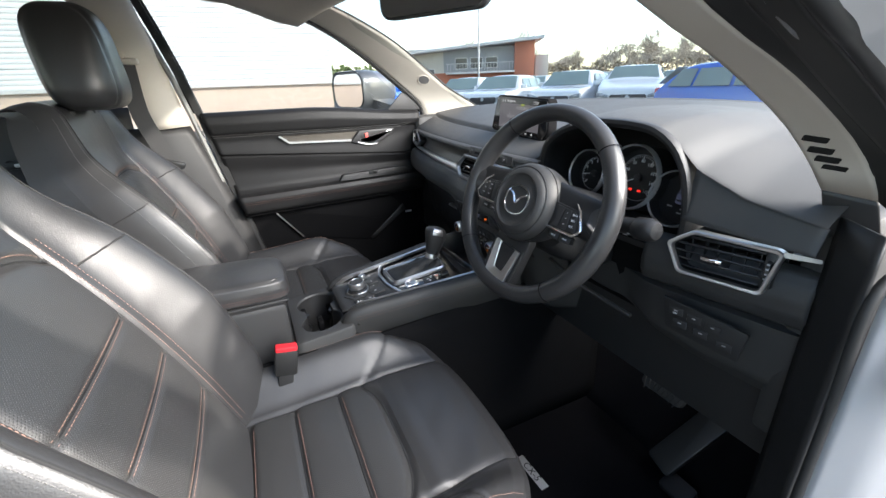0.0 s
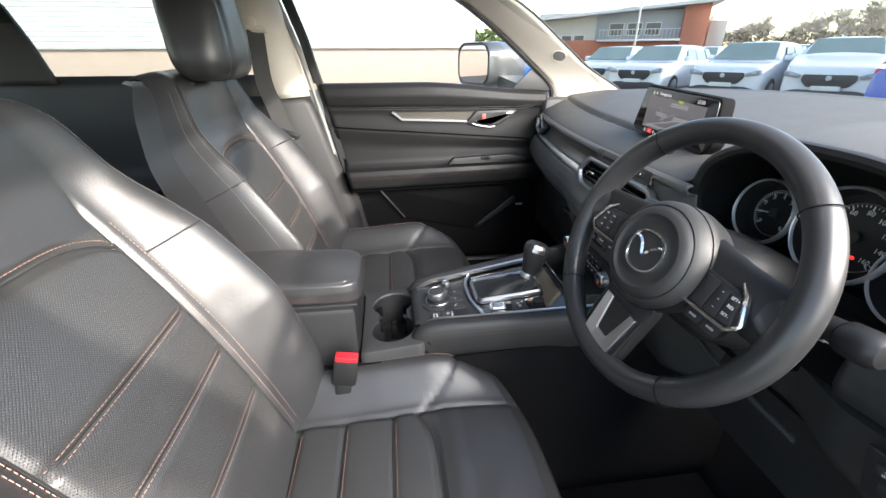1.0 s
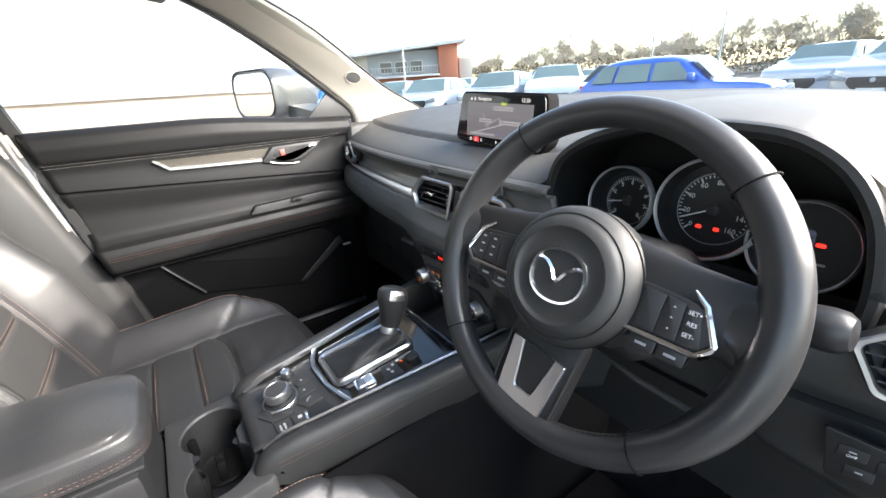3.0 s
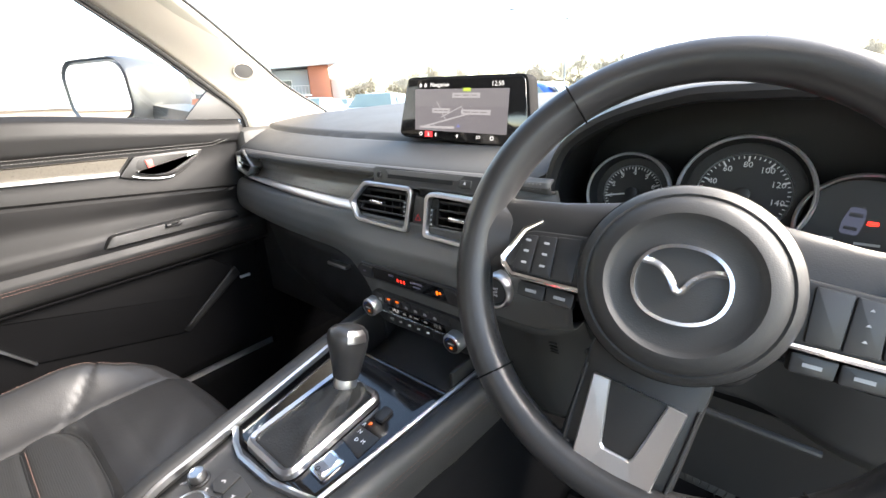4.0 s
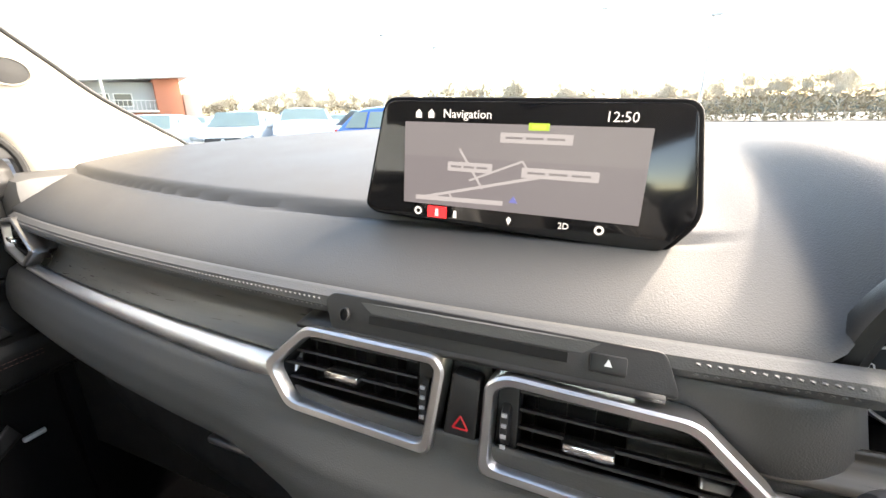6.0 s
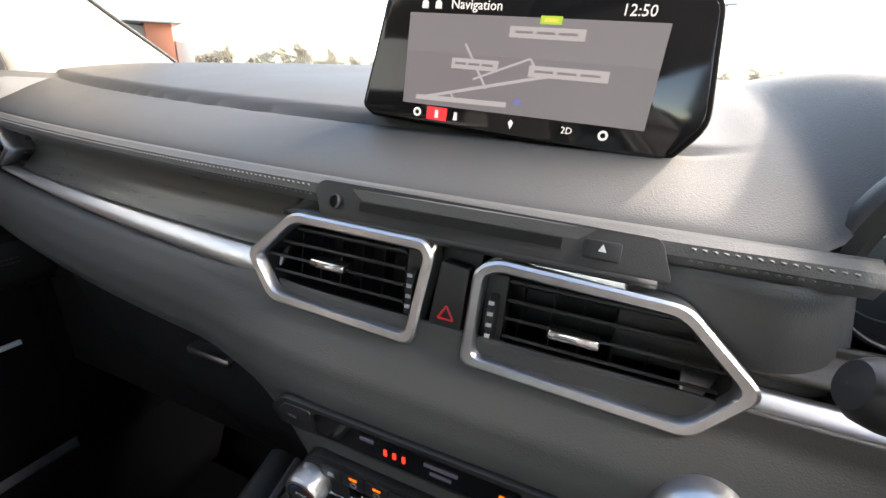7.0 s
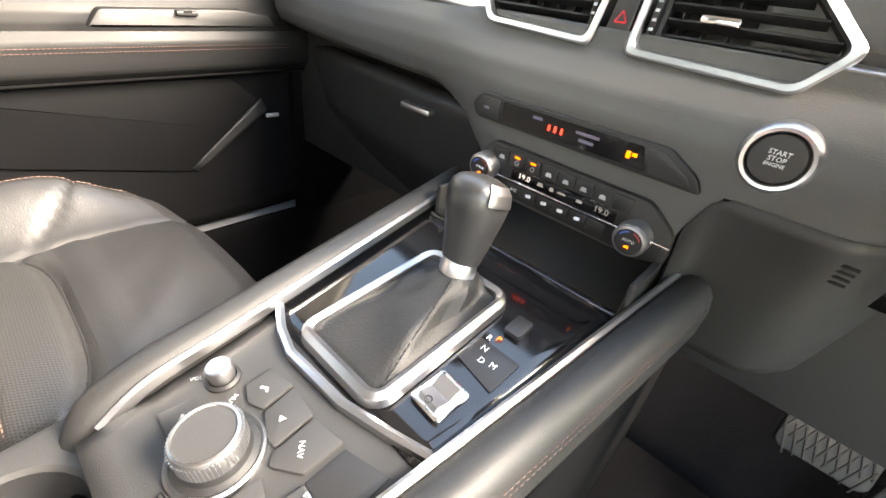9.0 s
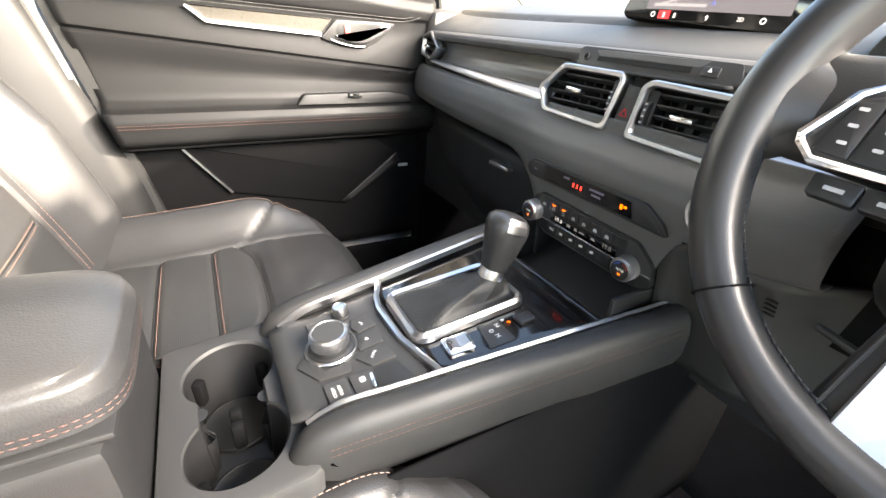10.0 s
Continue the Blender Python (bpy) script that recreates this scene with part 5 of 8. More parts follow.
def air_vent(name, poly, m, tab, wheel_x, par, nslat=5, fw=0.007, wide=0.014):
    inner = inset(poly, fw)
    v = part(name, ring_between(poly, inner, m, -0.012, 0.004, -0.030), SATIN, par, "satin silver framed air vent")
    well = loft([[m @ Vector((x, y, -0.002)) for x, y in round_poly(inset(poly, fw - 0.0003), 0.007)], [m @ Vector((x, y, -0.045)) for x, y in round_poly(inset(poly, fw + 0.004), 0.007)]], True, False)
    part("vent_duct", well, HARD, v)
    part("vent_backing", plate(poly, m @ Matrix.Translation((0, 0, -0.055)), 0.006), HARD, v)
    ys = [p[1] for p in inner]
    lo, hi = min(ys), max(ys)
    for k in range(nslat):
        y = lo + (hi - lo) * (k + 0.5) / nslat
        sp = span(inner, y)
        a, b = sp[0] + 0.001, sp[1] - 0.001
        if wheel_x is not None:
            if wheel_x > 0:
                b = min(b, max(p[0] for p in inner) - wide)
            else:
                a = max(a, min(p[0] for p in inner) + wide)
        part("slat", box((a, -0.0008, -0.011), (b, 0.0010, 0.0), 0.0004, m @ Matrix.Translation((0, y, -0.006)) @ Matrix.Rotation(radians(-22), 4, "X")), KEYCAP, v)
    x0, x1 = min(p[0] for p in inner), max(p[0] for p in inner)
    for k in range(6):
        x = lerp(x0 + 0.02, x1 - 0.02, k / 5)
        part("vane", box((x - 0.0007, lo + 0.008, -0.034), (x + 0.0007, hi - 0.008, -0.020), 0.0, m), KEYCAP, v)
    if wheel_x is not None:
        xw = (x1 - wide / 2) if wheel_x > 0 else (x0 + wide / 2)
        part("blank", box((xw - wide / 2 + 0.001, lo + 0.003, -0.02), (xw + wide / 2 - 0.0005, hi - 0.003, -0.006), 0.001, m), HARD, v)
        w = part("thumbwheel", lathe([(0.013, -0.003), (0.0155, -0.002), (0.0155, 0.002), (0.013, 0.003)], m @ Matrix.Translation((xw, (lo + hi) / 2, -0.014)) @ Matrix.Rotation(math.pi / 2, 4, "Y"), 24, caps=True), KEYCAP, v)
        for k in range(4):
            part("mark", box((xw - 0.0015, lerp(lo, hi, 0.30) + k * 0.0065, 0.0008), (xw + 0.0015, lerp(lo, hi, 0.30) + k * 0.0065 + 0.002, 0.0022), 0, m), GREYPRINT, v)
    tx, ty = tab
    part("tab", box((tx - 0.013, ty - 0.0028, -0.006), (tx + 0.013, ty + 0.0028, 0.005), 0.0015, m), CHROME, v, "bright tab")
    return v


VM = face(0, 0.030, 1.04, 8)
LV = [(-0.141, 0.004), (-0.103, 0.038), (-0.008, 0.037), (-0.0015, 0.029), (-0.010, -0.030), (-0.121, -0.026)]
RV = [(0.0225, 0.027), (0.034, 0.034), (0.127, 0.031), (0.166, -0.004), (0.141, -0.035), (0.0205, -0.031)]
air_vent("air_vent", LV, VM, (-0.073, 0.008), 1, dash)
air_vent("air_vent", RV, VM, (0.080, 0.001), -1, dash)
part("vent_surround", plate([(-0.15, -0.034), (0.168, -0.038), (0.178, -0.004), (0.132, 0.040), (-0.105, 0.044), (-0.15, 0.006)], VM @ Matrix.Translation((0, 0, -0.062)), 0.006), HARD, dash)
hood = bmesh.new()
grid(lambda u, v: VM @ Vector((lerp(-0.112, 0.112, u), lerp(0.0375, 0.047, v), lerp(0.0, -0.035, v))), 20, 3, hood)
part("vent_hood", hood, HARD, dash, thick=0.003)
hz = part("hazard_button", plate(round_poly([(-0.006 + 0.006, 0.026), (0.0175, 0.024), (0.0155, -0.031), (-0.006, -0.031)], 0.002), VM @ Matrix.Translation((0.0015, 0, -0.012)), 0.010, 0.001), KEYCAP, dash, "black hazard warning button")
tri = bmesh.new()
for k in range(3):
    a, b = radians(90 + 120 * k), radians(210 + 120 * k)
    p, q = Vector((0.0055 * math.cos(a), 0.0055 * math.sin(a))), Vector((0.0055 * math.cos(b), 0.0055 * math.sin(b)))
    sweep([VM @ Vector((0.008 + p.x, -0.006 + p.y, -0.0016)), VM @ Vector((0.008 + q.x, -0.006 + q.y, -0.0016))], [(-0.0007, 0), (0, 0.0004), (0.0007, 0)], bm=tri, up=(0, -1, 0.1))
part("warning_triangle", tri, RED, hz)
part("hazard_housing", plate([(-0.004, 0.036), (0.022, 0.034), (0.021, -0.036), (-0.008, -0.034)], VM @ Matrix.Translation((0.0012, 0, -0.05)), 0.036, 0.003), HARD, dash)

# compact disc slot
CM = face(0.013, 0.0435, 1.0865, 20) @ Matrix.Diagonal((1, 1.3, 1, 1))
cd = part("disc_slot_panel", plate(round_poly([(-0.106, 0.006), (-0.100, 0.010), (0.098, 0.008), (0.106, -0.009), (-0.098, -0.009)], 0.004), CM @ Matrix.Translation((0, 0, -0.006)), 0.008, 0.001), HARD, dash)
part("slot", box((-0.07, -0.0026, 0.0015), (0.052, 0.0016, 0.0028), 0.0, CM), node_mat("slot_black", (0.002, 0.002, 0.002), 0.9), cd)
part("eject_key", box((0.063, -0.0042, 0.0), (0.081, 0.0034, 0.0036), 0.0012, CM), KEYCAP, cd)
part("eject_mark", plate([(-0.002, -0.001), (0.002, -0.001), (0, 0.002)], CM @ Matrix.Translation((0.072, 0, 0.0042)), 0.0003), WHITEPRINT, cd)
part("round_key", lathe([(0.0035, 0), (0.0035, 0.003), (0.003, 0.0035)], CM @ Matrix.Translation((-0.088, 0, 0.001)), 16), KEYCAP, cd)

# passenger end vent and driver end vent
LM = face(-0.610, 0.098, 1.062, 6, -12)
air_vent("air_vent", [(-0.074, 0.028), (-0.014, 0.037), (0.068, 0.004), (0.012, -0.024), (-0.074, -0.017)], LM, (-0.035, 0.004), None, dash, 4, 0.0065)
RM = face(0.595, 0.055, 1.018, 6, 14)
air_vent("air_vent", [(-0.072, 0.012), (-0.040, 0.036), (0.058, 0.034), (0.066, 0.030), (0.054, -0.030), (-0.050, -0.030)], RM, (-0.01, 0.0), 1, dash, 5, 0.006)
part("silver_wing", loft([[RM @ Vector(p) for p in ((0.064, 0.033, 0.003), (0.064, 0.026, 0.003), (0.062, 0.026, -0.006))], [RM @ Vector(p) for p in ((0.098, 0.030, -0.012), (0.098, 0.025, -0.012), (0.098, 0.025, -0.02))]]), SATIN, dash)

# stitching on the dash and rails
for x0, x1 in ((-0.60, -0.095), (0.122, 0.188)):
    st = bmesh.new()
    for off in (0.0, 0.006):
        stitch_line([(x, yface(x) + 0.0115 + 0.25 * off, 1.0945 - off) for x in np.linspace(x0, x1, 30)], (0, -1, 0.4), 0.0042, 0.0022, 0.0017, 0.0009, bm=st)
    part("stitching", st, DOORTHREAD, dash, "dull grey double stitching", smooth=False)
dr = bmesh.new()
grid(lambda u, v: Vector((lerp(0.10, lerp(0.198, 0.214, v), u), lerp(0.046, 0.050, v) + 0.022 * max(0.0, (u - 0.6) / 0.4) ** 2, lerp(1.084, 1.025, v))), 14, 8, dr)
part("trim_filler", dr, PAD, dash, thick=0.003)
for sgn in (-1, 1):
    st = bmesh.new()
    for off in (0.0, 0.007):
        stitch_line([(railx(y, sgn) + sgn * (0.0328 + 0.12 * off), y, zc(y) - 0.010 - off) for y in np.linspace(-0.35, 0.03, 24)], (sgn, 0, 0.4), 0.0050, 0.0036, 0.0008, 0.0006, bm=st)
    part("stitching", st, DARKTHREAD, console, "dark rust double stitching", smooth=False)

# ---- infotainment screen ----
scr = thing("infotainment_screen", (0.008, 0.13, 1.12), "dark glossy infotainment screen showing a navigation map", "screen")
SM = face(0.013, 0.126, 1.173, 4) @ Matrix.Rotation(radians(-2.2), 4, "Z") @ Matrix.Scale(1.05, 4)
part("housing", plate(round_poly([(-0.099, 0.046), (0.103, 0.046), (0.114, -0.022), (0.096, -0.046), (-0.108, -0.040), (-0.116, -0.034)], 0.010), SM @ Matrix.Translation((0, 0, -0.024)), 0.022, 0.003), MATTSHADE, scr)
part("glass_front", plate(round_poly([(-0.096, 0.043), (0.100, 0.043), (0.110, -0.021), (0.094, -0.0435), (-0.106, -0.038), (-0.112, -0.033)], 0.008), SM @ Matrix.Translation((0, 0, -0.002)), 0.002, 0.0006), GLOSS, scr, "glossy black front")
MAPBG = emit("map_ground", (0.26, 0.25, 0.29), 0.075)
MAPROAD = emit("map_road", (0.60, 0.60, 0.66), 0.075)
UIWHITE = emit("screen_white", (0.8, 0.82, 0.85), 0.12)
UIRED = emit("screen_red", (0.8, 0.03, 0.04), 0.14)
UIGREEN = emit("screen_green", (0.35, 0.55, 0.05), 0.13)
UIBLUE = emit("screen_blue", (0.15, 0.18, 0.6), 0.1)
UIDARK = emit("screen_dark", (0.3, 0.29, 0.33), 0.07)


def tile(lo, hi, mat, name, z=0.0004, label="", h=0.0002):
    return part(name, box((lo[0], lo[1], z), (hi[0], hi[1], z + h), 0, SM), mat, scr, label, smooth=False)


MX0, MX1, MZ0, MZ1 = -0.0800, 0.0800, -0.0280, 0.0290
tile((MX0, MZ0), (MX1, MZ1), MAPBG, "map", label="lit grey navigation map")
tile((MX0, 0.006), (MX1, MZ1 - 0.0), emit("map_far", (0.23, 0.225, 0.255), 0.095), "map_far", 0.0005)
for a, b, w in (((-0.070, -0.0245), (0.034, 0.0005), 0.0010), ((-0.070, -0.0235), (-0.005, -0.0225), 0.0016), ((-0.020, -0.014), (-0.038, 0.012), 0.0008), ((-0.030, -0.009), (0.006, 0.006), 0.0007), ((0.006, 0.006), (0.013, -0.004), 0.0007), ((-0.045, -0.018), (-0.042, -0.022), 0.0007)):
    p, q = Vector(a), Vector(b)
    n = Vector((-(q - p).y, (q - p).x)).normalized() * w
    rd = bmesh.new()
    rd.faces.new([rd.verts.new(SM @ Vector((*c, 0.0009))) for c in (p - n, q - n, q + n, p + n)])
    part("map_road", rd, MAPROAD, scr, smooth=False)
for x, z, w in ((0.013, 0.0205, 0.046), (-0.030, 0.0000, 0.032), (0.030, -0.001, 0.048)):
    tile((x - w / 2, z - 0.0032), (x + w / 2, z + 0.0032), MAPROAD, "map_label", 0.0010, "white map label with plain bars")
    for k in range(3):
        tile((x - w * 0.42 + k * w * 0.29, z - 0.0007), (x - w * 0.42 + k * w * 0.29 + w * 0.24, z + 0.0007), UIDARK, "label_bar", 0.0013)
tile((0.008, 0.0255), (0.021, 0.0300), UIGREEN, "road_shield", 0.0012)
tile((0.0105, 0.0268), (0.0185, 0.0287), emit("shield_bar", (0.7, 0.65, 0.1), 0.12), "shield_bar", 0.0015)
part("position_arrow", plate([(-0.003, -0.002), (0.003, -0.002), (0, 0.0025)], SM @ Matrix.Translation((0.002, -0.0195, 0.0010)), 0.0003), UIBLUE, scr)
part("title_text", text_bm("Navigation", 0.0080, SM @ Matrix.Translation((-0.034, 0.0345, 0.0006))), UIWHITE, scr, smooth=False)
part("clock_text", text_bm("12:50", 0.0085, SM @ Matrix.Translation((0.062, 0.0345, 0.0006))), UIWHITE, scr, smooth=False)
for x in (-0.0695, -0.0600):
    part("title_icon", plate([(-0.0022, -0.0028), (0.0022, -0.0028), (0.0022, 0.0008), (0, 0.0030), (-0.0022, 0.0008)], SM @ Matrix.Translation((x, 0.0345, 0.0006)), 0.0002), UIWHITE, scr, smooth=False)
tile((-0.0605, -0.0375), (-0.0455, -0.0290), UIRED, "selected_key", 0.0005, "red highlighted screen key")
for x, kind in ((-0.068, 0), (-0.053, 1), (-0.039, 2), (0.000, 3), (0.036, 4), (0.058, 0)):
    if kind == 0:
        bm = lathe([(0.0016, 0), (0.0030, 0), (0.0030, 0.0002), (0.0016, 0.0002)], SM @ Matrix.Translation((x, -0.0335, 0.0006)), 16)
    elif kind == 3:
        bm = plate([(0, -0.0035), (0.0018, 0.0005), (0, 0.0026), (-0.0018, 0.0005)], SM @ Matrix.Translation((x, -0.0335, 0.0006)), 0.0002)
    elif kind == 4:
        bm = text_bm("2D", 0.0058, SM @ Matrix.Translation((x, -0.0335, 0.0006)))
    else:
        bm = plate([(-0.0014, -0.0026), (0.0014, -0.0026), (0.0010, 0.0026), (-0.0010, 0.0026)], SM @ Matrix.Translation((x, -0.0335, 0.0009)), 0.0002)
    part("screen_icon", bm, UIWHITE, scr, smooth=False)

# ---- centre stack: indicator strip, climate panel, start button ----
ind = part("indicator_panel", plate(round_poly([(-0.106, -0.013), (-0.113, 0.000), (-0.101, 0.0125), (0.085, 0.0135), (0.110, -0.002), (0.117, -0.014)], 0.005), stack(0.004, 0.9425) @ Matrix.Translation((0, 0, -0.002)), 0.0045, 0.001), HARD, dash, "dark indicator strip")
IM = stack(0.004, 0.9425) @ Matrix.Translation((0, 0, 0.0025))
part("indicator_window", plate(round_poly([(-0.074, -0.0095), (-0.074, 0.0095), (0.066, 0.0095), (0.072, -0.0095)], 0.002), IM, 0.0006), GLOSS, ind)
part("end_key", plate(round_poly([(-0.102, -0.010), (-0.106, 0.0), (-0.098, 0.009), (-0.077, 0.009), (-0.077, -0.010)], 0.003), IM, 0.0012, 0.0004), KEYCAP, ind)
part("blank_key", plate(round_poly([(0.075, -0.0105), (0.070, 0.0095), (0.084, 0.0095), (0.103, -0.003), (0.108, -0.0105)], 0.002), IM, 0.0012, 0.0004), KEYCAP, ind)
for k in range(3):
    part("belt_lamp", box((-0.021 + k * 0.0065, -0.0035, 0.0006), (-0.0188 + k * 0.0065, 0.002, 0.001), 0.0004, IM), GLOWRED, ind)
part("airbag_lamp", box((0.054, -0.0035, 0.0006), (0.0575, 0.0025, 0.001), 0.0006, IM), GLOWORANGE, ind)
part("airbag_lamp", box((0.0590, -0.001, 0.0006), (0.063, 0.0020, 0.001), 0.0003, IM), GLOWORANGE, ind)
for x, z, w in ((-0.033, 0.0045, 0.010), (0.018, 0.0035, 0.022), (0.018, -0.0025, 0.014), (-0.093, -0.001, 0.006)):
    part("print_bar", box((x - w / 2, z - 0.0012, 0.0006), (x + w / 2, z + 0.0012, 0.0014), 0, IM), node_mat("dim_print", (0.16, 0.14, 0.19), 0.5), ind, smooth=False)

CLM = stack(0.006, 0.8855)
clim = part("climate_panel", plate(round_poly([(-0.090, 0.018), (-0.078, 0.027), (0.085, 0.025), (0.110, 0.005), (0.113, -0.022), (0.096, -0.029), (-0.064, -0.027), (-0.098, -0.012)], 0.006), CLM @ Matrix.Translation((0, 0, -0.006)), 0.010, 0.0012), HARD, dash, "climate control panel with two dials")
FM = CLM @ Matrix.Translation((0, 0, 0.004))
KW = 0.0186
for k in range(8):
    x = -0.066 + k * KW
    b = part("climate_key", box((x - KW / 2 + 0.0005, 0.0085, 0), (x + KW / 2 - 0.0005, 0.0225, 0.0016), 0.0006, FM), KEYCAP, clim)
    if k in (0, 3, 4, 5, 6):
        part("key_mark", plate(round_poly([(-0.0034, -0.002), (0.0034, -0.002), (0.0022, 0.0022), (-0.0022, 0.0022)], 0.0006), FM @ Matrix.Translation((x, 0.0140, 0.0016)), 0.0002), GREYPRINT, b, smooth=False)
    if k in (1, 2):
        part("key_mark", lathe([(0.0016, 0), (0.0026, 0), (0.0026, 0.0002), (0.0016, 0.0002)], FM @ Matrix.Translation((x, 0.0128, 0.0016)), 14), GREYPRINT, b, smooth=False)
        part("key_lamp", box((x - 0.003, 0.0175, 0.0016), (x + 0.003, 0.0195, 0.0019), 0, FM), GLOWORANGE, b)
part("climate_display", box((-0.052, -0.0060, 0), (0.062, 0.0075, 0.0010), 0.0004, FM), GLOSS, clim, "dark climate display")
part("display_text", text_bm("19.0", 0.0085, FM @ Matrix.Translation((-0.036, 0.0008, 0.0010))), emit("dim_digits", (0.5, 0.52, 0.55), 0.10), clim, smooth=False)
part("display_text", text_bm("19.0", 0.0085, FM @ Matrix.Translation((0.048, 0.0008, 0.0010))), GLOWWHITE, clim, smooth=False)
for x, w, h in ((-0.017, 0.007, 0.004), (-0.004, 0.005, 0.004), (0.007, 0.010, 0.002), (0.026, 0.007, 0.003)):
    part("display_mark", plate([(-w / 2, -h / 2), (w / 2, -h / 2), (w / 3, h / 2), (-w / 3, h / 2)], FM @ Matrix.Translation((x, 0.0008, 0.0010)), 0.0002), GLOWWHITE, clim, smooth=False)
part("silver_line", box((-0.074, -0.0085, 0.0), (0.112, -0.0065, 0.002), 0.0006, FM), CHROME, clim)
for k in range(6):
    x = -0.046 + k * KW
    b = part("climate_key", box((x - KW / 2 + 0.0005, -0.0225, 0), (x + KW / 2 - 0.0005, -0.0100, 0.0016), 0.0006, FM), KEYCAP, clim)
    if k < 5:
        if k == 0:
            part("key_mark", text_bm("A/C", 0.0052, FM @ Matrix.Translation((x, -0.0165, 0.0017))), WHITEPRINT, b, smooth=False)
        else:
            part("key_mark", plate(round_poly([(-0.003, -0.0022), (0.003, -0.0014), (0.003, 0.0022), (-0.003, 0.0012)], 0.0006), FM @ Matrix.Translation((x, -0.0165, 0.0016)), 0.0002), WHITEPRINT, b, smooth=False)
for x, s, word in ((-0.0830, -0.001, "SYNC"), (0.0825, -0.008, "AUTO")):
    dm = FM @ Matrix.Translation((x, s, 0)) @ Matrix.Diagonal((0.86, 0.86, 0.92, 1))
    d = bmesh.new()
    prof = [(0.0178, -0.002), (0.0178, 0.003), (0.0172, 0.005), (0.0170, 0.014), (0.0160, 0.0165), (0.0138, 0.0170), (0.0132, 0.0160), (0.0002, 0.0160)]
    dial = part("dial", lathe(prof[:6], dm, 56), SATIN, clim, "knurled silver dial")
    part("dial_cap", lathe([(0.0136, 0.012), (0.0136, 0.0164), (0.0002, 0.0164)], dm, 40), KEYCAP, dial)
    rid = bmesh.new()
    for k in range(56):
        box((0.0168, -0.00035, 0.005), (0.0176, 0.00035, 0.0140), 0, dm @ Matrix.Rotation(2 * math.pi * k / 56, 4, "Z"), rid)
    part("knurling", rid, SATIN, dial, smooth=False)
    part("dial_text", text_bm(word, 0.0046, dm @ Matrix.Translation((0, 0.0008, 0.0165))), WHITEPRINT, dial, smooth=False)
    part("dial_lamp", box((-0.0022, -0.0075, 0.0164), (0.0022, -0.0050, 0.0168), 0.0004, dm), GLOWORANGE, dial)
    for sg, mt in ((-1, node_mat("blue_print", (0.05, 0.12, 0.5), 0.5)), (1, node_mat("red_print", (0.5, 0.05, 0.05), 0.5))):
        arc = [dm @ Vector((0.0108 * math.cos(radians(90 - sg * a)), 0.0108 * math.sin(radians(90 - sg * a)), 0.0165)) for a in range(12, 75, 9)]
        part("scale_arc", sweep(arc, [(-0.0006, 0), (0, 0.0002), (0.0006, 0)], up=(0, -1, -0.08)), mt, dial, smooth=False)

SBM = face(0.152, 0.0055, 0.970, 1)
sb = part("start_button", lathe([(0.0165, -0.006), (0.0165, 0.0035), (0.0155, 0.0045), (0.0002, 0.0048)], SBM, 48), KEYCAP, dash, "round black engine start button")
part("button_ring", lathe([(0.0168, -0.008), (0.0170, 0.0035), (0.0182, 0.0062), (0.0205, 0.0066), (0.0225, 0.0045), (0.0240, -0.002), (0.0242, -0.012)], SBM, 56), SATIN, sb, "satin silver ring")
for word, z, s in (("START", 0.0040, 0.0045), ("STOP", -0.0002, 0.0045), ("ENGINE", -0.0040, 0.0034)):
    part("button_text", text_bm(word, s, SBM @ Matrix.Translation((0, z, 0.0048))), WHITEPRINT, sb, smooth=False)

# legs of the centre stack and the tray under the climate panel
def leg_y(x, z):
    top = lower_pad_at(x, 1.0)
    return top.y + 0.002 + 0.42 * max(0.0, top.z - z) * sstep(0.09, 0.13, abs(x - CX))


# continues the pad above; the darker plastic colour carries its shade
for x0, x1 in ((0.118, 0.300), (-0.165, -0.094)):
    part("fascia_leg", grid(lambda u, v: Vector((lerp(x0, x1, u), leg_y(lerp(x0, x1, u), lerp(lower_pad_at(lerp(x0, x1, u), 1.0).z + 0.002, 0.752, v)), lerp(lower_pad_at(lerp(x0, x1, u), 1.0).z + 0.002, 0.752, v))), 16, 16), PLASTIC, dash, thick=0.004)
part("panel_joint", sweep([(x, lower_pad_at(x, 1.0).y - 0.0006, lower_pad_at(x, 1.0).z) for x in np.linspace(0.135, 0.235, 9)], circle(0.0009, 6), up=(0, -1, 0.2)), MATTSHADE, dash)
part("panel_joint", sweep([(x, leg_y(x, z) - 0.001, z) for x, z in ((0.188, 0.921), (0.184, 0.88), (0.180, 0.84), (0.176, 0.80))], circle(0.0009, 6), up=(0, -1, 0.2)), MATTSHADE, dash)
tray = thing("storage_tray", (0.006, 0.03, 0.76), "black open storage tray with a power socket", "storage tray")
TRAYTRIM = grain(vary(node_mat("tray_trim", (0.06,) * 3, 0.5), (0.06, 0.06, 0.06), 0.1, 10, 0.5, 0.05), 1300, 0.3, 0.0003)
part("tray_floor", grid(lambda u, v: Vector((lerp(-0.10, 0.112, u), lerp(-0.055, 0.108, v), 0.782 + 0.014 * v + 0.045 * max(0.0, v - 0.45) ** 1.2)), 8, 14), TRAYTRIM, tray, thick=0.004)
part("tray_back", box((-0.10, 0.105, 0.768), (0.112, 0.112, 0.875), 0.002), TRAYTRIM, tray)
part("tray_side", box((-0.104, -0.04, 0.768), (-0.098, 0.115, 0.86), 0.002), HARD, tray)
part("tray_side", box((0.110, -0.04, 0.768), (0.116, 0.115, 0.86), 0.002), HARD, tray)
part("tray_lip", box((-0.10, -0.052, 0.772), (0.112, -0.044, 0.834), 0.003), GLOSS, tray)
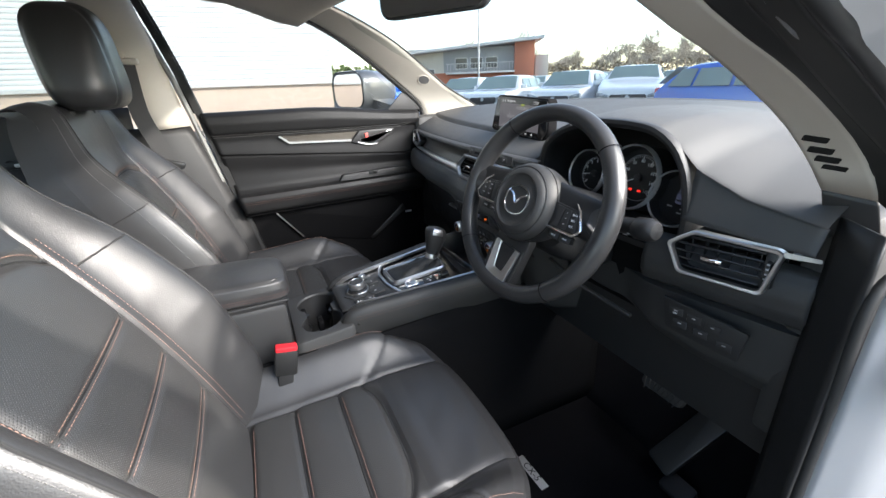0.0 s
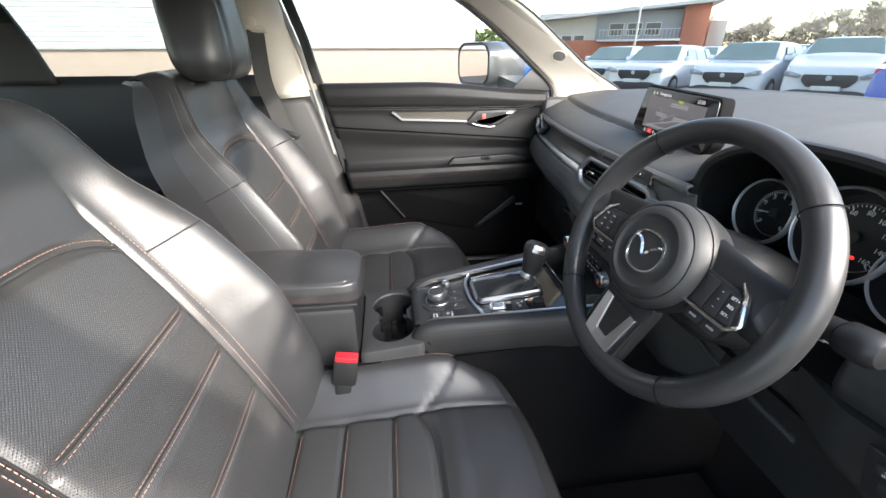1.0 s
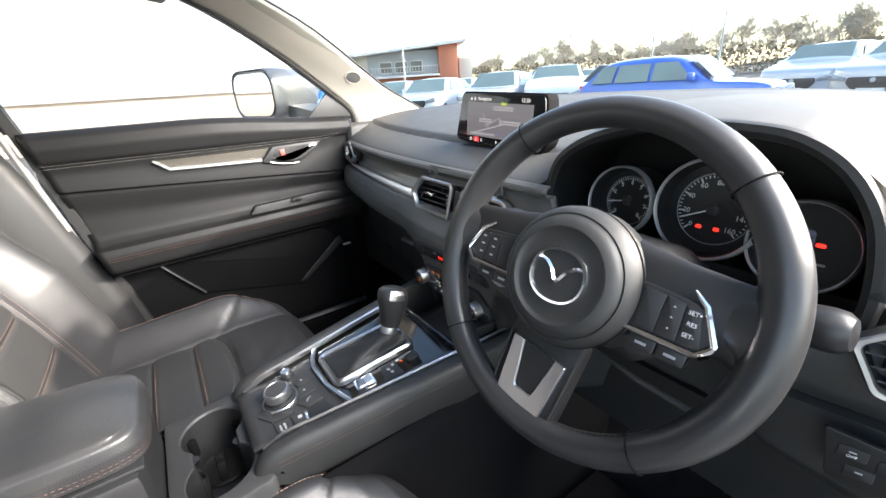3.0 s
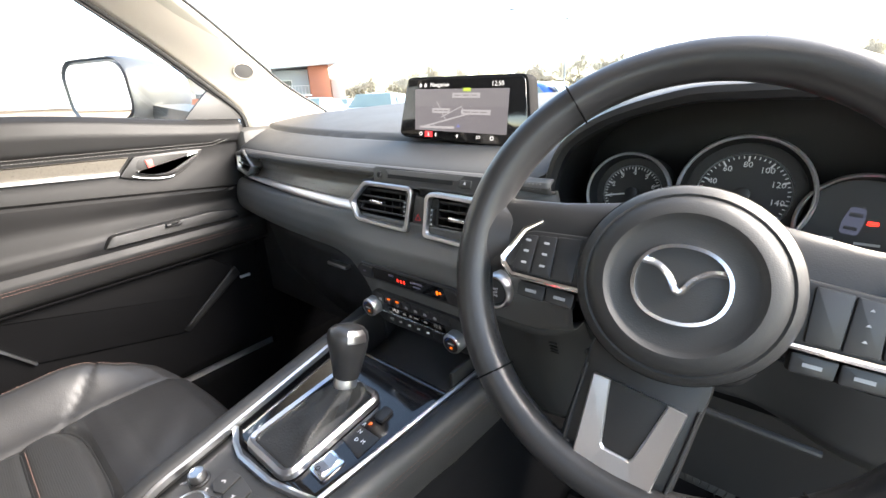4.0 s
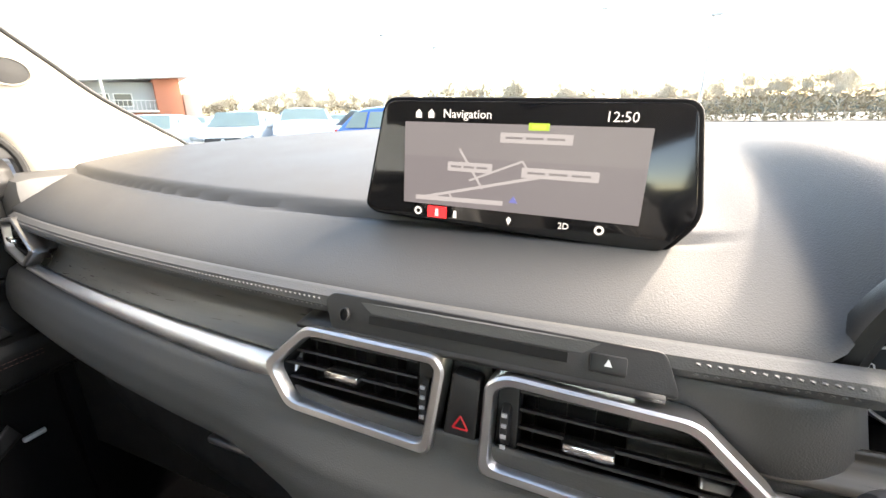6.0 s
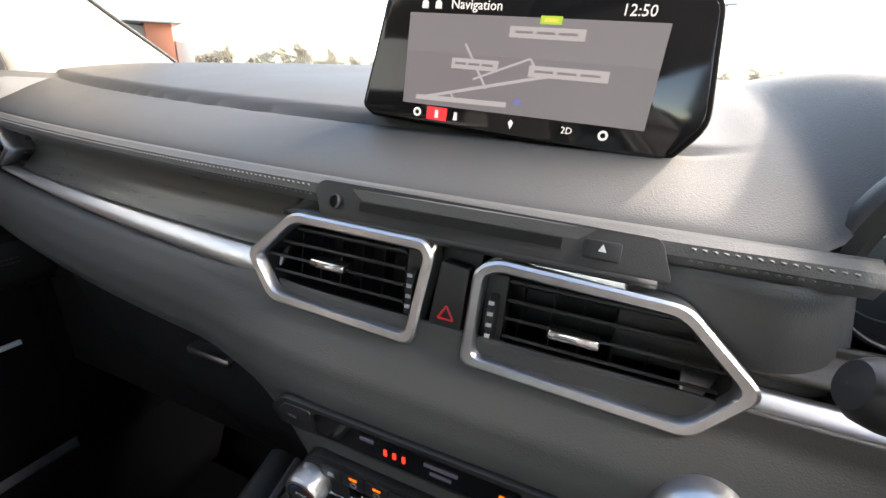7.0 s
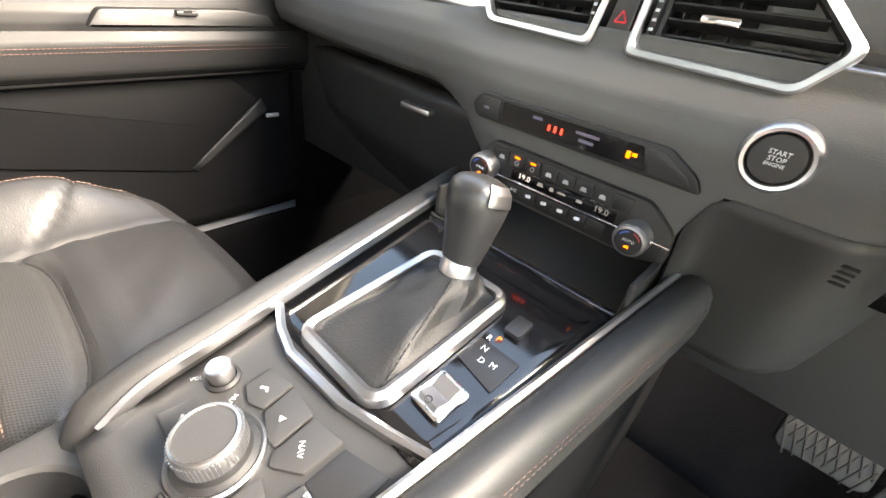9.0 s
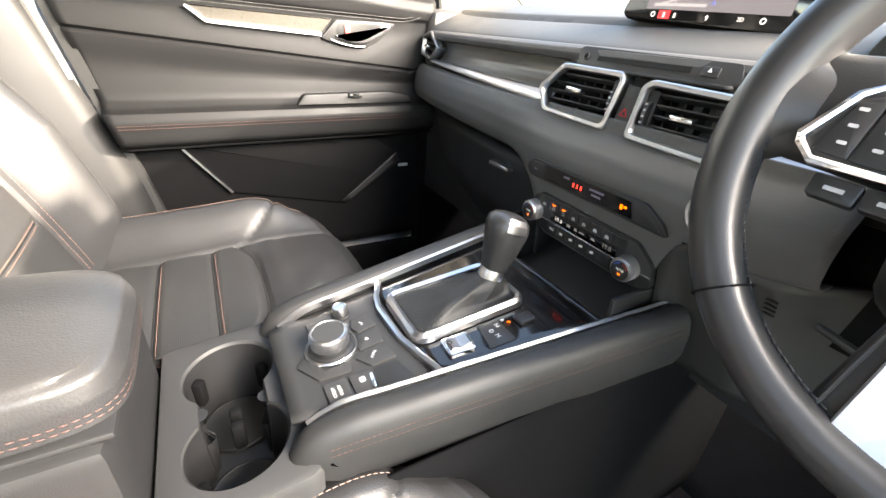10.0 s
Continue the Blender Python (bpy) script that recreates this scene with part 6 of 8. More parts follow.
part("socket_flap", box((-0.070, 0.090, 0.812), (-0.030, 0.106, 0.852), 0.003), KEYCAP, tray)
for k in range(4):
    m = face(0.212, leg_y(0.212, 0.912 - k * 0.0055), 0.912 - k * 0.0055, -22)
    part("sensor_slot", box((-0.014, -0.0011, 0.0), (0.014, 0.0011, 0.0018), 0.0006, m), node_mat("slot_dark", (0.004, 0.004, 0.004), 0.8), dash)

# ---- gauges ----
for (m, ring), digits, r, a0, a1, needle in ((gauges[0], "012345678", 0.0455, 225, -45, 190), (gauges[1], ("0", "20", "40", "60", "80", "100", "120", "140", "160"), 0.0575, 225, -45, 205)):
    tick = bmesh.new()
    n = (len(digits) - 1) * 5
    for k in range(n + 1):
        a = radians(lerp(a0, a1, k / n))
        l = 0.006 if k % 5 == 0 else 0.0028
        box((r * 0.70 - l, -0.0005 if k % 5 else -0.0008, -0.0118), (r * 0.70, 0.0005 if k % 5 else 0.0008, -0.0113), 0, m @ Matrix.Rotation(a, 4, "Z"), tick)
    part("scale_marks", tick, WHITEPRINT, ring, smooth=False)
    for k, dg in enumerate(digits):
        a = radians(lerp(a0, a1, k / (len(digits) - 1)))
        part("dial_digit", text_bm(dg, 0.0085, m @ Matrix.Translation((r * 0.54 * math.cos(a), r * 0.54 * math.sin(a), -0.0116))), WHITEPRINT, ring, smooth=False)
    part("needle", box((0.002, -0.0009, -0.009), (r * 0.66, 0.0009, -0.0075), 0.0003, m @ Matrix.Rotation(radians(needle), 4, "Z")), WHITEPRINT, ring, "white needle")
    part("needle_hub", lathe([(0.007, -0.012), (0.007, -0.006), (0.005, -0.005), (0.0002, -0.005)], m, 20), KEYCAP, ring)
    part("inner_ring", lathe([(r * 0.72, -0.0119), (r * 0.73, -0.0105), (r * 0.745, -0.0119)], m, 48), STEEL, ring)
m, ring = gauges[1]
for x in (-0.012, 0.008):
    part("warning_lamp", box((x - 0.003, -0.025, -0.0116), (x + 0.003, -0.021, -0.0112), 0.001, m), GLOWRED, ring)
m, ring = gauges[2]
CP = m @ Matrix.Translation((-0.003, 0.004, -0.0116)) @ Matrix.Rotation(radians(-8), 4, "Z")
pic = part("car_picture", plate(round_poly([(-0.0068, -0.013), (0.0068, -0.013), (0.0078, 0.0), (0.0055, 0.013), (-0.0055, 0.013), (-0.0078, 0.0)], 0.003), CP, 0.0004), emit("car_icon", (0.22, 0.26, 0.46), 0.025), ring, "small blue-grey car symbol", smooth=False)
for z0, z1 in ((0.004, 0.0075), (-0.0085, -0.0055)):
    part("symbol_glass", box((-0.0048, z0, 0.0003), (0.0048, z1, 0.0007), 0, CP), DIALFACE, pic, smooth=False)
part("door_lamp", box((0.0065, 0.001, -0.0116), (0.0145, 0.0050, -0.0110), 0.001, m), GLOWRED, ring)
for x, z, w in ((0.010, -0.0165, 0.018), (0.001, -0.0235, 0.008), (-0.019, -0.0145, 0.010)):
    part("readout_bar", box((x - w / 2, z - 0.0012, -0.0116), (x + w / 2, z + 0.0012, -0.0112), 0, m), GREYPRINT, ring, smooth=False)

# ---- steering wheel details ----
em = bmesh.new()
EM = WM @ Matrix.Translation((0, 0, 0.0320))
oval = [(0.0262 * math.copysign(abs(math.cos(a)) ** 0.9, math.cos(a)), 0.0235 * math.copysign(abs(math.sin(a)) ** 0.9, math.sin(a))) for a in [2 * math.pi * k / 48 for k in range(48)]]
sweep([EM @ Vector((x, y, 0)) for x, y in oval], [(-0.0020, 0), (-0.0011, 0.0022), (0.0011, 0.0022), (0.0020, 0)], closed=True, up=WN, bm=em)
wing = smooth_path([(-0.0225, 0.0110, 0), (-0.0140, 0.0100, 0.0008), (-0.0065, 0.0040, 0.0014), (0, -0.0050, 0.0016), (0.0065, 0.0040, 0.0014), (0.0140, 0.0100, 0.0008), (0.0225, 0.0110, 0)], 4)
sweep([EM @ p for p in wing], [(-0.0020, 0), (0, 0.0022), (0.0020, 0)], up=WN, bm=em)
part("emblem", em, CHROME, hub, "plain chrome oval badge")
part("cover_joint", lathe([(0.0651, 0.0098), (0.0658, 0.0105), (0.0651, 0.0112)], WM, 56), MATTSHADE, hub)
for sgn in (-1, 1):
    flip = lambda pts: [(sgn * x, y) for x, y in (pts if sgn > 0 else pts[::-1])]
    pm = WM @ Matrix.Translation((0, 0, 0.006))
    pod = part("control_pod", plate(round_poly(flip([(0.058, -0.0190), (0.1120, -0.0190), (0.1220, -0.0105), (0.1115, 0.0125), (0.104, 0.0165), (0.058, 0.0195)]), 0.003), pm @ Matrix.Translation((0, 0, -0.006)), 0.012, 0.002), HARD, wheel, "button pod edged in chrome")
    edge = [pm @ Vector((sgn * x, y, z)) for x, y, z in ((0.0990, 0.0250, 0.0030), (0.1105, 0.0160, 0.0055), (0.1230, -0.0090, 0.0066), (0.1215, -0.0130, 0.0068), (0.1130, -0.0205, 0.0068), (0.060, -0.0205, 0.0064))]
    part("chrome_edge", sweep(edge, [(-0.0022, -0.003), (-0.0020, 0.0012), (0, 0.0022), (0.0020, 0.0012), (0.0022, -0.003)], up=WN, scales=[0.5, 1, 1.1, 1.1, 1, 0.8]), CHROME, pod)
    keys = ((0.0665, 0.0620, 0.0820, 0.0830), (0.0830, 0.0800, 0.0985, 0.0975), (0.0995, 0.0945, 0.1150, 0.1085))
    for k, (a0, a1, b0, b1) in enumerate(keys):
        key = part("key", plate(round_poly(flip([(a0, -0.0168), (b0, -0.0168 if k < 2 else -0.0150), (b1, 0.0150 - 0.0016 * k), (a1 + 0.004, 0.0160 - 0.0014 * k)]), 0.0015), pm @ Matrix.Translation((0, 0, 0.0055)), 0.0022, 0.0006), KEYCAP, pod)
        x = sgn * (a0 + b0 + b1 + a1 + 0.004) / 4
        words = ("SET+", "RES", "SET-") if sgn > 0 and k == 2 else ("", "", "")
        for word, yy in zip(words, (0.0085, 0.0000, -0.0090)):
            if word:
                part("key_text", text_bm(word, 0.0046, pm @ Matrix.Translation((x, yy, 0.0078))), WHITEPRINT, key, smooth=False)
            elif k > 0:
                part("key_mark", plate([(-0.0012, -0.0006), (0.0012, -0.0006), (0, 0.0010)] if sgn > 0 else rrect(0.0042, 0.0018, 0.0005, 2), pm @ Matrix.Translation((x, yy, 0.0077)), 0.0002), GREYPRINT, key, smooth=False)
    lk = ((0.0640, 0.0850), (0.0865, 0.1080))
    for a0, b0 in lk:
        key = part("lower_key", plate(round_poly(flip([(a0, -0.0365), (b0, -0.0360), (b0 + 0.001, -0.0240), (a0, -0.0240)]), 0.002), pm @ Matrix.Translation((0, 0, -0.010)), 0.010, 0.0012), KEYCAP, wheel)
        part("key_mark", box((sgn * (a0 + b0) / 2 - 0.0045, -0.0315, 0.000), (sgn * (a0 + b0) / 2 + 0.0045, -0.0292, 0.0003), 0, pm), GREYPRINT, key, smooth=False)
    # thumb rest that swells from the rim
    rings = []
    for t in (0, 0.35, 0.7, 1.0):
        x = sgn * lerp(0.124, 0.150, t)
        hh = lerp(0.020, 0.046, t ** 2)
        rings.append([WM @ Vector((x, hh * c + 0.010, lerp(-0.001, 0.0, t) + lerp(0.008, 0.0138, t) * sn)) for c, sn in circle(1.0, 16)])
    part("rim_bridge", loft(rings), RIMLEATHER, wheel)
# lower spoke: a leather-covered yoke with a satin V inlay
vm = WM @ Matrix.Rotation(radians(-6), 4, "Z")
part("spoke_backing", plate(round_poly([(-0.040, -0.050), (-0.039, -0.140), (-0.030, -0.160), (0.030, -0.160), (0.039, -0.140), (0.040, -0.050)], 0.012), vm @ Matrix.Translation((0, 0, -0.014)), 0.016, 0.005), HARD, wheel)
outer = [(-0.0312, -0.079), (-0.0265, -0.140), (-0.0195, -0.1525), (0.0195, -0.1525), (0.0265, -0.140), (0.0312, -0.079)]
inner = [(-0.0190, -0.079), (-0.0105, -0.1240), (-0.0085, -0.1265), (0.0085, -0.1265), (0.0105, -0.1240), (0.0190, -0.079)]
vr = loft([[vm @ Vector((*p, z)) for p in pl] for pl, z in ((outer, 0.000), (outer, 0.0065), (inner, 0.0045), (inner, 0.0022))], True, False)
vi = part("lower_spoke", vr, SATIN, wheel, "satin silver lower spoke inlay", smooth=False)
vi.modifiers.new("bevel", "BEVEL").width = 0.0012
part("yoke_joint", sweep([vm @ Vector((p.x, p.y, 0.0030)) for p in smooth_path([(-0.037, -0.075, 0), (-0.0345, -0.140, 0), (-0.026, -0.1575, 0), (0.026, -0.1575, 0), (0.0345, -0.140, 0), (0.037, -0.075, 0)], 5)], circle(0.0012, 6), up=WN), PLASTIC, wheel)
for a in (45, 129, 222, 310):
    c = radians(a)
    rb = bmesh.new()
    ringp = [WM @ Vector(((RIM_R + 0.0162 * math.cos(b)) * math.cos(c), (RIM_R + 0.0162 * math.cos(b)) * math.sin(c), 0.0174 * math.sin(b))) for b in [2 * math.pi * k / 24 for k in range(24)]]
    sweep(ringp, circle(0.0007, 6), closed=True, up=tuple((WM.to_3x3() @ Vector((math.cos(c), math.sin(c), 0.3)))), bm=rb)
    part("rim_seam", rb, MATTSHADE, wheel)
for a0, a1 in ((136, 222), (44, -42), (230, 258), (282, 310)):
    pts = [WM @ Vector(((RIM_R - 0.0148) * math.cos(radians(a)), (RIM_R - 0.0148) * math.sin(radians(a)), 0.004)) for a in np.linspace(a0, a1, 30)]
    part("rim_stitching", stitch_line(pts, WN, 0.005, 0.0036, 0.0014, 0.0016), KEYCAP, wheel, smooth=False)

# stalks
def stalk(a, b, k):
    A, B = Vector(a), Vector(b)
    q = (B - A).to_track_quat("Z", "Y").to_matrix().to_4x4()
    L = (B - A).length
    m = Matrix.Translation(A) @ q
    s = part("stalk", lathe([(0.009 * k, 0), (0.010 * k, L * 0.2), (0.0125 * k, L * 0.45), (0.0135 * k, L * 0.72), (0.0138 * k, L * 0.73)], m, 24), HARD, column, "black control stalk")
    part("stalk_knob", lathe([(0.0138 * k, L * 0.735), (0.0165 * k, L * 0.76), (0.0172 * k, L * 0.90), (0.0160 * k, L * 0.96), (0.0120 * k, L), (0.0002, L * 1.015)], m, 28), KEYCAP, s)
    for i in range(4):
        part("print_mark", box((-0.001, -0.0142 * k, L * (0.50 + 0.06 * i)), (0.001, -0.0130 * k, L * (0.50 + 0.06 * i) + 0.005), 0, m @ Matrix.Rotation(radians(20 - 25 * i), 4, "Z")), WHITEPRINT, s, smooth=False)


stalk((0.400, 0.010, 1.035), (0.532, 0.004, 1.052), 1.0)
stalk((0.285, 0.010, 1.044), (0.176, 0.002, 1.067), 0.78)
bt = bmesh.new()
sweep([(0.25, 0.055, 0.895), (0.36, 0.045, 0.88), (0.47, 0.055, 0.868)], circle(0.004, 8), bm=bt)
part("column_edge", bt, PLASTIC, column)

# driver's switch panel
SW = face(0.585, 0.068, 0.905, -4, 14)
sp = part("switch_panel", plate(round_poly([(-0.060, 0.034), (0.058, 0.016), (0.050, -0.034), (-0.050, -0.020)], 0.004), SW, 0.004, 0.001), HARD, dash, "black switch panel")
for k, (x, z) in enumerate(((-0.038, 0.014), (-0.012, 0.010), (0.014, 0.006), (-0.030, -0.006), (0.0, -0.010), (0.032, -0.016))):
    key = part("switch", box((x - 0.010, z - 0.0065, 0.003), (x + 0.010, z + 0.0065, 0.0052), 0.001, SW), KEYCAP, sp)
    part("switch_mark", box((x - 0.0025, z + 0.001, 0.0052), (x + 0.0025, z + 0.0025, 0.0054), 0, SW), GREYPRINT, key, smooth=False)
    if k == 0:
        part("switch_text", text_bm("OFF", 0.004, SW @ Matrix.Translation((x, z - 0.003, 0.0053))), WHITEPRINT, key, smooth=False)

# ---- gear selector ----
TRAYGREY = grain(vary(node_mat("grey_tray", (0.036,) * 3, 0.55), (0.036, 0.036, 0.036), 0.1, 10, 0.55, 0.05), 1300, 0.3, 0.0003)
SHC = (-0.003, -0.168)
gear = thing("gear_selector", (SHC[0], SHC[1], 0.815), "automatic gear selector with leather gaiter and silver frame", "gear selector")
GM = con(SHC[0], SHC[1])
rr = rrect(0.086, 0.138, 0.012, 5)
part("frame", sweep([GM @ Vector((x, y, 0.003)) for x, y in rr], [(-0.005, -0.006), (-0.0045, 0.002), (0, 0.0045), (0.004, 0.001), (0.005, -0.006)], closed=True), SATIN, gear, "satin silver frame")
NECK, KTOP = Vector((0.001, -0.122, 0.846)), Vector((-0.003, -0.098, 0.918))


def gaiter(u, v):
    k = u * len(rr)
    i = int(k) % len(rr)
    a = Vector(rr[i]).lerp(Vector(rr[(i + 1) % len(rr)]), k - int(k))
    ang = math.atan2(a.y, a.x)
    base = GM @ Vector((a.x * 0.94, a.y * 0.96, 0.0015))
    top = NECK + Vector((0.0145 * math.cos(ang), 0.0145 * math.sin(ang), 0.002))
    # a full ridge towards the rear, slack hollow sides
    side = (0.5 - 0.5 * math.cos(ang + math.pi / 2)) ** 0.6
    p = base.lerp(top, v ** lerp(0.85, 0.72, side))
    p.z = lerp(base.z, top.z, v ** lerp(0.72, 1.9, side))
    rise = math.sin(math.pi * min(1, v * 1.1))
    fold = rise * (0.0030 * math.sin(5 * ang + 2.5 * v) + 0.0020 * math.sin(8 * ang - 5 * v) + 0.0014 * math.sin(10 * v + 2 * ang))
    return p + Vector((0.7 * math.cos(ang), 0.7 * math.sin(ang), 0.7)) * fold


GAITER = grain(vary(node_mat("gaiter_leather", (0.013,) * 3, 0.55), (0.013, 0.013, 0.013), 0.2, 20, 0.55, 0.06), 500, 0.4, 0.0008)
gb = grid(gaiter, 96, 26, closed_u=True)
part("gaiter", gb, GAITER, gear, "folded black leather gaiter", thick=0.0015)
st = bmesh.new()
for off in (-0.003, 0.003):
    pts = [gaiter(0.87 + off, v) + Vector((0.0, -0.0005, 0.0012)) for v in np.linspace(0.02, 0.98, 24)]
    stitch_line(pts, (0.4, -0.4, 0.8), 0.005, 0.0035, bm=st)
part("gaiter_stitching", st, KEYCAP, gear, smooth=False)
ax = (KTOP - NECK).normalized()
kx = Vector((1, 0, 0))
ky = ax.cross(kx).normalized()
part("collar", lathe([(0.0150, -0.004), (0.0155, 0.0), (0.0145, 0.010), (0.0140, 0.012)], Matrix.Translation(NECK) @ ax.to_track_quat("Z", "Y").to_matrix().to_4x4(), 32), SATIN, gear, "silver collar")
rings = []
KL = (KTOP - NECK).length
for t, rx, ry, sh in ((0.13, 0.0150, 0.0160, 0), (0.30, 0.0170, 0.0190, 0), (0.5, 0.0195, 0.0225, 0.001), (0.68, 0.0220, 0.0255, 0.003), (0.82, 0.0232, 0.0270, 0.005), (0.93, 0.0218, 0.0255, 0.006), (1.0, 0.0170, 0.0205, 0.006), (1.035, 0.0100, 0.0125, 0.006), (1.045, 0.002, 0.003, 0.006)):
    c = NECK + ax * KL * t - ky * sh * 0.6
    rings.append([c + kx * rx * math.copysign(abs(math.cos(a)) ** 0.85, math.cos(a)) + ky * ry * math.copysign(abs(math.sin(a)) ** 0.85, math.sin(a)) for a in [2 * math.pi * k / 32 for k in range(32)]])
knob = part("knob", loft(rings), RIMLEATHER, gear, "smooth black leather knob")


def knob_skin(t, a):
    """A point just above the knob's leather, t along its axis and a round it."""
    rx = interp(t, (0.5, 0.68, 0.82, 0.93, 1.0, 1.035), (0.0195, 0.0220, 0.0232, 0.0218, 0.0170, 0.0100)) + 0.0014
    ry = interp(t, (0.5, 0.68, 0.82, 0.93, 1.0, 1.035), (0.0225, 0.0255, 0.0270, 0.0255, 0.0205, 0.0125)) + 0.0014
    c = NECK + ax * (KL * t + 0.0008) - ky * interp(t, (0.5, 0.68, 0.82, 0.93), (0.001, 0.003, 0.005, 0.006)) * 0.6
    return c + kx * rx * math.copysign(abs(math.cos(a)) ** 0.85, math.cos(a)) + ky * ry * math.copysign(abs(math.sin(a)) ** 0.85, math.sin(a))


cap = grid(lambda u, v: knob_skin(lerp(0.80, 1.0, u), lerp(-0.60, 0.32, v)), 14, 10)
part("release_button", cap, SATIN, knob, "silver release button")

# ---- console controls ----
chev = [(-0.090, -0.231), (-0.060, -0.2455), (-0.035, -0.2520), (0.023, -0.2495), (0.060, -0.2410), (0.087, -0.2335)]
part("silver_chevron", sweep([con(x, y) @ Vector((0, 0, -0.002)) for x, y in chev], [(-0.0032, -0.004), (-0.0032, 0.002), (0, 0.0035), (0.0032, 0.002), (0.0032, -0.004)]), SATIN, console, "bright chevron strip")
cmd = thing("control_knob", (-0.002, -0.317, 0.80), "large knurled silver rotary control knob", "control knob")
KM = con(-0.002, -0.317, -0.006)
part("dish", lathe([(0.0275, -0.004), (0.0272, 0.003), (0.0258, 0.0045), (0.0240, 0.003), (0.0232, 0.0)], KM, 56), SATIN, cmd, "silver base ring")
part("skirt", lathe([(0.0245, -0.002), (0.0240, 0.003), (0.0205, 0.005), (0.0195, 0.010)], KM, 48), HARD, cmd)
part("grip", lathe([(0.0185, 0.008), (0.0196, 0.010), (0.0192, 0.0225), (0.0182, 0.0245), (0.0168, 0.0250), (0.0160, 0.0235)], KM, 64), SATIN, cmd)
kn = bmesh.new()
for k in range(56):
    box((0.0188, -0.0004, 0.0105), (0.0200, 0.0004, 0.0220), 0, KM @ Matrix.Rotation(2 * math.pi * k / 56, 4, "Z"), kn)
part("knurling", kn, SATIN, cmd, smooth=False)
part("cap", lathe([(0.0165, 0.022), (0.0164, 0.0240), (0.0120, 0.0243), (0.0002, 0.0245)], KM, 48), TRAYGREY, cmd, "matt dark grey cap")
vol = thing("volume_knob", (-0.051, -0.294, 0.80), "small knurled silver volume knob", "control knob")
VK = con(-0.050, -0.293, -0.006)
part("base", lathe([(0.0115, -0.002), (0.0112, 0.0015), (0.0090, 0.003)], VK, 32), HARD, vol)
part("grip", lathe([(0.0080, 0.002), (0.0084, 0.004), (0.0084, 0.0125), (0.0076, 0.014), (0.0066, 0.0142), (0.0060, 0.0135), (0.0002, 0.0135)], VK, 32), SATIN, vol)


def console_key(poly, mark="", lamp=False, mat=None):
    """A flat key on the console's top; outline in plan."""
    cx = sum(p[0] for p in poly) / len(poly)
    cy = sum(p[1] for p in poly) / len(poly)
    m = con(cx, cy, -0.006)
    k = part("console_key", plate(round_poly([(x - cx, y - cy) for x, y in inset(poly, 0.0006)], 0.002), m @ Matrix.Translation((0, 0, -0.001)), 0.0038, 0.0009), mat or PLASTIC, console)
    km = m @ Matrix.Translation((0, 0, 0.0029)) @ Matrix.Rotation(radians(-40), 4, "Z")
    if mark == "arrow":
        part("key_mark", plate([(-0.0022, -0.002), (0.0022, -0.002), (0, 0.0022)], km, 0.0002), GREYPRINT, k, smooth=False)
    elif mark == "note":
        part("key_mark", plate(round_poly([(-0.0026, -0.0024), (-0.0008, -0.0026), (0.0, 0.0012), (0.0024, 0.0016), (0.0024, 0.0028), (-0.0012, 0.0026)], 0.0004), km, 0.0002), GREYPRINT, k, smooth=False)
    elif mark:
        part("key_text", text_bm(mark, 0.0052, km), GREYPRINT, k, smooth=False)
    return k, m


console_key([(-0.0515, -0.334), (-0.0475, -0.312), (-0.034, -0.310), (-0.0255, -0.318), (-0.0275, -0.334)], "arrow")
console_key([(-0.0335, -0.286), (-0.035, -0.2665), (-0.0115, -0.2620), (-0.0085, -0.2860), (-0.020, -0.291)], "note")
console_key([(-0.0075, -0.2865), (-0.0105, -0.2620), (0.0165, -0.2645), (0.0190, -0.2935), (0.010, -0.2935)], "arrow")
console_key([(0.0195, -0.2950), (0.0175, -0.2655), (0.0440, -0.2610), (0.0440, -0.2890), (0.0260, -0.3010)], "NAV")
console_key([(-0.004, -0.3455), (0.0015, -0.3445), (0.0255, -0.3315), (0.0275, -0.3040), (0.0400, -0.3080), (0.0370, -0.3400), (0.010, -0.3560)], "arrow")
part("key_text", text_bm("MUTE", 0.0042, con(-0.030, -0.297, -0.0055) @ Matrix.Rotation(radians(-62), 4, "Z")), GREYPRINT, console, smooth=False)
part("key_text", text_bm("VOL", 0.0042, con(-0.062, -0.306, -0.0055) @ Matrix.Rotation(radians(60), 4, "Z")), GREYPRINT, console, smooth=False)
k, m = console_key([(0.0440, -0.3385), (0.0445, -0.3165), (0.0735, -0.3155), (0.0725, -0.3385)], mat=TRAYGREY)
part("key_text", text_bm("AUTO", 0.0046, m @ Matrix.Translation((0, 0.002, 0.0029))), WHITEPRINT, k, smooth=False)
part("key_text", text_bm("HOLD", 0.0046, m @ Matrix.Translation((0, -0.004, 0.0029))), WHITEPRINT, k, smooth=False)
k, m = console_key([(0.0450, -0.3145), (0.0475, -0.2900), (0.0755, -0.2925), (0.0735, -0.3140)], mat=TRAYGREY)
part("key_mark", plate(rrect(0.007, 0.006, 0.002), m @ Matrix.Translation((-0.004, 0, 0.0029)), 0.0002), GREYPRINT, k, smooth=False)
part("key_lens", plate(rrect(0.0035, 0.019, 0.001), m @ Matrix.Translation((0.002, 0.0085, 0.0024)) @ Matrix.Rotation(radians(84), 4, "Z"), 0.0015, 0.0004), CHROME, k, "bright key edge")
part("coin_tray", plate([(-0.0145, -0.017), (-0.0145, 0.010), (0.016, 0.018), (0.016, -0.019)], con(0.062, -0.2735, -0.0062), 0.0012, 0.0003), HARD, console, "dark blank tray")
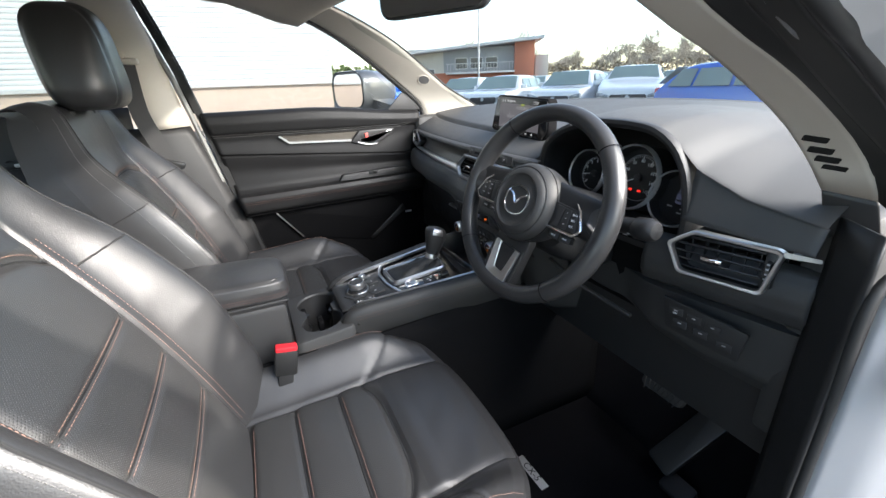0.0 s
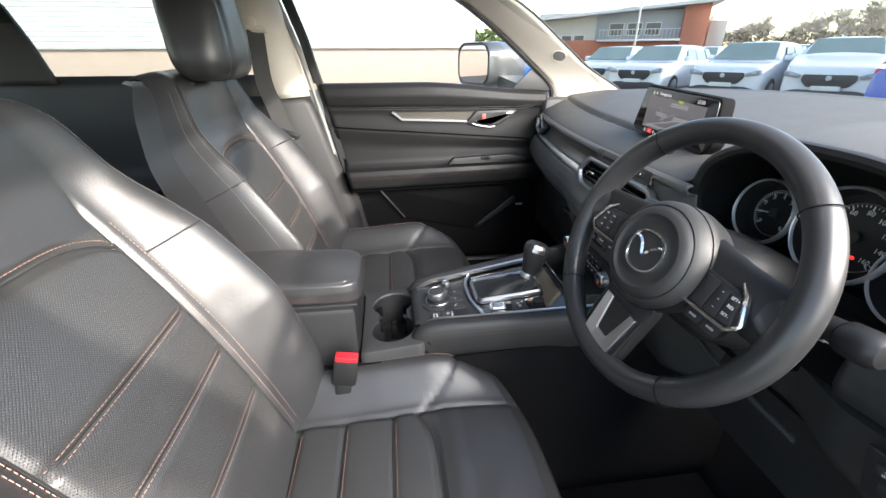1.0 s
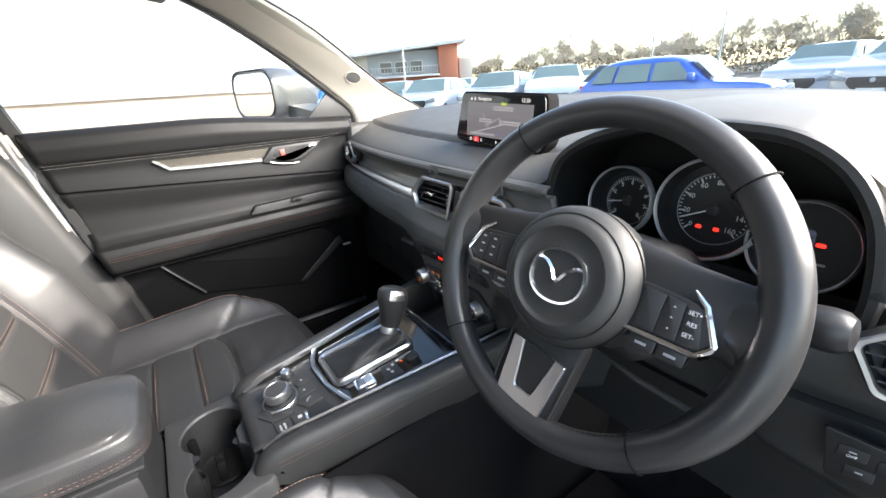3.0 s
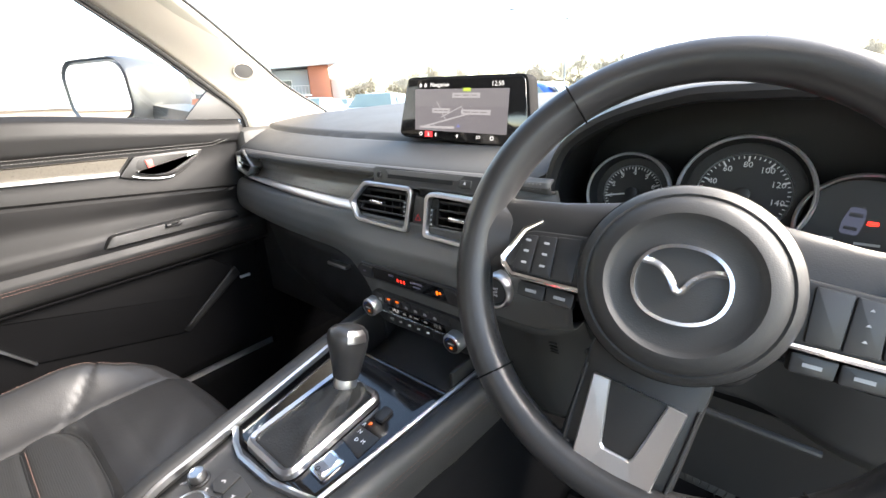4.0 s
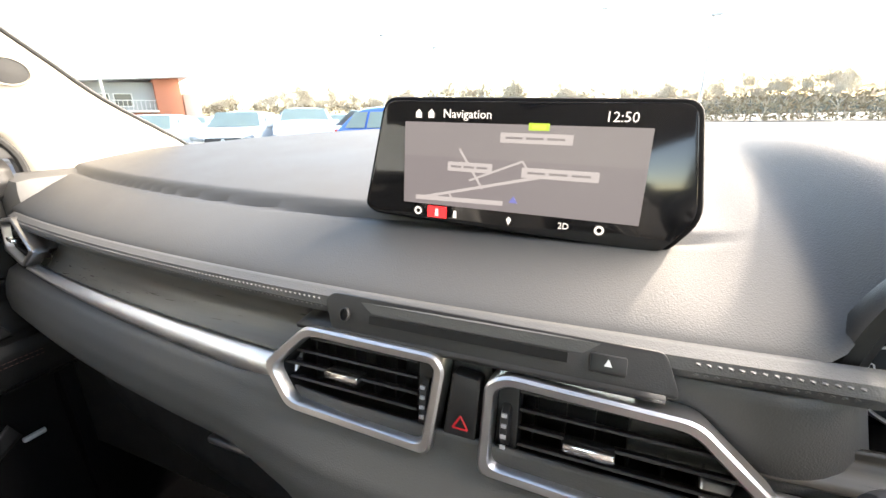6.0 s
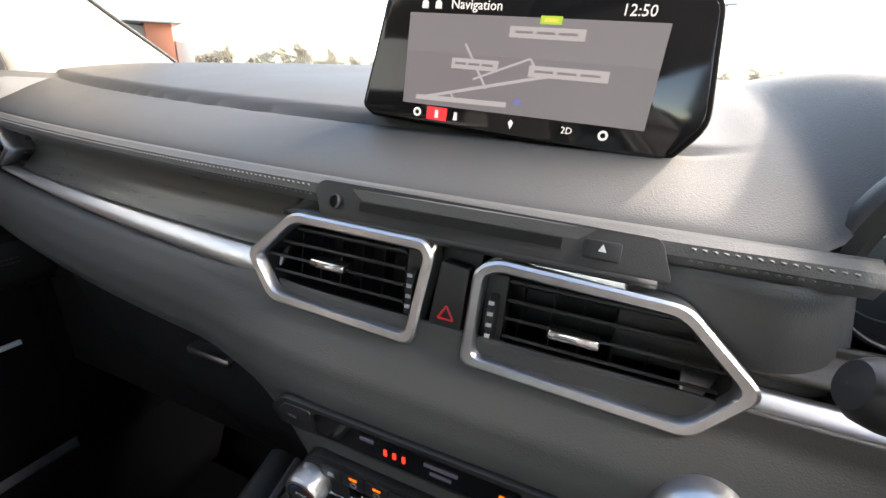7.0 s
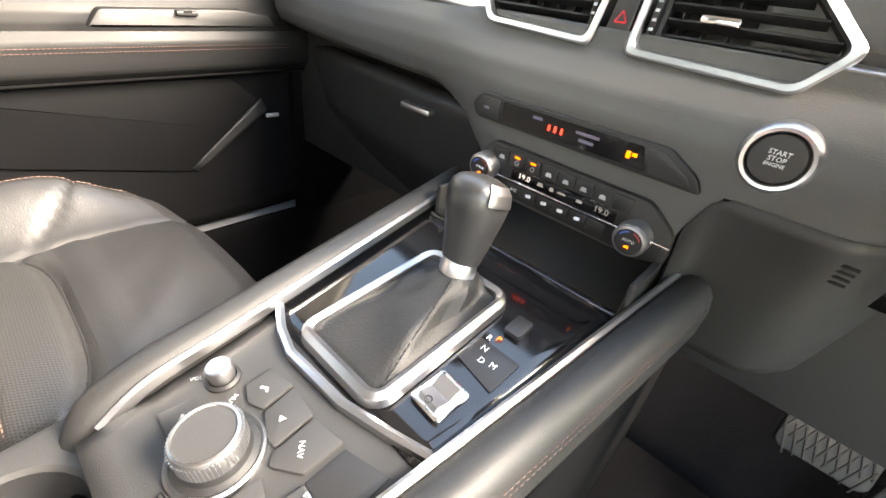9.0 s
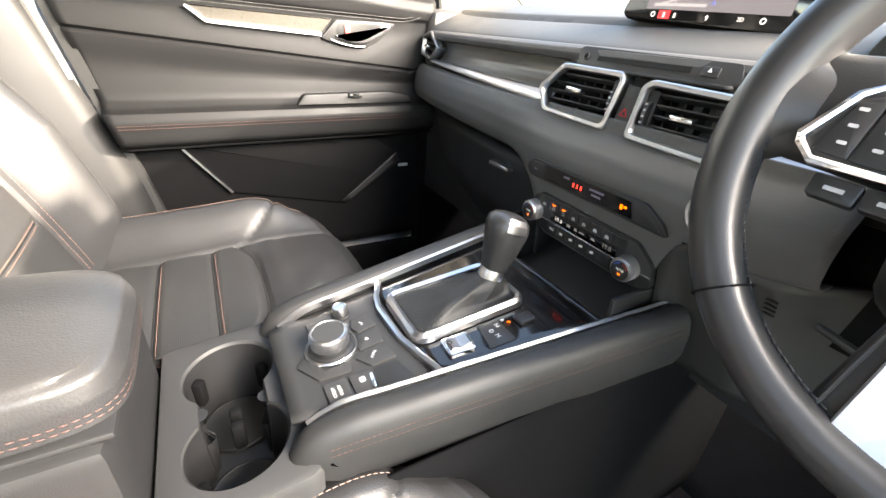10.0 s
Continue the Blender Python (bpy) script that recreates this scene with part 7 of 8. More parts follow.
sw = thing("parking_brake_switch", (0.0627, -0.2006, 0.815), "silver electric parking brake switch", "switch")
PM = con(0.0627, -0.2006, -0.004) @ Matrix.Rotation(radians(-4), 4, "Z")
part("surround", plate(rrect(0.026, 0.031, 0.003), PM, 0.0035, 0.001), CHROME, sw)
part("rocker", loft([[PM @ Vector(p) for p in r] for r in ([(-0.0085, -0.012, 0.003), (0.0085, -0.012, 0.003), (0.0085, -0.010, 0.0085), (-0.0085, -0.010, 0.0085)], [(-0.0085, 0.0, 0.003), (0.0085, 0.0, 0.003), (0.0085, 0.0, 0.0045), (-0.0085, 0.0, 0.0045)], [(-0.0085, 0.012, 0.003), (0.0085, 0.012, 0.003), (0.0085, 0.010, 0.0085), (-0.0085, 0.010, 0.0085)])]), SATIN, sw)
part("brake_mark", lathe([(0.0020, 0), (0.0028, 0), (0.0028, 0.0003), (0.0020, 0.0003)], PM @ Matrix.Translation((0, -0.0102, 0.0085)), 14), HARD, sw, smooth=False)
part("park_key", plate(rrect(0.0145, 0.021, 0.003), con(0.064, -0.115, -0.004), 0.0045, 0.001), KEYCAP, console)
ind2 = part("selector_legend", plate(round_poly([(-0.0185, -0.0105), (-0.0160, 0.0150), (0.0200, 0.0150), (0.0190, -0.0180)], 0.002), con(0.0650, -0.157, -0.0043), 0.0012, 0.0004), KEYCAP, console, "dark selector legend")
for word, x, y in (("P", 0.0600, -0.1345), ("R", 0.0540, -0.1385), ("N", 0.0580, -0.149), ("D", 0.0630, -0.1590), ("M", 0.0720, -0.1570)):
    part("legend_text", text_bm(word, 0.0070, con(x, y, -0.0028)), GLOWORANGE if word == "P" else WHITEPRINT, ind2, smooth=False)

# ---- cup holders ----
cups = thing("cup_holder", (0.005, -0.42, 0.70), "black double cup holder in a grey plastic tray", "cup holder")
TZ = lambda y: 0.772 + 0.10 * (y + 0.42)


def eight(a, grow=0.0):
    """Outline of two joined wells as a radius from the middle."""
    dx, dy = math.cos(a), math.sin(a)
    r, off = 0.0425 + grow, 0.0455
    k = abs(dx) * off
    disc = r * r - (off * dy) ** 2
    rad = k + math.sqrt(disc) if disc > 0 else 0.029
    return max(rad, 0.029 / max(abs(dy), 0.3) * (abs(dy) > 0.45))


n = 96
def tray_pts():
    out = []
    for k in range(n):
        a = 2 * math.pi * k / n
        dx, dy = math.cos(a), math.sin(a)
        s = min(0.112 / max(abs(dx), 1e-6), 0.062 / max(abs(dy), 1e-6))
        out.append((0.005 + dx * s, -0.418 + dy * s))
    return out


hole = [(0.005 + eight(2 * math.pi * k / n) * math.cos(2 * math.pi * k / n), -0.416 + eight(2 * math.pi * k / n) * math.sin(2 * math.pi * k / n)) for k in range(n)]
tray_in = lambda d: [(0.005 + (x - 0.005) * (1 - d / 0.112), -0.418 + (y + 0.418) * (1 - d / 0.062), TZ(y)) for x, y in tray_pts()]
tb = loft([[(x, y, TZ(y) - 0.05) for x, y in tray_pts()], [(x, y, TZ(y) - 0.007) for x, y in tray_pts()], [(x, y, z - 0.002) for x, y, z in tray_in(0.002)], tray_in(0.007), [(0.005 + (x - 0.005) * 1.03, -0.416 + (y + 0.416) * 1.05, TZ(y)) for x, y in hole], [(x, y, TZ(y) - 0.004) for x, y in hole]], True, False)
part("tray", tb, TRAYGREY, cups, "grey plastic tray")
wb = loft([[(x, y, TZ(y) - 0.003) for x, y in hole], [(0.005 + (x - 0.005) * 0.97, -0.416 + (y + 0.416) * 0.96, 0.72) for x, y in hole], [(0.005 + (x - 0.005) * 0.93, -0.416 + (y + 0.416) * 0.92, 0.690) for x, y in hole]], True, False)
part("well", wb, HARD, cups)
part("well_floor", plate([((x - 0.005) * 0.95, (y + 0.416) * 0.95) for x, y in hole], Matrix.Translation((0.005, -0.416, 0.686)), 0.004), HARD, cups)
for x in (-0.0405, 0.0505):
    cm_ = Matrix.Translation((x, -0.416, 0.690))
    part("cup_floor", lathe([(0.0375, 0.000), (0.0370, 0.0035), (0.0350, 0.0045), (0.0335, 0.0035), (0.0002, 0.0035)], cm_, 40), HARD, cups)
    for a in (60, 180, 300):
        part("cup_fin", box((0.031, -0.006, 0.030), (0.042, 0.006, 0.062), 0.003, cm_ @ Matrix.Rotation(radians(a + (180 if x < 0 else 0)), 4, "Z")), MATTSHADE, cups)
for sg in (-1, 1):
    part("waist_post", sweep([(0.005, -0.416 + sg * 0.031, 0.692), (0.005, -0.416 + sg * 0.0285, 0.735), (0.005, -0.416 + sg * 0.030, 0.768)], circle(0.0085, 12)), HARD, cups)
# ---- armrest box ----
arm_t = thing("armrest_box", (0.005, -0.64, 0.50), "black leather padded armrest over a storage box", "armrest")


def lid(u, v):
    a = 2 * math.pi * u
    pw = lambda q, e: math.copysign(abs(q) ** e, q)
    x, y = 0.082 * pw(math.cos(a), 0.35), 0.165 * pw(math.sin(a), 0.28)
    k = interp(v, (0, 0.12, 0.5, 0.72, 0.86, 0.95, 1.0), (0.93, 1.0, 1.0, 0.97, 0.88, 0.6, 0.0))
    z = interp(v, (0, 0.12, 0.5, 0.72, 0.86, 0.95, 1.0), (0.858, 0.862, 0.882, 0.896, 0.902, 0.905, 0.906))
    return Vector((0.005 + x * k, -0.635 + y * (k if k > 0.9 else lerp(k, 1, 0.35 * k)), z + 0.012 * (0.16 - (y * k)) / 0.32))


lb = grid(lid, 96, 30, closed_u=True)
bmesh.ops.remove_doubles(lb, verts=lb.verts, dist=1e-5)
part("lid", lb, LEATHER, arm_t, "padded leather lid")
part("storage_box", box((-0.090, -0.80, 0.46), (0.100, -0.482, 0.858), 0.012), HARD, arm_t)
part("lid_gap", box((-0.080, -0.79, 0.855), (0.090, -0.478, 0.862), 0.003), HARD, arm_t)
st = bmesh.new()
for zz in (0.868, 0.873):
    pts = [(0.005 + 0.083 * math.copysign(abs(math.cos(a)) ** 0.35, math.cos(a)), -0.635 + 0.1655 * math.copysign(abs(math.sin(a)) ** 0.28, math.sin(a)), zz + 0.012 * (0.16 - 0.165 * math.copysign(abs(math.sin(a)) ** 0.28, math.sin(a))) / 0.32) for a in np.linspace(-1.45, 2.2, 80)]
    stitch_line(pts, (1, 0.3, 0), 0.0058, 0.0042, bm=st)
part("lid_stitching", st, DARKTHREAD, arm_t, smooth=False)

# ---- passenger door details ----
st = bmesh.new()
for zz in (0.0, 0.0065):
    stitch_line([(-0.6805, y, 1.1175 + zz - 0.011 * (y + 0.50) + 0.012 * sstep(0.05, 0.11, y) + 0.020 * sstep(0.09, 0.15, y)) for y in np.linspace(-0.60, 0.135, 50)], (1, 0, 0.2), 0.0058, 0.004, bm=st)
part("stitching", st, DOORTHREAD, door, "dull grey double stitching", smooth=False)
st = bmesh.new()
for zz in (0.0, 0.006):
    stitch_line([(-0.6485, y, 0.893 + zz + 0.02 * (y + 0.3)) for y in np.linspace(-0.54, 0.10, 30)], (1, 0, 0.2), 0.0058, 0.004, bm=st)
part("stitching", st, DARKTHREAD, door, smooth=False)
DXX = -0.688
sp_o = [(-0.388, 1.110), (-0.112, 1.1055), (-0.140, 1.0745), (-0.358, 1.0845)]


def on_door(poly, x, depth, bevel=0.001):
    """A plate on the door panel: outline in (y, z), facing the cabin."""
    m = Matrix(((0, 0, 1, x), (1, 0, 0, 0), (0, 1, 0, 0), (0, 0, 0, 1)))
    return plate(poly, m, depth, bevel)


part("trim_spear", on_door(round_poly(sp_o, 0.003), DXX, 0.007, 0.002), GRAINX, door, "dark wood-grain trim spear")
part("silver_spear", sweep([(DXX + 0.008, -0.390, 1.108), (DXX + 0.009, -0.378, 1.1000), (DXX + 0.010, -0.358, 1.0840), (DXX + 0.010, -0.250, 1.0790), (DXX + 0.010, -0.138, 1.0740)], [(-0.0015, -0.0032), (-0.0015, 0.0032), (0.0015, 0.0032), (0.0015, -0.0032)], scales=[0.7, 1, 1, 1, 1]), SATIN, door, "satin silver strip")
hp = [(-0.138, 1.067), (-0.103, 1.105), (0.001, 1.107), (0.037, 1.106), (0.025, 1.090), (-0.009, 1.065), (-0.040, 1.050), (-0.083, 1.053), (-0.118, 1.060)]
handle = part("handle_bezel", on_door(round_poly(hp, 0.005), DXX - 0.002, 0.008, 0.002), HARD, door, "black door handle surround")
# flat plate: the finger recess's depth is only shade in its colour
bowl = [(-0.106, 1.080), (-0.099, 1.096), (-0.087, 1.1005), (0.004, 1.102), (-0.018, 1.086), (-0.038, 1.070), (-0.058, 1.065), (-0.095, 1.072)]
part("handle_bowl", on_door(round_poly(bowl, 0.006), DXX + 0.0045, 0.002, 0.0005), node_mat("bowl_shade", (0.006, 0.006, 0.006), 0.6), handle, "flat plate with the finger recess's shade in its colour")
blade = [(-0.107, 1.076), (-0.079, 1.0675), (-0.055, 1.0675), (-0.034, 1.0745), (-0.018, 1.086), (0.003, 1.1015), (0.024, 1.1015), (0.019, 1.092), (-0.006, 1.077), (-0.030, 1.0635), (-0.048, 1.0595), (-0.070, 1.0605), (-0.100, 1.0680)]
part("door_lever", on_door(round_poly(blade, 0.004), DXX + 0.0065, 0.0085, 0.0035), SATIN, handle, "satin silver door lever")
part("lever_edge", sweep(smooth_path([(DXX + 0.008, -0.116, 1.0655), (DXX + 0.009, -0.098, 1.0590), (DXX + 0.009, -0.062, 1.0535), (DXX + 0.008, -0.038, 1.0545)], 5), circle(0.0016, 8), up=(1, 0, 0)), SATIN, handle)
part("lock_button", on_door([(-0.086, 1.0955), (-0.073, 1.0965), (-0.071, 1.0735), (-0.083, 1.0745)], DXX + 0.006, 0.004, 0.001), node_mat("lock_red", (0.40, 0.06, 0.05), 0.45), handle, "red lock marker")
swp = part("switch_recess", on_door(round_poly([(-0.205, 0.924), (-0.185, 0.950), (0.02, 0.958), (0.075, 0.950), (0.085, 0.930)], 0.006), -0.690, 0.020, 0.004), HARD, door)
part("window_switch", box((-0.674, -0.085, 0.946), (-0.660, -0.052, 0.953), 0.002), KEYCAP, swp)
part("switch_mark", box((-0.662, -0.075, 0.9505), (-0.659, -0.062, 0.9535), 0.0), CHROME, swp)
pk = [(-0.462, 0.846), (-0.362, 0.725), (-0.095, 0.665), (0.030, 0.735), (0.055, 0.790), (0.0, 0.838)]
# raised plate: its black stands for the shade inside the pocket
pocket = part("door_pocket", on_door(round_poly(pk, 0.010), -0.716, 0.016, 0.004), MATTSHADE, door, "door pocket plate with its inside shade in the colour")
part("pocket_trim", sweep([(-0.697, -0.452, 0.845), (-0.696, -0.41, 0.790), (-0.696, -0.362, 0.728)], [(-0.0022, -0.003), (-0.0022, 0.003), (0.0022, 0.003), (0.0022, -0.003)], up=(1, 0, 0)), SATIN, pocket, "silver pocket edge")
spk = bmesh.new()
grid(lambda u, v: Vector((-0.7005 + 0.008 * u, lerp(-0.10, 0.05, u) + 0.01 * v, lerp(lerp(0.675, 0.80, u), lerp(0.665, 0.775, u), v))), 8, 4, spk)
part("pocket_edge", spk, HARD, pocket, thick=0.003)
part("door_badge", box((-0.70, 0.060, 0.757), (-0.694, 0.088, 0.765), 0.002), GREYPRINT, door)
sill = bmesh.new()
grid(lambda u, v: Vector((-0.690 + 0.06 * v ** 2, lerp(-0.62, 0.60, u), lerp(0.535, 0.34, v))), 20, 6, sill)
tagged(part("sill_trim_left", sill, MATTSHADE, None, thick=0.004), "black plastic door sill trim", "sill trim", kind="structure")
fr = [(-0.706, yrear(z) - 0.002, z) for z in np.linspace(0.62, 1.195, 14)] + [(-0.700, -0.64, 1.30), (-0.675, -0.675, 1.42), (-0.61, -0.71, 1.54)]
part("door_seal", sweep(fr, [(-0.012, -0.006), (-0.010, 0.010), (0.010, 0.010), (0.012, -0.006)], up=(1, 0, 0)), RUBBER, door, "black rubber door seal")
apg = vary(node_mat("grey_seal_trim", (0.20, 0.20, 0.19), 0.5), (0.2, 0.2, 0.19), 0.1, 10)
fr2 = [(x + 0.012, y - 0.024, z) for x, y, z in fr]
tagged(part("aperture_trim_left", sweep(fr2, circle(0.008, 8), up=(1, 0, 0)), apg, None), "pale grey door aperture trim", "trim", kind="structure")
wf = [(-0.712, -0.622, 1.20), (-0.700, -0.645, 1.32), (-0.672, -0.675, 1.43), (-0.61, -0.71, 1.55)]
part("window_frame", sweep(wf, [(-0.014, -0.006), (-0.014, 0.006), (0.014, 0.006), (0.014, -0.006)], up=(1, 0, 0)), RUBBER, door)
part("window_frame", sweep([(p.x - 0.004, p.y, p.z) for p in WIN_L], [(-0.010, -0.006), (-0.010, 0.006), (0.010, 0.006), (0.010, -0.006)], up=(1, 0, 0)), RUBBER, door)
part("quarter_trim", on_door([(0.02, 1.172), (0.165, 1.165), (0.09, 1.24)], -0.712, 0.010, 0.002), HARD, door, "black mirror triangle")

# door mirror outside
mir = thing("door_mirror", (-0.93, 0.05, 1.10), "dark grey door mirror reflecting the warehouse", "door mirror")
DMM = Matrix.Translation((-0.945, 0.0, 1.245)) @ Matrix.Rotation(radians(20), 4, "Z")
rings = []
for y, s in ((-0.076, 0.90), (-0.082, 0.96), (-0.075, 1.0), (-0.02, 1.0), (0.04, 0.93), (0.09, 0.78), (0.125, 0.52), (0.14, 0.2)):
    rings.append([DMM @ Vector((x * s, y, z * s)) for x, z in rrect(0.235, 0.152, 0.05, 6)])
GREYPAINT = vary(node_mat("dark_grey_paint", (0.10, 0.105, 0.11), 0.3, 0.4, coat=0.7), (0.10, 0.105, 0.11), 0.05, 4)
part("shell", loft(rings), GREYPAINT, mir)
MIRROR = node_mat("mirror_silver", (0.9, 0.9, 0.9), 0.01, 1.0)
part("glass", plate(rrect(0.205, 0.125, 0.04, 6), DMM @ Matrix.Translation((0, -0.0775, 0)) @ Matrix.Rotation(math.pi / 2, 4, "X"), 0.003), MIRROR, mir, "mirror glass")
part("foot", loft([[(-0.83, y, z) for y, z in ((0.0, 1.17), (0.08, 1.17), (0.08, 1.21), (0.0, 1.21))], [(-0.72, y, z) for y, z in ((0.04, 1.15), (0.14, 1.15), (0.12, 1.19), (0.04, 1.19))]]), GREYPAINT, mir)

# pillar speaker, right pillar vent
SPK = on_strip(WIN_L, SCR_L, (-0.614, 0.140, 1.257), 0.012, (0.7, -0.6, 0.2)) @ Matrix.Translation((0, 0, 0.0022))
tw = thing("pillar_speaker", (-0.618, 0.14, 1.25), "round grey tweeter grille on the pillar trim", "speaker")
part("rim", lathe([(0.0225, -0.012), (0.0225, 0.0022), (0.0212, 0.0028), (0.0198, 0.0020)], SPK, 36), BEIGE, tw)
part("grille", lathe([(0.0202, -0.004), (0.0202, 0.0018), (0.010, 0.0026), (0.0002, 0.0028)], SPK, 36), vary(node_mat("grille_grey", (0.15, 0.15, 0.15), 0.6), (0.15, 0.15, 0.15), 0.1, 400), tw, "grey mesh grille")
vs = thing("demister_vent", (0.677, 0.05, 1.155), "dark slotted demister vent in the pillar trim", "vent")
SLOTBLACK = node_mat("slot_black", (0.003, 0.003, 0.003), 0.9)
for k in range(4):
    p0 = Vector((0.6765, 0.0233, 1.1934)).lerp(Vector((0.6775, 0.0736, 1.1591)), k / 3)
    m = on_strip(WIN_R, SCR_R, p0, 0.002, (-0.7, -0.6, 0.2)) @ Matrix.Translation((0, 0, 0.001))
    part("slot", plate(rrect(0.021, 0.0125, 0.0022, 3), m, 0.0026), SLOTBLACK, vs, smooth=False)

# ---- seat belts and buckles ----
def band(path, w, up, bm=None, th=0.0013):
    return sweep(smooth_path(path, 6), [(-w / 2, -th), (-w / 2, th), (w / 2, th), (w / 2, -th)], up=up, bm=bm)


belt = thing("seat_belt", (-0.60, -0.69, 1.0), "black seat belt hanging from the door pillar", "seat belt")
part("webbing", band([(-0.598, -0.757, 1.345), (-0.594, -0.757, 1.22), (-0.590, -0.738, 1.14), (-0.582, -0.714, 1.07), (-0.576, -0.694, 1.02), (-0.572, -0.665, 0.93), (-0.585, -0.63, 0.70), (-0.60, -0.62, 0.58)], 0.046, (0.9, 0.4, 0)), WEBBING, belt)
part("anchor_loop", box((-0.622, -0.785, 1.338), (-0.590, -0.725, 1.356), 0.008), BEIGE, belt, "beige belt guide")
part("slide_cover", box((-0.650, -0.790, 1.35), (-0.615, -0.755, 1.47), 0.012), BEIGE, belt)
TM = Matrix.Translation((-0.578, -0.707, 1.055)) @ Matrix.Rotation(radians(-20), 4, "X")
part("tongue", box((-0.004, -0.018, -0.022), (0.004, 0.018, 0.004), 0.003, TM), CHROME, belt, "chrome belt tongue")
part("tongue_grip", box((-0.006, -0.029, 0.000), (0.007, 0.029, 0.018), 0.005, TM), HARD, belt)
part("tag", box((-0.003, -0.020, -0.085), (0.003, 0.020, -0.066), 0.001, TM), vary(node_mat("cloth_tag", (0.5, 0.48, 0.44), 0.8), (0.5, 0.48, 0.44), 0.1, 30), belt)



def buckle(x, y, z, name, label):
    b = thing(name, (x, y, z - 0.12), label, "belt buckle", "belt buckles")
    m = Matrix.Translation((x, y, z)) @ Matrix.Rotation(radians(-10), 4, "X") @ Matrix.Scale(0.82, 4)
    part("body", box((-0.013, -0.026, -0.075), (0.013, 0.026, -0.006), 0.005, m), HARD, b)
    part("button", box((-0.012, -0.025, -0.012), (0.012, 0.025, 0.003), 0.004, m), RED, b, "red release button")
    part("stem", box((-0.008, -0.018, -0.17), (0.008, 0.018, -0.07), 0.004, m), HARD, b)


buckle(0.152, -0.500, 0.792, "driver_buckle", "driver belt buckle with a red button")
buckle(-0.135, -0.560, 0.760, "passenger_buckle", "passenger belt buckle with a red button")

# ---- pedals and mat ----
ped = thing("brake_pedal", (0.375, 0.36, 0.36), "black ribbed rubber brake pedal", "pedal")
BP = Matrix.Translation((0.378, 0.345, 0.535)) @ Matrix.Rotation(radians(58), 4, "X")
pb = part("pad", plate(rrect(0.115, 0.062, 0.014), BP, 0.014, 0.004), vary(node_mat("pedal_rubber", (0.03, 0.03, 0.03), 0.7), (0.03, 0.03, 0.03), 0.2, 20), ped)
for a in (-1, 1):
    for k in range(9):
        part("rib", box((-0.056 + k * 0.0135, -0.028, 0.013), (-0.053 + k * 0.0135, 0.028, 0.0155), 0.0006, BP @ Matrix.Rotation(radians(a * 18), 4, "Z") @ Matrix.Diagonal((0.92, 0.85, 1, 1))), TYRE, pb)
part("pedal_arm", sweep([(0.385, 0.36, 0.545), (0.40, 0.42, 0.62), (0.40, 0.44, 0.75)], circle(0.009, 8)), STEEL, ped)
acc = thing("accelerator_pedal", (0.48, 0.33, 0.34), "long black floor-hinged accelerator pedal", "pedal")
AP = Matrix.Translation((0.478, 0.345, 0.47)) @ Matrix.Rotation(radians(52), 4, "X") @ Matrix.Rotation(radians(-14), 4, "Z")
part("pad", plate(round_poly([(-0.036, -0.13), (0.030, -0.13), (0.034, 0.13), (-0.028, 0.13)], 0.012), AP, 0.014, 0.004), HARD, acc)
part("heel", plate(rrect(0.07, 0.05, 0.01), Matrix.Translation((0.50, 0.27, 0.345)) @ Matrix.Rotation(radians(20), 4, "X"), 0.02, 0.004), HARD, acc)
mat_t = thing("floor_mat", (0.35, 0.0, 0.33), "black carpet floor mat with a silver model badge", "floor mat")
part("carpet", box((0.10, -0.22, 0.330), (0.66, 0.36, 0.340), 0.006), CARPET, mat_t)
BM2 = Matrix.Translation((0.300, -0.002, 0.3405)) @ Matrix.Rotation(radians(2), 4, "Z")
bd = part("badge", box((-0.052, -0.011, 0), (0.052, 0.011, 0.002), 0.001, BM2), vary(node_mat("badge_silver", (0.6, 0.6, 0.6), 0.4, 0.6), (0.6, 0.6, 0.6), 0.05, 30), mat_t, "silver badge")
part("badge_text", text_bm("CX-5", 0.026, BM2 @ Matrix.Translation((0, 0, 0.002))), node_mat("badge_black", (0.01, 0.01, 0.01), 0.5), bd, smooth=False)
part("mat_edge", sweep([(0.11, -0.21, 0.341), (0.11, 0.35, 0.341), (0.65, 0.35, 0.341)], circle(0.004, 6)), RUBBER, mat_t)
fp = bmesh.new()
grid(lambda u, v: Vector((lerp(-0.68, 0.70, u), lerp(0.30, 0.60, v), lerp(0.33, 0.62, v))), 10, 8, fp)
tagged(part("toe_board", fp, CARPET, None, thick=0.01), "black carpeted toe board", "floor", kind="structure")

# ---- driver's door opening ----
seal = [p + Vector((0.004, -0.004, 0.004)) for p in reversed(FLANGE_R)] + smooth_path([(0.752, 0.085, 1.06), (0.748, 0.055, 1.02), (0.748, 0.062, 0.85), (0.748, 0.060, 0.62), (0.748, 0.0, 0.46), (0.748, -0.2, 0.43), (0.748, -0.62, 0.43)], 6)
tagged(part("aperture_seal", sweep(seal, circle(0.006, 10), up=(1, 0, 0)), RUBBER, None), "black rubber door aperture seal", "trim", kind="structure")
seal2 = [(p.x + 0.030, p.y + 0.018 if p.z > 1.0 else p.y + 0.035, p.z + 0.008 if p.z > 1.0 else p.z) for p in seal]
tagged(part("outer_seal", sweep(seal2, circle(0.005, 8), up=(1, 0, 0)), RUBBER, None), "black rubber door aperture seal", "trim", kind="structure")
kp = bmesh.new()
grid(lambda u, v: Vector((lerp(0.690, 0.745, v), lerp(0.10, 0.055, v), lerp(1.10, 0.36, u))), 20, 6, kp)
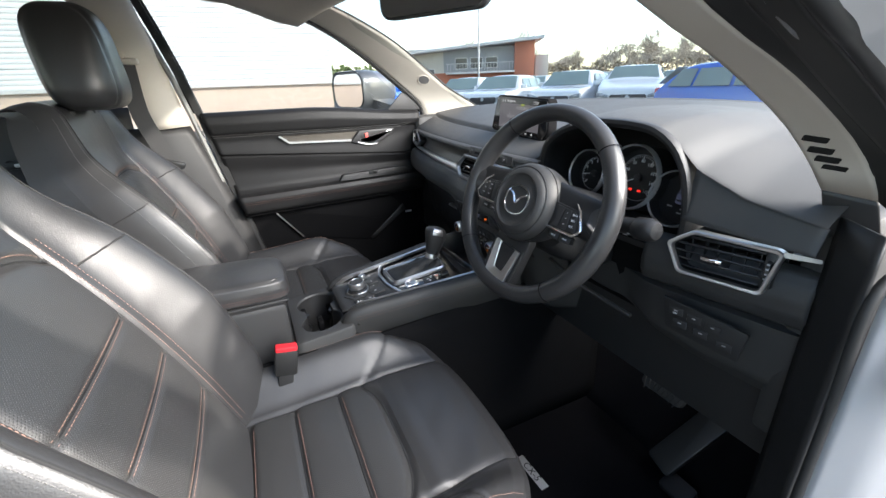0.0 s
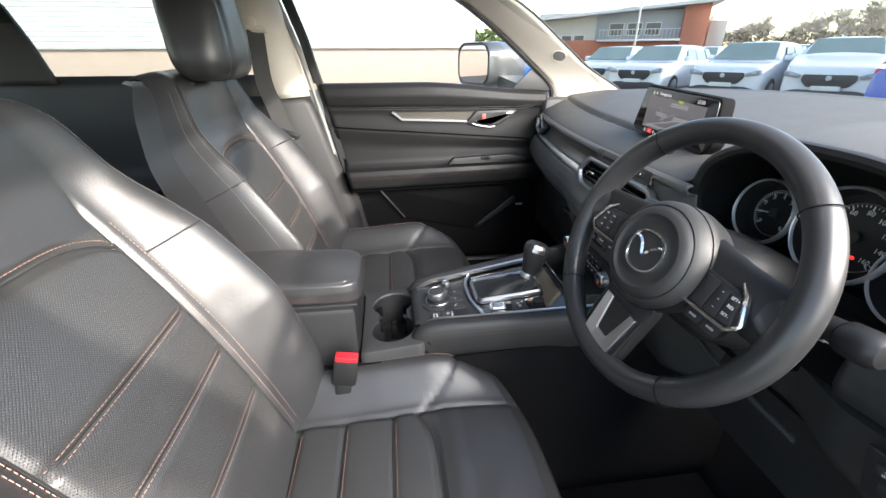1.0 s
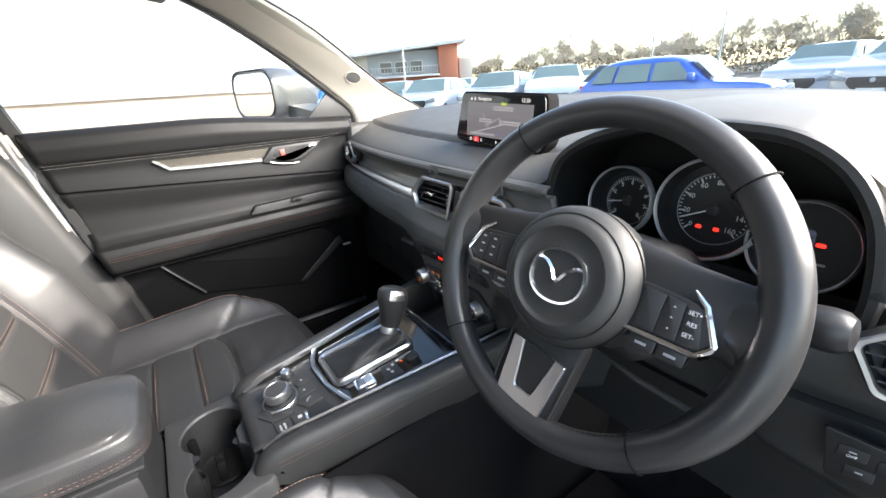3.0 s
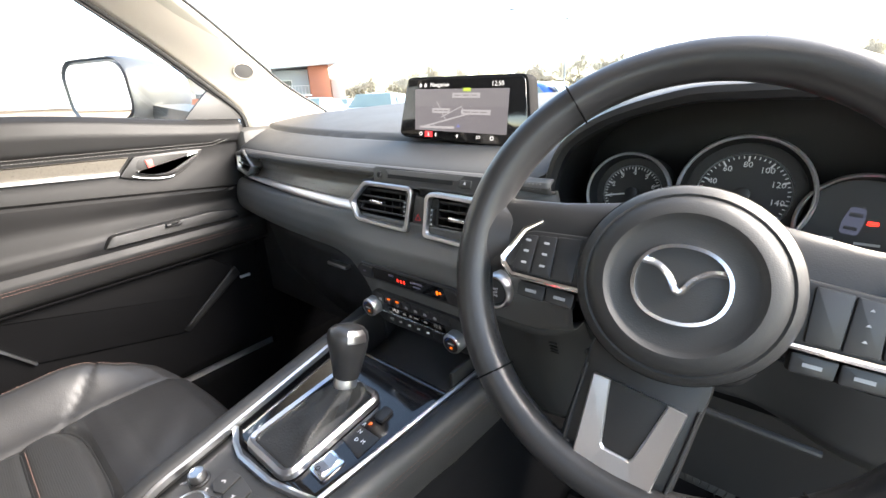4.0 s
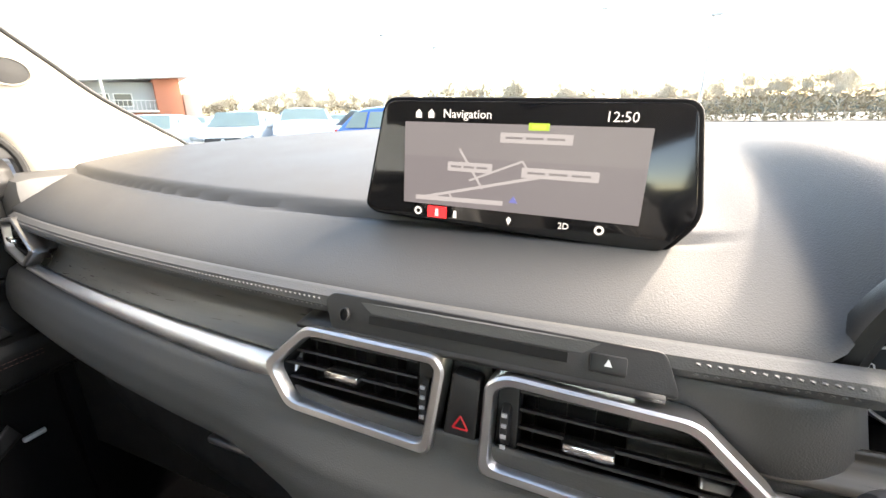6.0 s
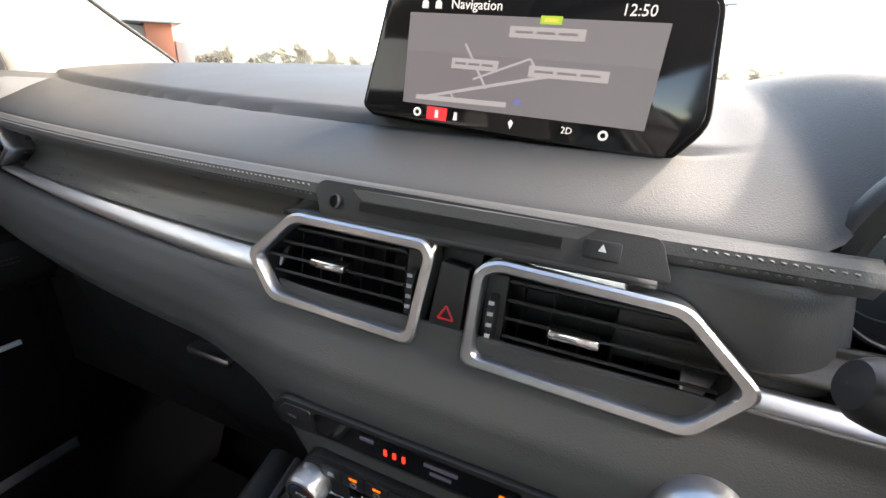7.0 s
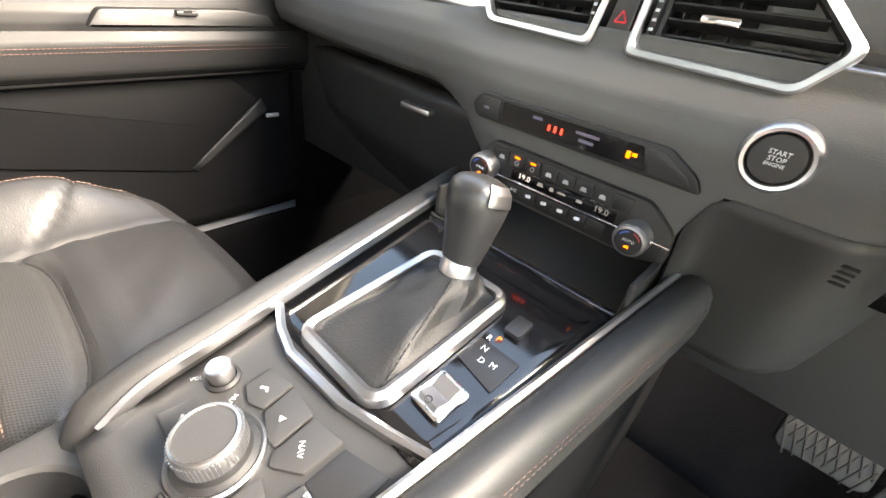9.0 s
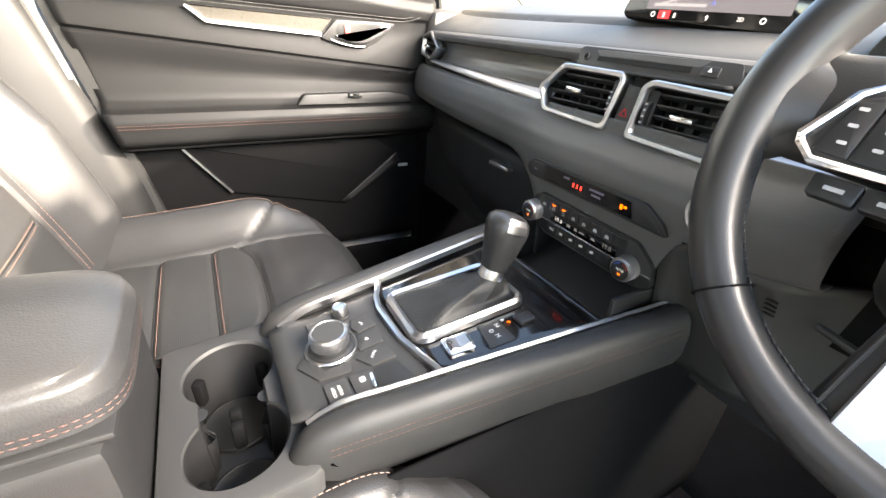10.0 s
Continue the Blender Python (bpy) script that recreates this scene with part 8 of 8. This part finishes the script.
grid(lambda u, v: Vector((0.690 - 0.0 * v, lerp(0.10, 0.55, v), lerp(1.08, 0.34, u))), 10, 6, kp)
tagged(part("kick_trim_right", kp, HARD, None, thick=0.004), "black plastic kick panel", "trim", kind="structure")
body = bmesh.new()
grid(lambda u, v: Vector((lerp(0.752, 0.79, min(1, 3 * v)) + 0.10 * max(0, v - 0.33), lerp(0.068, 0.085, min(1, 3 * v)) + 0.12 * max(0, v - 0.33), lerp(1.12, 0.38, u))), 20, 12, body)
tagged(part("hinge_pillar", body, SILVERPAINT, None, thick=0.004), "silver painted hinge pillar", "body panel", kind="structure")
strap = thing("door_check_strap", (0.80, 0.08, 0.94), "black door check strap on the hinge pillar", "check strap")
part("bracket", box((0.79, 0.055, 0.935), (0.82, 0.09, 0.985), 0.006), HARD, strap)
part("arm", sweep([(0.80, 0.07, 0.96), (0.86, 0.05, 0.945), (0.93, 0.04, 0.93)], [(-0.006, -0.012), (-0.006, 0.012), (0.006, 0.012), (0.006, -0.012)]), HARD, strap)

# interior mirror
im = thing("interior_mirror", (0.08, -0.12, 1.40), "black interior rear view mirror", "mirror")
IMM = Matrix.Translation((0.073, -0.122, 1.417)) @ Matrix.Rotation(radians(33.4), 4, "Z")
part("shell", loft([[IMM @ Vector((x * s, y, z * s)) for x, z in rrect(0.25, 0.072, 0.026, 5)] for y, s in ((-0.006, 0.97), (-0.003, 1.0), (0.012, 0.98), (0.028, 0.8), (0.034, 0.4))]), HARD, im)
part("glass", plate(rrect(0.236, 0.062, 0.022, 5), IMM @ Matrix.Translation((0, -0.0065, 0)) @ Matrix.Rotation(math.pi / 2, 4, "X"), 0.0015), MIRROR, im)
part("stem", sweep([tuple(IMM @ Vector((0, 0.03, 0.01))), (0.05, -0.06, 1.47), (0.03, -0.05, 1.52)], circle(0.010, 8)), HARD, im)

# ---- rear of the cabin ----
rear_door = thing("rear_door", (-0.72, -1.2, 0.45), "closed rear door with dark panel behind the passenger seat", "car door")
rd_ = bmesh.new()
grid(lambda u, v: Vector((interp(v, (0, 0.3, 0.45, 0.55, 0.8, 1), (-0.70, -0.70, -0.655, -0.69, -0.685, -0.70)), lerp(-0.80, -1.75, u), interp(v, (0, 0.3, 0.45, 0.55, 0.8, 1), (0.45, 0.85, 0.88, 0.93, 1.09, 1.226)))), 24, 20, rd_)
part("panel", rd_, HARD, rear_door, thick=0.004)
part("pull_handle", box((-0.686, -1.12, 1.075), (-0.672, -0.98, 1.10), 0.006), HARD, rear_door)
part("lever", box((-0.674, -1.10, 1.082), (-0.668, -1.01, 1.092), 0.003), SATIN, rear_door)
rg = bmesh.new()
rg.faces.new([rg.verts.new(p) for p in ((-0.715, -0.80, 1.19), (-0.715, -1.75, 1.19), (-0.62, -1.60, 1.54), (-0.60, -0.84, 1.55))])
pane = part("window_pane", rg, TINTGLASS, rear_door, "tinted rear side window", smooth=False)
pane.visible_shadow = False
CA = [(-0.694, -1.366, 1.205), (-0.690, -1.395, 1.317), (-0.672, -1.416, 1.402), (-0.60, -1.47, 1.55)]
CB = [(-0.694, -1.53, 1.205), (-0.690, -1.49, 1.317), (-0.672, -1.452, 1.402), (-0.60, -1.50, 1.55)]
CC = [(-0.70, -2.18, 1.205), (-0.69, -2.18, 1.317), (-0.672, -2.18, 1.402), (-0.59, -2.18, 1.55)]
strip("rear_pillar_seal", CA, CB, RUBBER, "black rear window pillar seal", "trim")
strip("rear_pillar_trim_left", CB, CC, BEIGE, "beige rear pillar trim", "pillar trim")
bench = thing("rear_bench", (0, -1.5, 0.40), "dark leather rear bench seat", "car seat")
bb = bmesh.new()
grid(lambda u, v: Vector((lerp(-0.62, 0.62, u), interp(v, (0, 0.5, 0.6, 1), (-1.12, -1.50, -1.58, -1.82)), interp(v, (0, 0.06, 0.5, 0.6, 1), (0.56, 0.64, 0.62, 0.70, 1.10)) + 0.02 * math.sin(math.pi * u * 3) ** 2)), 30, 30, bb)
part("cover", bb, LEATHER, bench, thick=0.02)
part("base", box((-0.62, -1.8, 0.36), (0.62, -1.08, 0.62), 0.02), HARD, bench)
# unseen boxes added to keep light out of the cabin's rear
sh = bmesh.new()
for lo, hi in (((0.70, -2.2, 0.30), (0.74, -0.80, 1.20)), ((-0.74, -2.2, 0.30), (-0.72, -1.76, 1.56)), ((0.62, -1.75, 1.2), (0.72, -1.60, 1.56)), ((-0.72, -2.22, 0.30), (0.72, -2.18, 1.20)), ((0.66, -0.84, 0.40), (0.74, -0.72, 1.54))):
    box(lo, hi, 0.0, None, sh)
tagged(part("rear_shell", sh, HARD, None), "unseen dark panels added to close the rear cabin to light", "body panel", kind="structure")
shell = thing("car_body", (0.0, -0.4, 0.28), "silver painted body of the car around the cabin", "car")


def skin(name, rings, mat=SILVERPAINT, label=""):
    return part(name, loft(rings), mat, shell, label)


def slab(w, y, z0, z1, r=0.08):
    """Cross-section of the body across the car."""
    return [(CX + x, y, (z0 + z1) / 2 + z) for x, z in rrect(2 * w, z1 - z0, r, 4)]


skin("roof", [slab(0.56, y, z - 0.04, z, 0.018) for y, z in ((-0.16, 1.585), (-0.30, 1.625), (-0.9, 1.66), (-1.6, 1.65), (-2.2, 1.61), (-2.45, 1.57))])
skin("front_end", [slab(w, y, z0, z1) for y, w, z0, z1 in ((0.67, 0.86, 0.34, 1.06), (1.1, 0.87, 0.32, 1.03), (1.45, 0.84, 0.30, 0.97), (1.66, 0.74, 0.32, 0.90), (1.74, 0.60, 0.38, 0.80))])
skin("bonnet", [slab(w, y, z - 0.05, z, 0.02) for y, w, z in ((0.66, 0.74, 1.10), (1.0, 0.72, 1.085), (1.35, 0.68, 1.04), (1.60, 0.60, 0.97))])
skin("tail_end", [slab(w, y, z0, z1) for y, w, z0, z1 in ((-2.26, 0.82, 0.36, 1.20), (-2.5, 0.80, 0.36, 1.18), (-2.62, 0.72, 0.40, 1.05))])
for sx in (-1, 1):
    part("fender", box((sx * 0.83 - 0.03 + CX, 0.20, 0.40), (sx * 0.83 + 0.03 + CX, 0.70, 1.04), 0.02), SILVERPAINT, shell)
    part("rear_quarter", box((sx * 0.80 - 0.03 + CX, -2.30, 0.40), (sx * 0.80 + 0.03 + CX, -1.70, 1.20), 0.02), SILVERPAINT, shell)
    part("rear_pillar", loft([[(sx * 0.76 + CX, y, 1.19) for y in (-1.95, -1.80)] + [(sx * 0.72 + CX, y, 1.19) for y in (-1.80, -1.95)], [(sx * 0.58 + CX, y, 1.60) for y in (-2.2, -1.80)] + [(sx * 0.54 + CX, y, 1.60) for y in (-1.80, -2.2)]]), SILVERPAINT, shell)
    part("sill", box((sx * 0.77 - 0.04 + CX, -1.70, 0.27), (sx * 0.77 + 0.04 + CX, 0.45, 0.40), 0.02), BLACKTRIM, shell)
    part("rear_door_skin", box((sx * 0.785 - 0.02 + CX, -1.70, 0.42), (sx * 0.785 + 0.02 + CX, -0.80, 1.16), 0.01), SILVERPAINT, shell)
    for y in (0.98, -1.78):
        wm = Matrix.Translation((sx * 0.76 + CX, y, 0.355)) @ Matrix.Rotation(sx * math.pi / 2, 4, "Y")
        ty = part("tyre", lathe([(0.23, -0.09), (0.34, -0.1), (0.355, -0.06), (0.355, 0.08), (0.34, 0.115), (0.24, 0.115)], wm, 36), TYRE, shell)
        rm = lathe([(0.05, 0.09), (0.22, 0.10), (0.24, 0.12), (0.22, 0.118), (0.06, 0.11)], wm, 30)
        for k in range(5):
            box((-0.025, 0.04, 0.10), (0.025, 0.22, 0.13), 0.006, wm @ Matrix.Rotation(k * 1.2566, 4, "Z"), rm)
        part("rim", rm, RIM, ty)
tagged(part("underbody", box((-0.76, -2.2, 0.24), (0.78, 1.6, 0.279), 0.01), HARD, None), "dark underside of the car", "body panel", kind="structure")

# ---- seat stitching ----
def seat_stitch(cx, t):
    st = bmesh.new()
    bfs = lambda s, h: back_pt(*back_front(s, h), cx)
    n_b = (BN.x, BN.y, BN.z)
    for hs in (0.20, 0.34, 0.47):
        for o in (-0.006, 0.006):
            stitch_line([bfs(s, hs + o) + BN * 0.0006 for s in np.linspace(-0.53, 0.53, 16)], n_b, 0.006, 0.0042, bm=st)
    for sg in (-1, 1):
        for o in (0.0, 0.035):
            stitch_line([bfs(sg * (0.575 + o), h) + BN * 0.0008 for h in np.linspace(0.03, 0.70, 40)], n_b, 0.006, 0.0042, bm=st)
        sd = bmesh.new()
        out = (BN + Vector((sg * 0.9, 0, 0))).normalized()
        for o in (0.925, 0.955):
            stitch_line([bfs(sg * o, h) + out * 0.0010 for h in np.linspace(0.05, 0.92, 60)], tuple(out), 0.0052, 0.0040, bm=sd)
        part("side_stitching", sd, DOORTHREAD, t, "pale grey side stitching", smooth=False)
    stitch_line([bfs(s, 0.712 - 0.05 * (abs(s) / 0.55) ** 3) + BN * 0.0008 for s in np.linspace(-0.53, 0.53, 24)], n_b, 0.006, 0.0042, bm=st)
    part("back_stitching", st, THREAD, t, "rust contrast stitching", smooth=False)
    cu = lambda s, w: Vector((cx + cushion(s, w)[0], *cushion(s, w)[1:])) + Vector((0, 0, 0.0 if cx > 0 else 0.012))
    for ys in (-0.59, -0.51, -0.425):
        w = interp(ys + 0.006, SEAT_PATH_Y[:9], range(9)) / (len(SEAT_PATH_Y) - 1)
        part("cushion_stitching", stitch_line([cu(s, w) + Vector((0, 0, 0.0006)) for s in np.linspace(-0.53, 0.53, 14)], (0, 0, 1), 0.006, 0.0042), THREAD, t, "rust contrast stitching", smooth=False)
    for sg in (-1, 1):
        part("cushion_stitching", stitch_line([cu(sg * 1.02, w) + Vector((0, 0, 0.0008)) for w in np.linspace(0.05, 0.62, 60)], (0, 0, 1), 0.006, 0.0042), THREAD, t, "rust contrast stitching", smooth=False)
    # sewn joints between the leather panels
    def seam(path):
        part("seam", sweep(path, circle(0.0017, 6)), SEAM, t)
    for hs in (0.20, 0.34, 0.47):
        seam([bfs(s, hs) for s in np.linspace(-0.54, 0.54, 18)])
    seam([bfs(s, 0.70 - 0.05 * (abs(s) / 0.55) ** 3) for s in np.linspace(-0.55, 0.55, 26)])
    for sg in (-1, 1):
        seam([bfs(sg * 0.55, h) for h in np.linspace(0.02, 0.66, 40)])
        seam([bfs(sg * 0.905, h) for h in np.linspace(0.03, 0.92, 50)])
        seam([bfs(sg * s, 0.61 - 0.03 * (s - 0.6)) for s in np.linspace(0.62, 1.0, 14)])
        seam([cu(sg * 0.55, w) for w in np.linspace(0.02, 0.42, 44)])
    for ys in (-0.59, -0.51, -0.425):
        w = interp(ys, SEAT_PATH_Y[:9], range(9)) / (len(SEAT_PATH_Y) - 1)
        seam([cu(s, w) for s in np.linspace(-0.54, 0.54, 16)])
    seam([cu(s, interp(-0.352 - 0.03 * (abs(s) / 0.55) ** 4, SEAT_PATH_Y[:9], range(9)) / (len(SEAT_PATH_Y) - 1)) for s in np.linspace(-0.54, 0.54, 22)])


SEAM = vary(node_mat("black_seam_thread", (0.012,) * 3, 0.7), (0.012, 0.012, 0.012), 0.2, 30)
seat_stitch(0.345, driver_seat)
seat_stitch(-0.325, passenger_seat)
